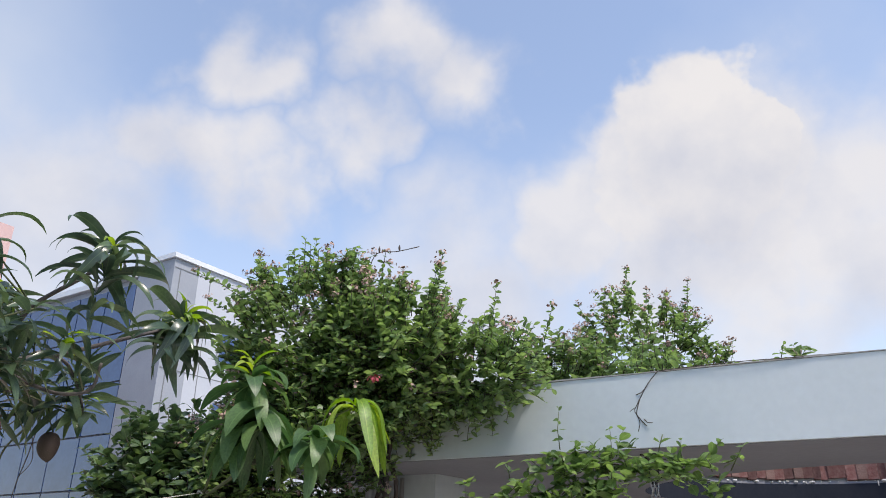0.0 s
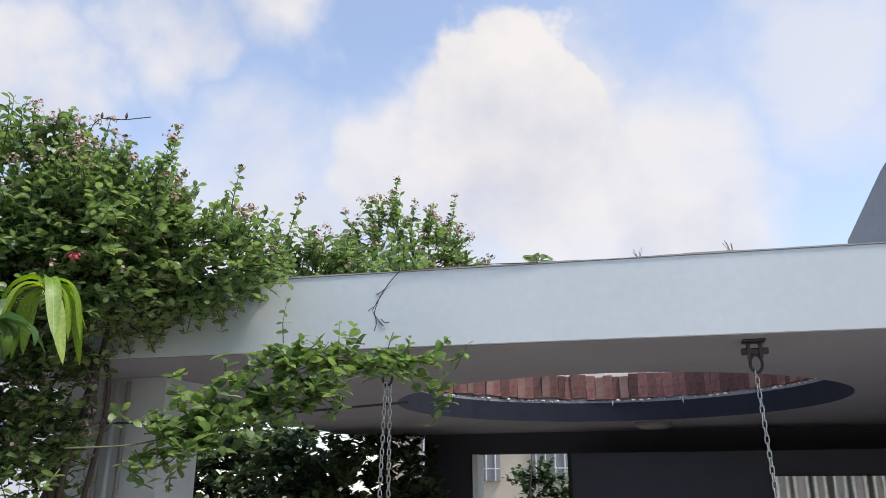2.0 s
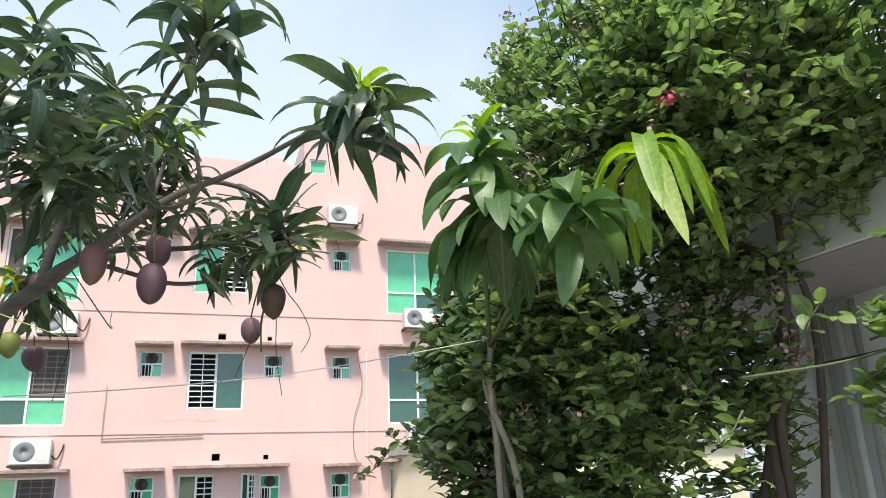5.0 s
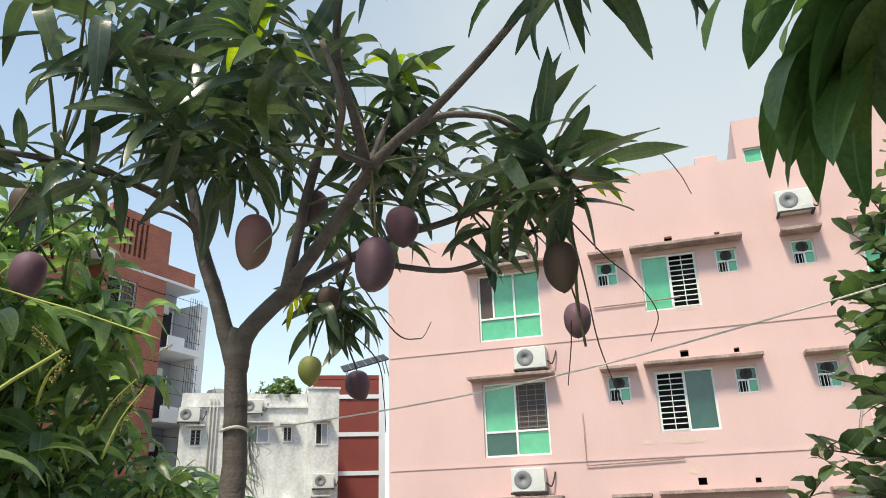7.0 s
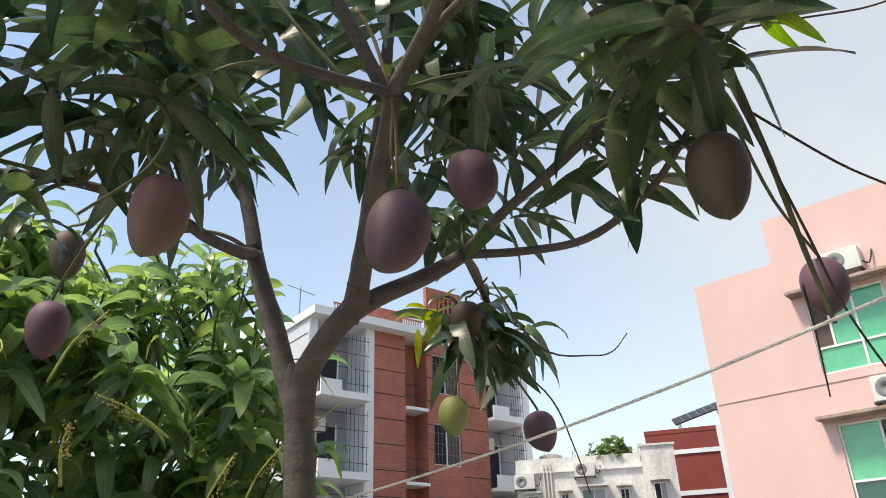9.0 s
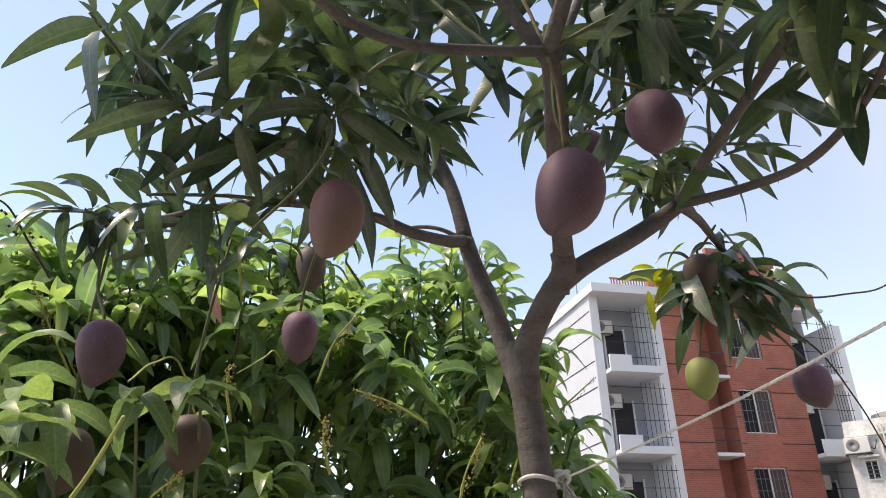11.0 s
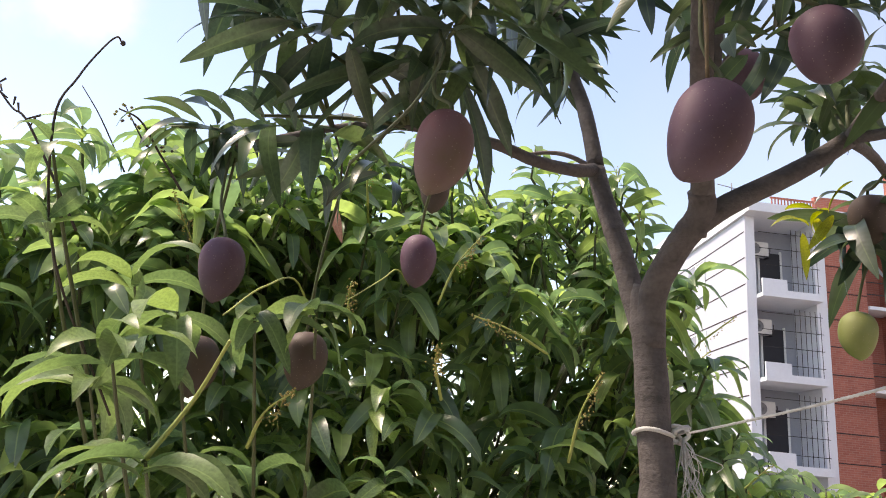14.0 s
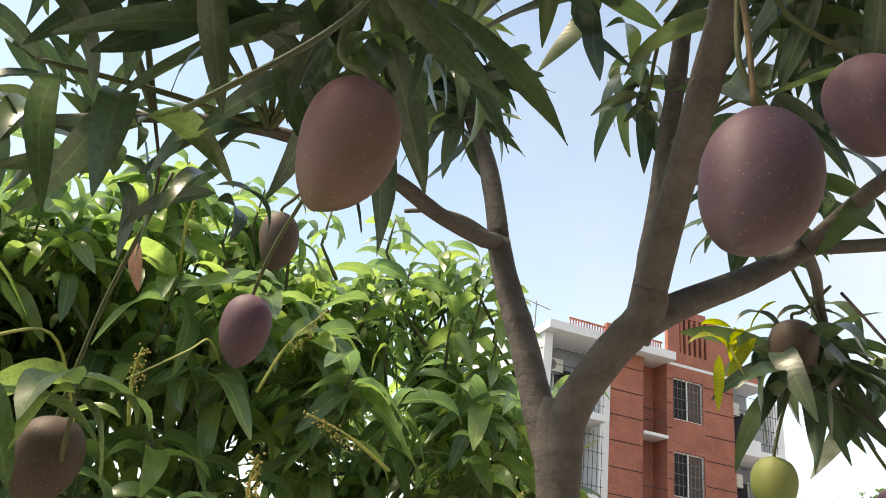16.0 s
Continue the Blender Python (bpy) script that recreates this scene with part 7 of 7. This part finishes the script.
creeper("flowering_creeper", "dense flowering creeper with oval green leaves over the roof edge",
        [((-1.50, 2.70, 2.86), (0.36, 0.26, 0.26), 2.2, 0.5), ((-1.82, 2.60, 2.94), (0.40, 0.28, 0.34), 2.2, 0.5), ((-1.20, 2.92, 2.76), (0.30, 0.19, 0.15), 1.3, 0.35),
         ((-1.85, 2.60, 2.35), (0.50, 0.32, 0.42), 4.0, 0.1), ((-2.0, 2.75, 1.75), (0.62, 0.40, 0.55), 5.0, 0.0), ((-1.48, 2.82, 2.62), (0.34, 0.22, 0.20), 1.4, 0.0),
         ((-0.98, 3.45, 2.86), (0.26, 0.10, 0.07), 0.5, 0.6)],
        4200, 0.044, random.Random(41), (-1.9, 2.9, 0.0), CREEPER_LEAF, flower=0.32, singles=200,
        keep=lambda p: p.z > 2.66 + 0.6 * min(0.0, p.x + 1.2) and (p.z > 2.47 or p.y < 0.80 + 1.012 * (0.507 - p.x) - 0.08 + max(0.0, p.z - 2.3) * 1.2) if p.x > -1.62 else p.z > 2.47 or p.y < 0.72 + 1.012 * (0.507 - p.x),
        stems=(([(-1.9, 2.9, 0.0), (-1.95, 2.85, 0.8), (-1.85, 2.9, 1.5), (-1.78, 3.05, 2.1), (-1.62, 3.0, 2.5), (-1.5, 2.85, 2.8)], 0.017, 0.010),
               ([(-1.85, 2.95, 0.0), (-1.80, 3.0, 1.0), (-1.70, 3.1, 1.9), (-1.62, 3.05, 2.35), (-1.7, 2.9, 2.5), (-1.85, 2.7, 2.7)], 0.014, 0.008),
               ([(-1.95, 2.95, 0.0), (-2.1, 2.7, 1.0), (-2.1, 2.6, 1.8)], 0.02, 0.010),
               ([(-1.80, 2.98, 0.9), (-1.75, 2.96, 1.6), (-1.72, 2.95, 1.98), (-1.63, 2.95, 2.18), (-1.595, 2.95, 2.33), (-1.69, 2.95, 2.45), (-1.91, 2.95, 2.59)], 0.017, 0.014),
               ([(-1.74, 2.99, 1.75), (-1.66, 2.93, 2.0), (-1.60, 2.97, 2.2), (-1.64, 2.93, 2.36), (-1.76, 2.97, 2.45), (-1.84, 2.9, 2.62)], 0.014, 0.010)),
        spikes=(((-1.42, 2.62, 3.18), (0.1, 0, 1), 0.14), ((-1.02, 2.95, 3.0), (0.1, 0.1, 1), 0.2), ((-0.85, 3.15, 2.95), (0.3, 0.1, 1), 0.16), ((-2.12, 2.48, 3.16), (-0.75, -0.3, 0.6), 0.42), ((-2.12, 2.5, 3.1), (-0.8, -0.2, 0.35), 0.32), ((-2.0, 2.5, 3.16), (-0.4, -0.1, 0.9), 0.25), ((-1.7, 2.55, 3.2), (-0.1, 0, 1), 0.14), ((-1.2, 2.75, 3.15), (0.2, 0, 1), 0.16)))
# lower left of the creeper, split off; its shadow sits in a darker leaf
creeper("garden_shrub", "leafy green shrub beside the creeper, leaf colour darkened for shade",
        [((-2.35, 2.48, 1.90), (0.40, 0.34, 0.55), 3.2, 0.2), ((-2.72, 2.62, 2.28), (0.38, 0.34, 0.34), 3.6, 0.4), ((-3.02, 2.52, 2.02), (0.34, 0.30, 0.36), 2.4, 0.3), ((-2.45, 2.15, 1.95), (0.10, 0.08, 0.24), 0.5, 0.3)],
        950, 0.068, random.Random(47), (-2.5, 2.55, 0.0), SHADED_GARDEN_LEAF, flower=0.0, singles=60, keep=lambda p: 0.329 * p.x + 0.944 * p.y > 1.30,
        stems=(([(-2.5, 2.55, 0.0), (-2.48, 2.5, 0.8), (-2.40, 2.48, 1.6)], 0.02, 0.010), ([(-2.5, 2.55, 0.0), (-2.62, 2.6, 0.9), (-2.70, 2.6, 2.0)], 0.018, 0.008)),
        spikes=(((-2.43, 2.19, 1.95), (-0.8, -0.6, 0.1), 0.22), ((-2.57, 2.06, 1.97), (-0.1, -0.6, -0.6), 0.16)))
g = Geo()
flowers(g, Vector((0, 0, 0)), random.Random(3), 14, 0.02)
thing("flower_cluster", g, RED_FLOWER, "small red flower cluster on the creeper", "flower").location = (-1.262, 2.392, 2.665)
branch_bare = empty("dry_twig", "thin bare twig with two dry buds above the creeper", "twig", at=(-1.45, 2.56, 3.28))
part("stem", Geo().tube(curve_points([(-0.02, 0.01, -0.05), (0.03, 0.01, 0.04), (0.12, 0.05, 0.047), (0.21, 0.10, 0.07)], 5), 0.0022, 5), DARK_TWIG, branch_bare)
for dx, dz in ((0.04, 0.045), (0.13, 0.047)):
    part("bud", Geo().lathe([(0.0, 0.0), (0.004, 0.006), (0.0055, 0.016), (0.0035, 0.026), (0.0, 0.034)], 8, pose(dx, 0.4 * dx, dz)), DARK_TWIG, branch_bare)

creeper("roof_shrub", "flowering shrub with pink seed heads growing on the pavilion roof",
        [((-0.80, 4.58, 3.20), (0.34, 0.25, 0.28), 3, 0.6), ((-1.02, 4.5, 3.0), (0.42, 0.25, 0.2), 2, 0.5), ((-0.56, 4.68, 2.98), (0.28, 0.25, 0.15), 1.2, 0.4)],
        430, 0.048, random.Random(43), (-0.6, 4.6, 2.62), CREEPER_LEAF, flower=0.7,
        stems=(([(-0.6, 4.6, 2.62), (-0.62, 4.6, 2.9), (-0.7, 4.58, 3.2)], 0.012, 0.006), ([(-0.6, 4.6, 2.62), (-0.5, 4.65, 2.9), (-0.4, 4.7, 3.2)], 0.010, 0.005)),
        spikes=(((-0.86, 4.55, 3.35), (-0.03, 0, 1), 0.5), ((-0.78, 4.55, 3.3), (0.1, 0, 1), 0.3), ((-0.60, 4.62, 3.25), (0.25, 0, 1), 0.40), ((-0.68, 4.62, 3.25), (0.1, 0, 1), 0.3), ((-0.42, 4.7, 3.0), (0.4, 0, 0.9), 0.22)))
creeper("edge_creeper", "low creeper trailing along the pavilion roof edge",
        [((-0.75, 3.62, 2.80), (0.40, 0.18, 0.12), 2, 0.6), ((-0.1, 4.2, 2.76), (0.5, 0.3, 0.10), 1.2, 0.6)], 150, 0.045, random.Random(45), (-0.75, 3.6, 2.62), CREEPER_LEAF, flower=0.15)

# weeds on the coping
for x, y, h in ((0.62, 3.42, 0.06), (0.20, 3.38, 0.06), (0.98, 3.46, 0.07)):
    t = empty("weed", "small dry weed on the fascia coping", "weed", "weeds on the coping", at=(x, y, TOP + 0.012))
    g = Geo()
    wr = random.Random(int(x * 100))
    for k in range(7):
        d = Vector((wr.uniform(-.4, .4), wr.uniform(-.3, .3), 1)) * h * wr.uniform(0.5, 1)
        g.tube(curve_points([(0, 0, 0), d * 0.5 + Vector((0.006, 0, 0)), d], 3), 0.0012, 4)
    part("stalk", g, PALE_TWIG, t)
lv = Leaves(OVAL)
t = empty("leaf_sprig", "small round-leaved sprig over the fascia coping", "plant", at=(0.22, 3.40, TOP + 0.01))
wr = random.Random(8)
for k in range(9):
    lv.put(wr.randrange(4), Matrix.Translation((0.18 + 0.1 * wr.random(), 3.40, TOP + 0.03 + 0.04 * wr.random())) @ rot(wr.uniform(-40, 40), wr.uniform(-40, 10), wr.uniform(0, 360)) @ Matrix.Diagonal((0.06, 0.06, 0.06, 1)))
lv.build(t, CREEPER_LEAF, 20)

# ---- vine hanging before the fascia
def vine():
    rng = random.Random(51)
    t = empty("hanging_vine", "light green vine hanging before the pavilion front", "vine", at=(-1.55, 2.95, 2.05))
    inv = -Vector(t.location)
    lv, wood = Leaves(OVAL), Geo()
    main = [(-1.23, 2.45, 2.02), (-1.07, 2.61, 2.04), (-0.93, 2.71, 2.1), (-0.75, 2.82, 2.23), (-0.58, 2.9, 2.33), (-0.4, 2.98, 2.38), (-0.25, 3.04, 2.36), (-0.07, 3.1, 2.35)]
    branch("stem", [Vector(p) + inv for p in main], 0.0032, 0.0016, TWIG, t, 7)
    line = [Vector(p) for p in curve_points(main, 8)]
    for i, p in enumerate(line):
        for _ in range(1 if i % (2 if i > 16 else 4) == 0 else 0):
            d = Vector((rng.uniform(-0.5, 0.8), rng.uniform(-0.9, 0.1), rng.uniform(-0.8, 0.7)))
            spray(lv, wood, p + Vector((rng.gauss(0, .02), rng.gauss(0, .02), rng.gauss(0, .03))), d, rng.uniform(0.06, 0.13), 0.05, rng, inv, 0.03)
    for c, r, n in (((-0.88, 2.72, 2.15), (0.12, 0.07, 0.13), 34), ((-0.68, 2.84, 2.18), (0.11, 0.07, 0.09), 22), ((-0.54, 2.90, 2.21), (0.12, 0.07, 0.09), 26), ((-0.62, 2.84, 2.33), (0.13, 0.06, 0.06), 16),
                    ((-0.42, 2.96, 2.34), (0.14, 0.05, 0.05), 14), ((-0.22, 3.04, 2.33), (0.14, 0.05, 0.05), 14), ((-0.13, 3.09, 2.19), (0.03, 0.03, 0.02), 3), ((-1.0, 2.66, 2.0), (0.10, 0.05, 0.09), 16), ((-0.82, 2.66, 2.04), (0.10, 0.05, 0.09), 14)):
        for _ in range(int(n * 1.4)):
            p = Vector(c) + Vector((rng.gauss(0, .5) * r[0], rng.gauss(0, .5) * r[1], rng.gauss(0, .5) * r[2]))
            spray(lv, wood, p, Vector((rng.uniform(-1, 1), rng.uniform(-1, 0.2), rng.uniform(-0.7, 0.8))), rng.uniform(0.05, 0.10), 0.055, rng, inv, 0.026)
    for p, d, l in (((-0.64, 2.80, 2.40), (0.02, 0, 1), 0.15), ((-0.47, 2.91, 2.37), (0, 0, 1), 0.10), ((-0.23, 3.02, 2.37), (0.1, 0, 1), 0.06), ((-0.08, 3.08, 2.35), (0.4, -0.2, 0.1), 0.06), ((-0.97, 2.67, 1.96), (0.05, -0.1, -1), 0.10)):
        spray(lv, wood, Vector(p), Vector(d), l, 0.036, rng, inv, 0.032)
    part("twig", wood, TWIG, t, kind="stuff")
    eye = Vector((0.5, 1.0, 1.9))
    lv.build(t, VINE_LEAF, 200, key=lambda it: (it[1].translation - eye).length)


vine()
# dead root clinging to the fascia
root = empty("dead_tendril", "dark dead tendril clinging to the white fascia", "vine", at=(-0.366, front(-0.366) - 0.028, 2.755))
for pts in ([(0.02, 0, 0.012), (-0.03, 0, -0.04), (-0.07, 0, -0.10), (-0.10, 0, -0.15), (-0.13, 0, -0.20)], [(-0.07, 0, -0.10), (-0.09, 0, -0.16), (-0.075, 0, -0.19), (-0.05, 0, -0.22)], [(-0.10, 0, -0.15), (-0.08, 0, -0.2), (-0.09, 0, -0.24)],
            [(-0.045, 0, -0.06), (-0.062, -0.002, -0.075), (-0.085, 0, -0.082)], [(-0.09, 0, -0.135), (-0.115, -0.002, -0.15), (-0.128, 0, -0.175), (-0.125, 0, -0.19)], [(-0.06, 0, -0.19), (-0.045, -0.003, -0.205), (-0.025, 0, -0.207)],
            [(0.02, 0, 0.012), (0.15, 0.015, 0.016), (0.35, 0.03, 0.018), (0.6, 0.06, 0.014)]):
    part("root", Geo().tube(curve_points(pts, 5), 0.0019, 5), DARK_TWIG, root)

# greenery behind the pavilion; its shade is put into a darker leaf
creeper("back_hedge", "hedge of leafy shrubs behind the pavilion, shade in its leaf colour",
        [((-3.4, 7.3, 1.5), (1.2, 0.35, 0.85), 5, 0.1), ((-2.2, 7.4, 1.45), (0.8, 0.4, 0.85), 3, 0.1), ((-2.9, 8.2, 1.7), (1.1, 0.4, 1.1), 3, 0.2), ((-4.0, 8.0, 1.7), (1.2, 0.6, 1.1), 2.4, 0.3), ((-0.95, 10.0, 1.5), (0.38, 0.3, 0.65), 1.1, 0.5)], 2100, 0.10, random.Random(61), (-2.6, 8.2, 0.0), SHADE_HEDGE_LEAF, flower=0.0,
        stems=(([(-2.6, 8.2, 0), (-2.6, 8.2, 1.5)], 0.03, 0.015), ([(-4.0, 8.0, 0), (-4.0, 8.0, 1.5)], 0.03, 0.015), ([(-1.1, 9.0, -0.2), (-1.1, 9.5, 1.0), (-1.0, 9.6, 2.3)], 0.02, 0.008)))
# plants on the roof of the old white house
creeper("roof_plants", "scraggy green plants on the roof of the old white house",
        [((-28.5, -14.0, 7.35), (0.75, 0.6, 0.48), 3, 0.5), ((-28.0, -14.6, 7.2), (0.45, 0.45, 0.35), 1, 0.5)], 150, 0.17, random.Random(71), (-28.5, -14.0, 6.82), CREEPER_LEAF, flower=0.0,
        stems=(([(-28.5, -14.0, 6.82), (-28.5, -14.0, 7.5)], 0.04, 0.02), ([(-28.0, -14.6, 6.82), (-28.0, -14.6, 7.3)], 0.04, 0.02)))
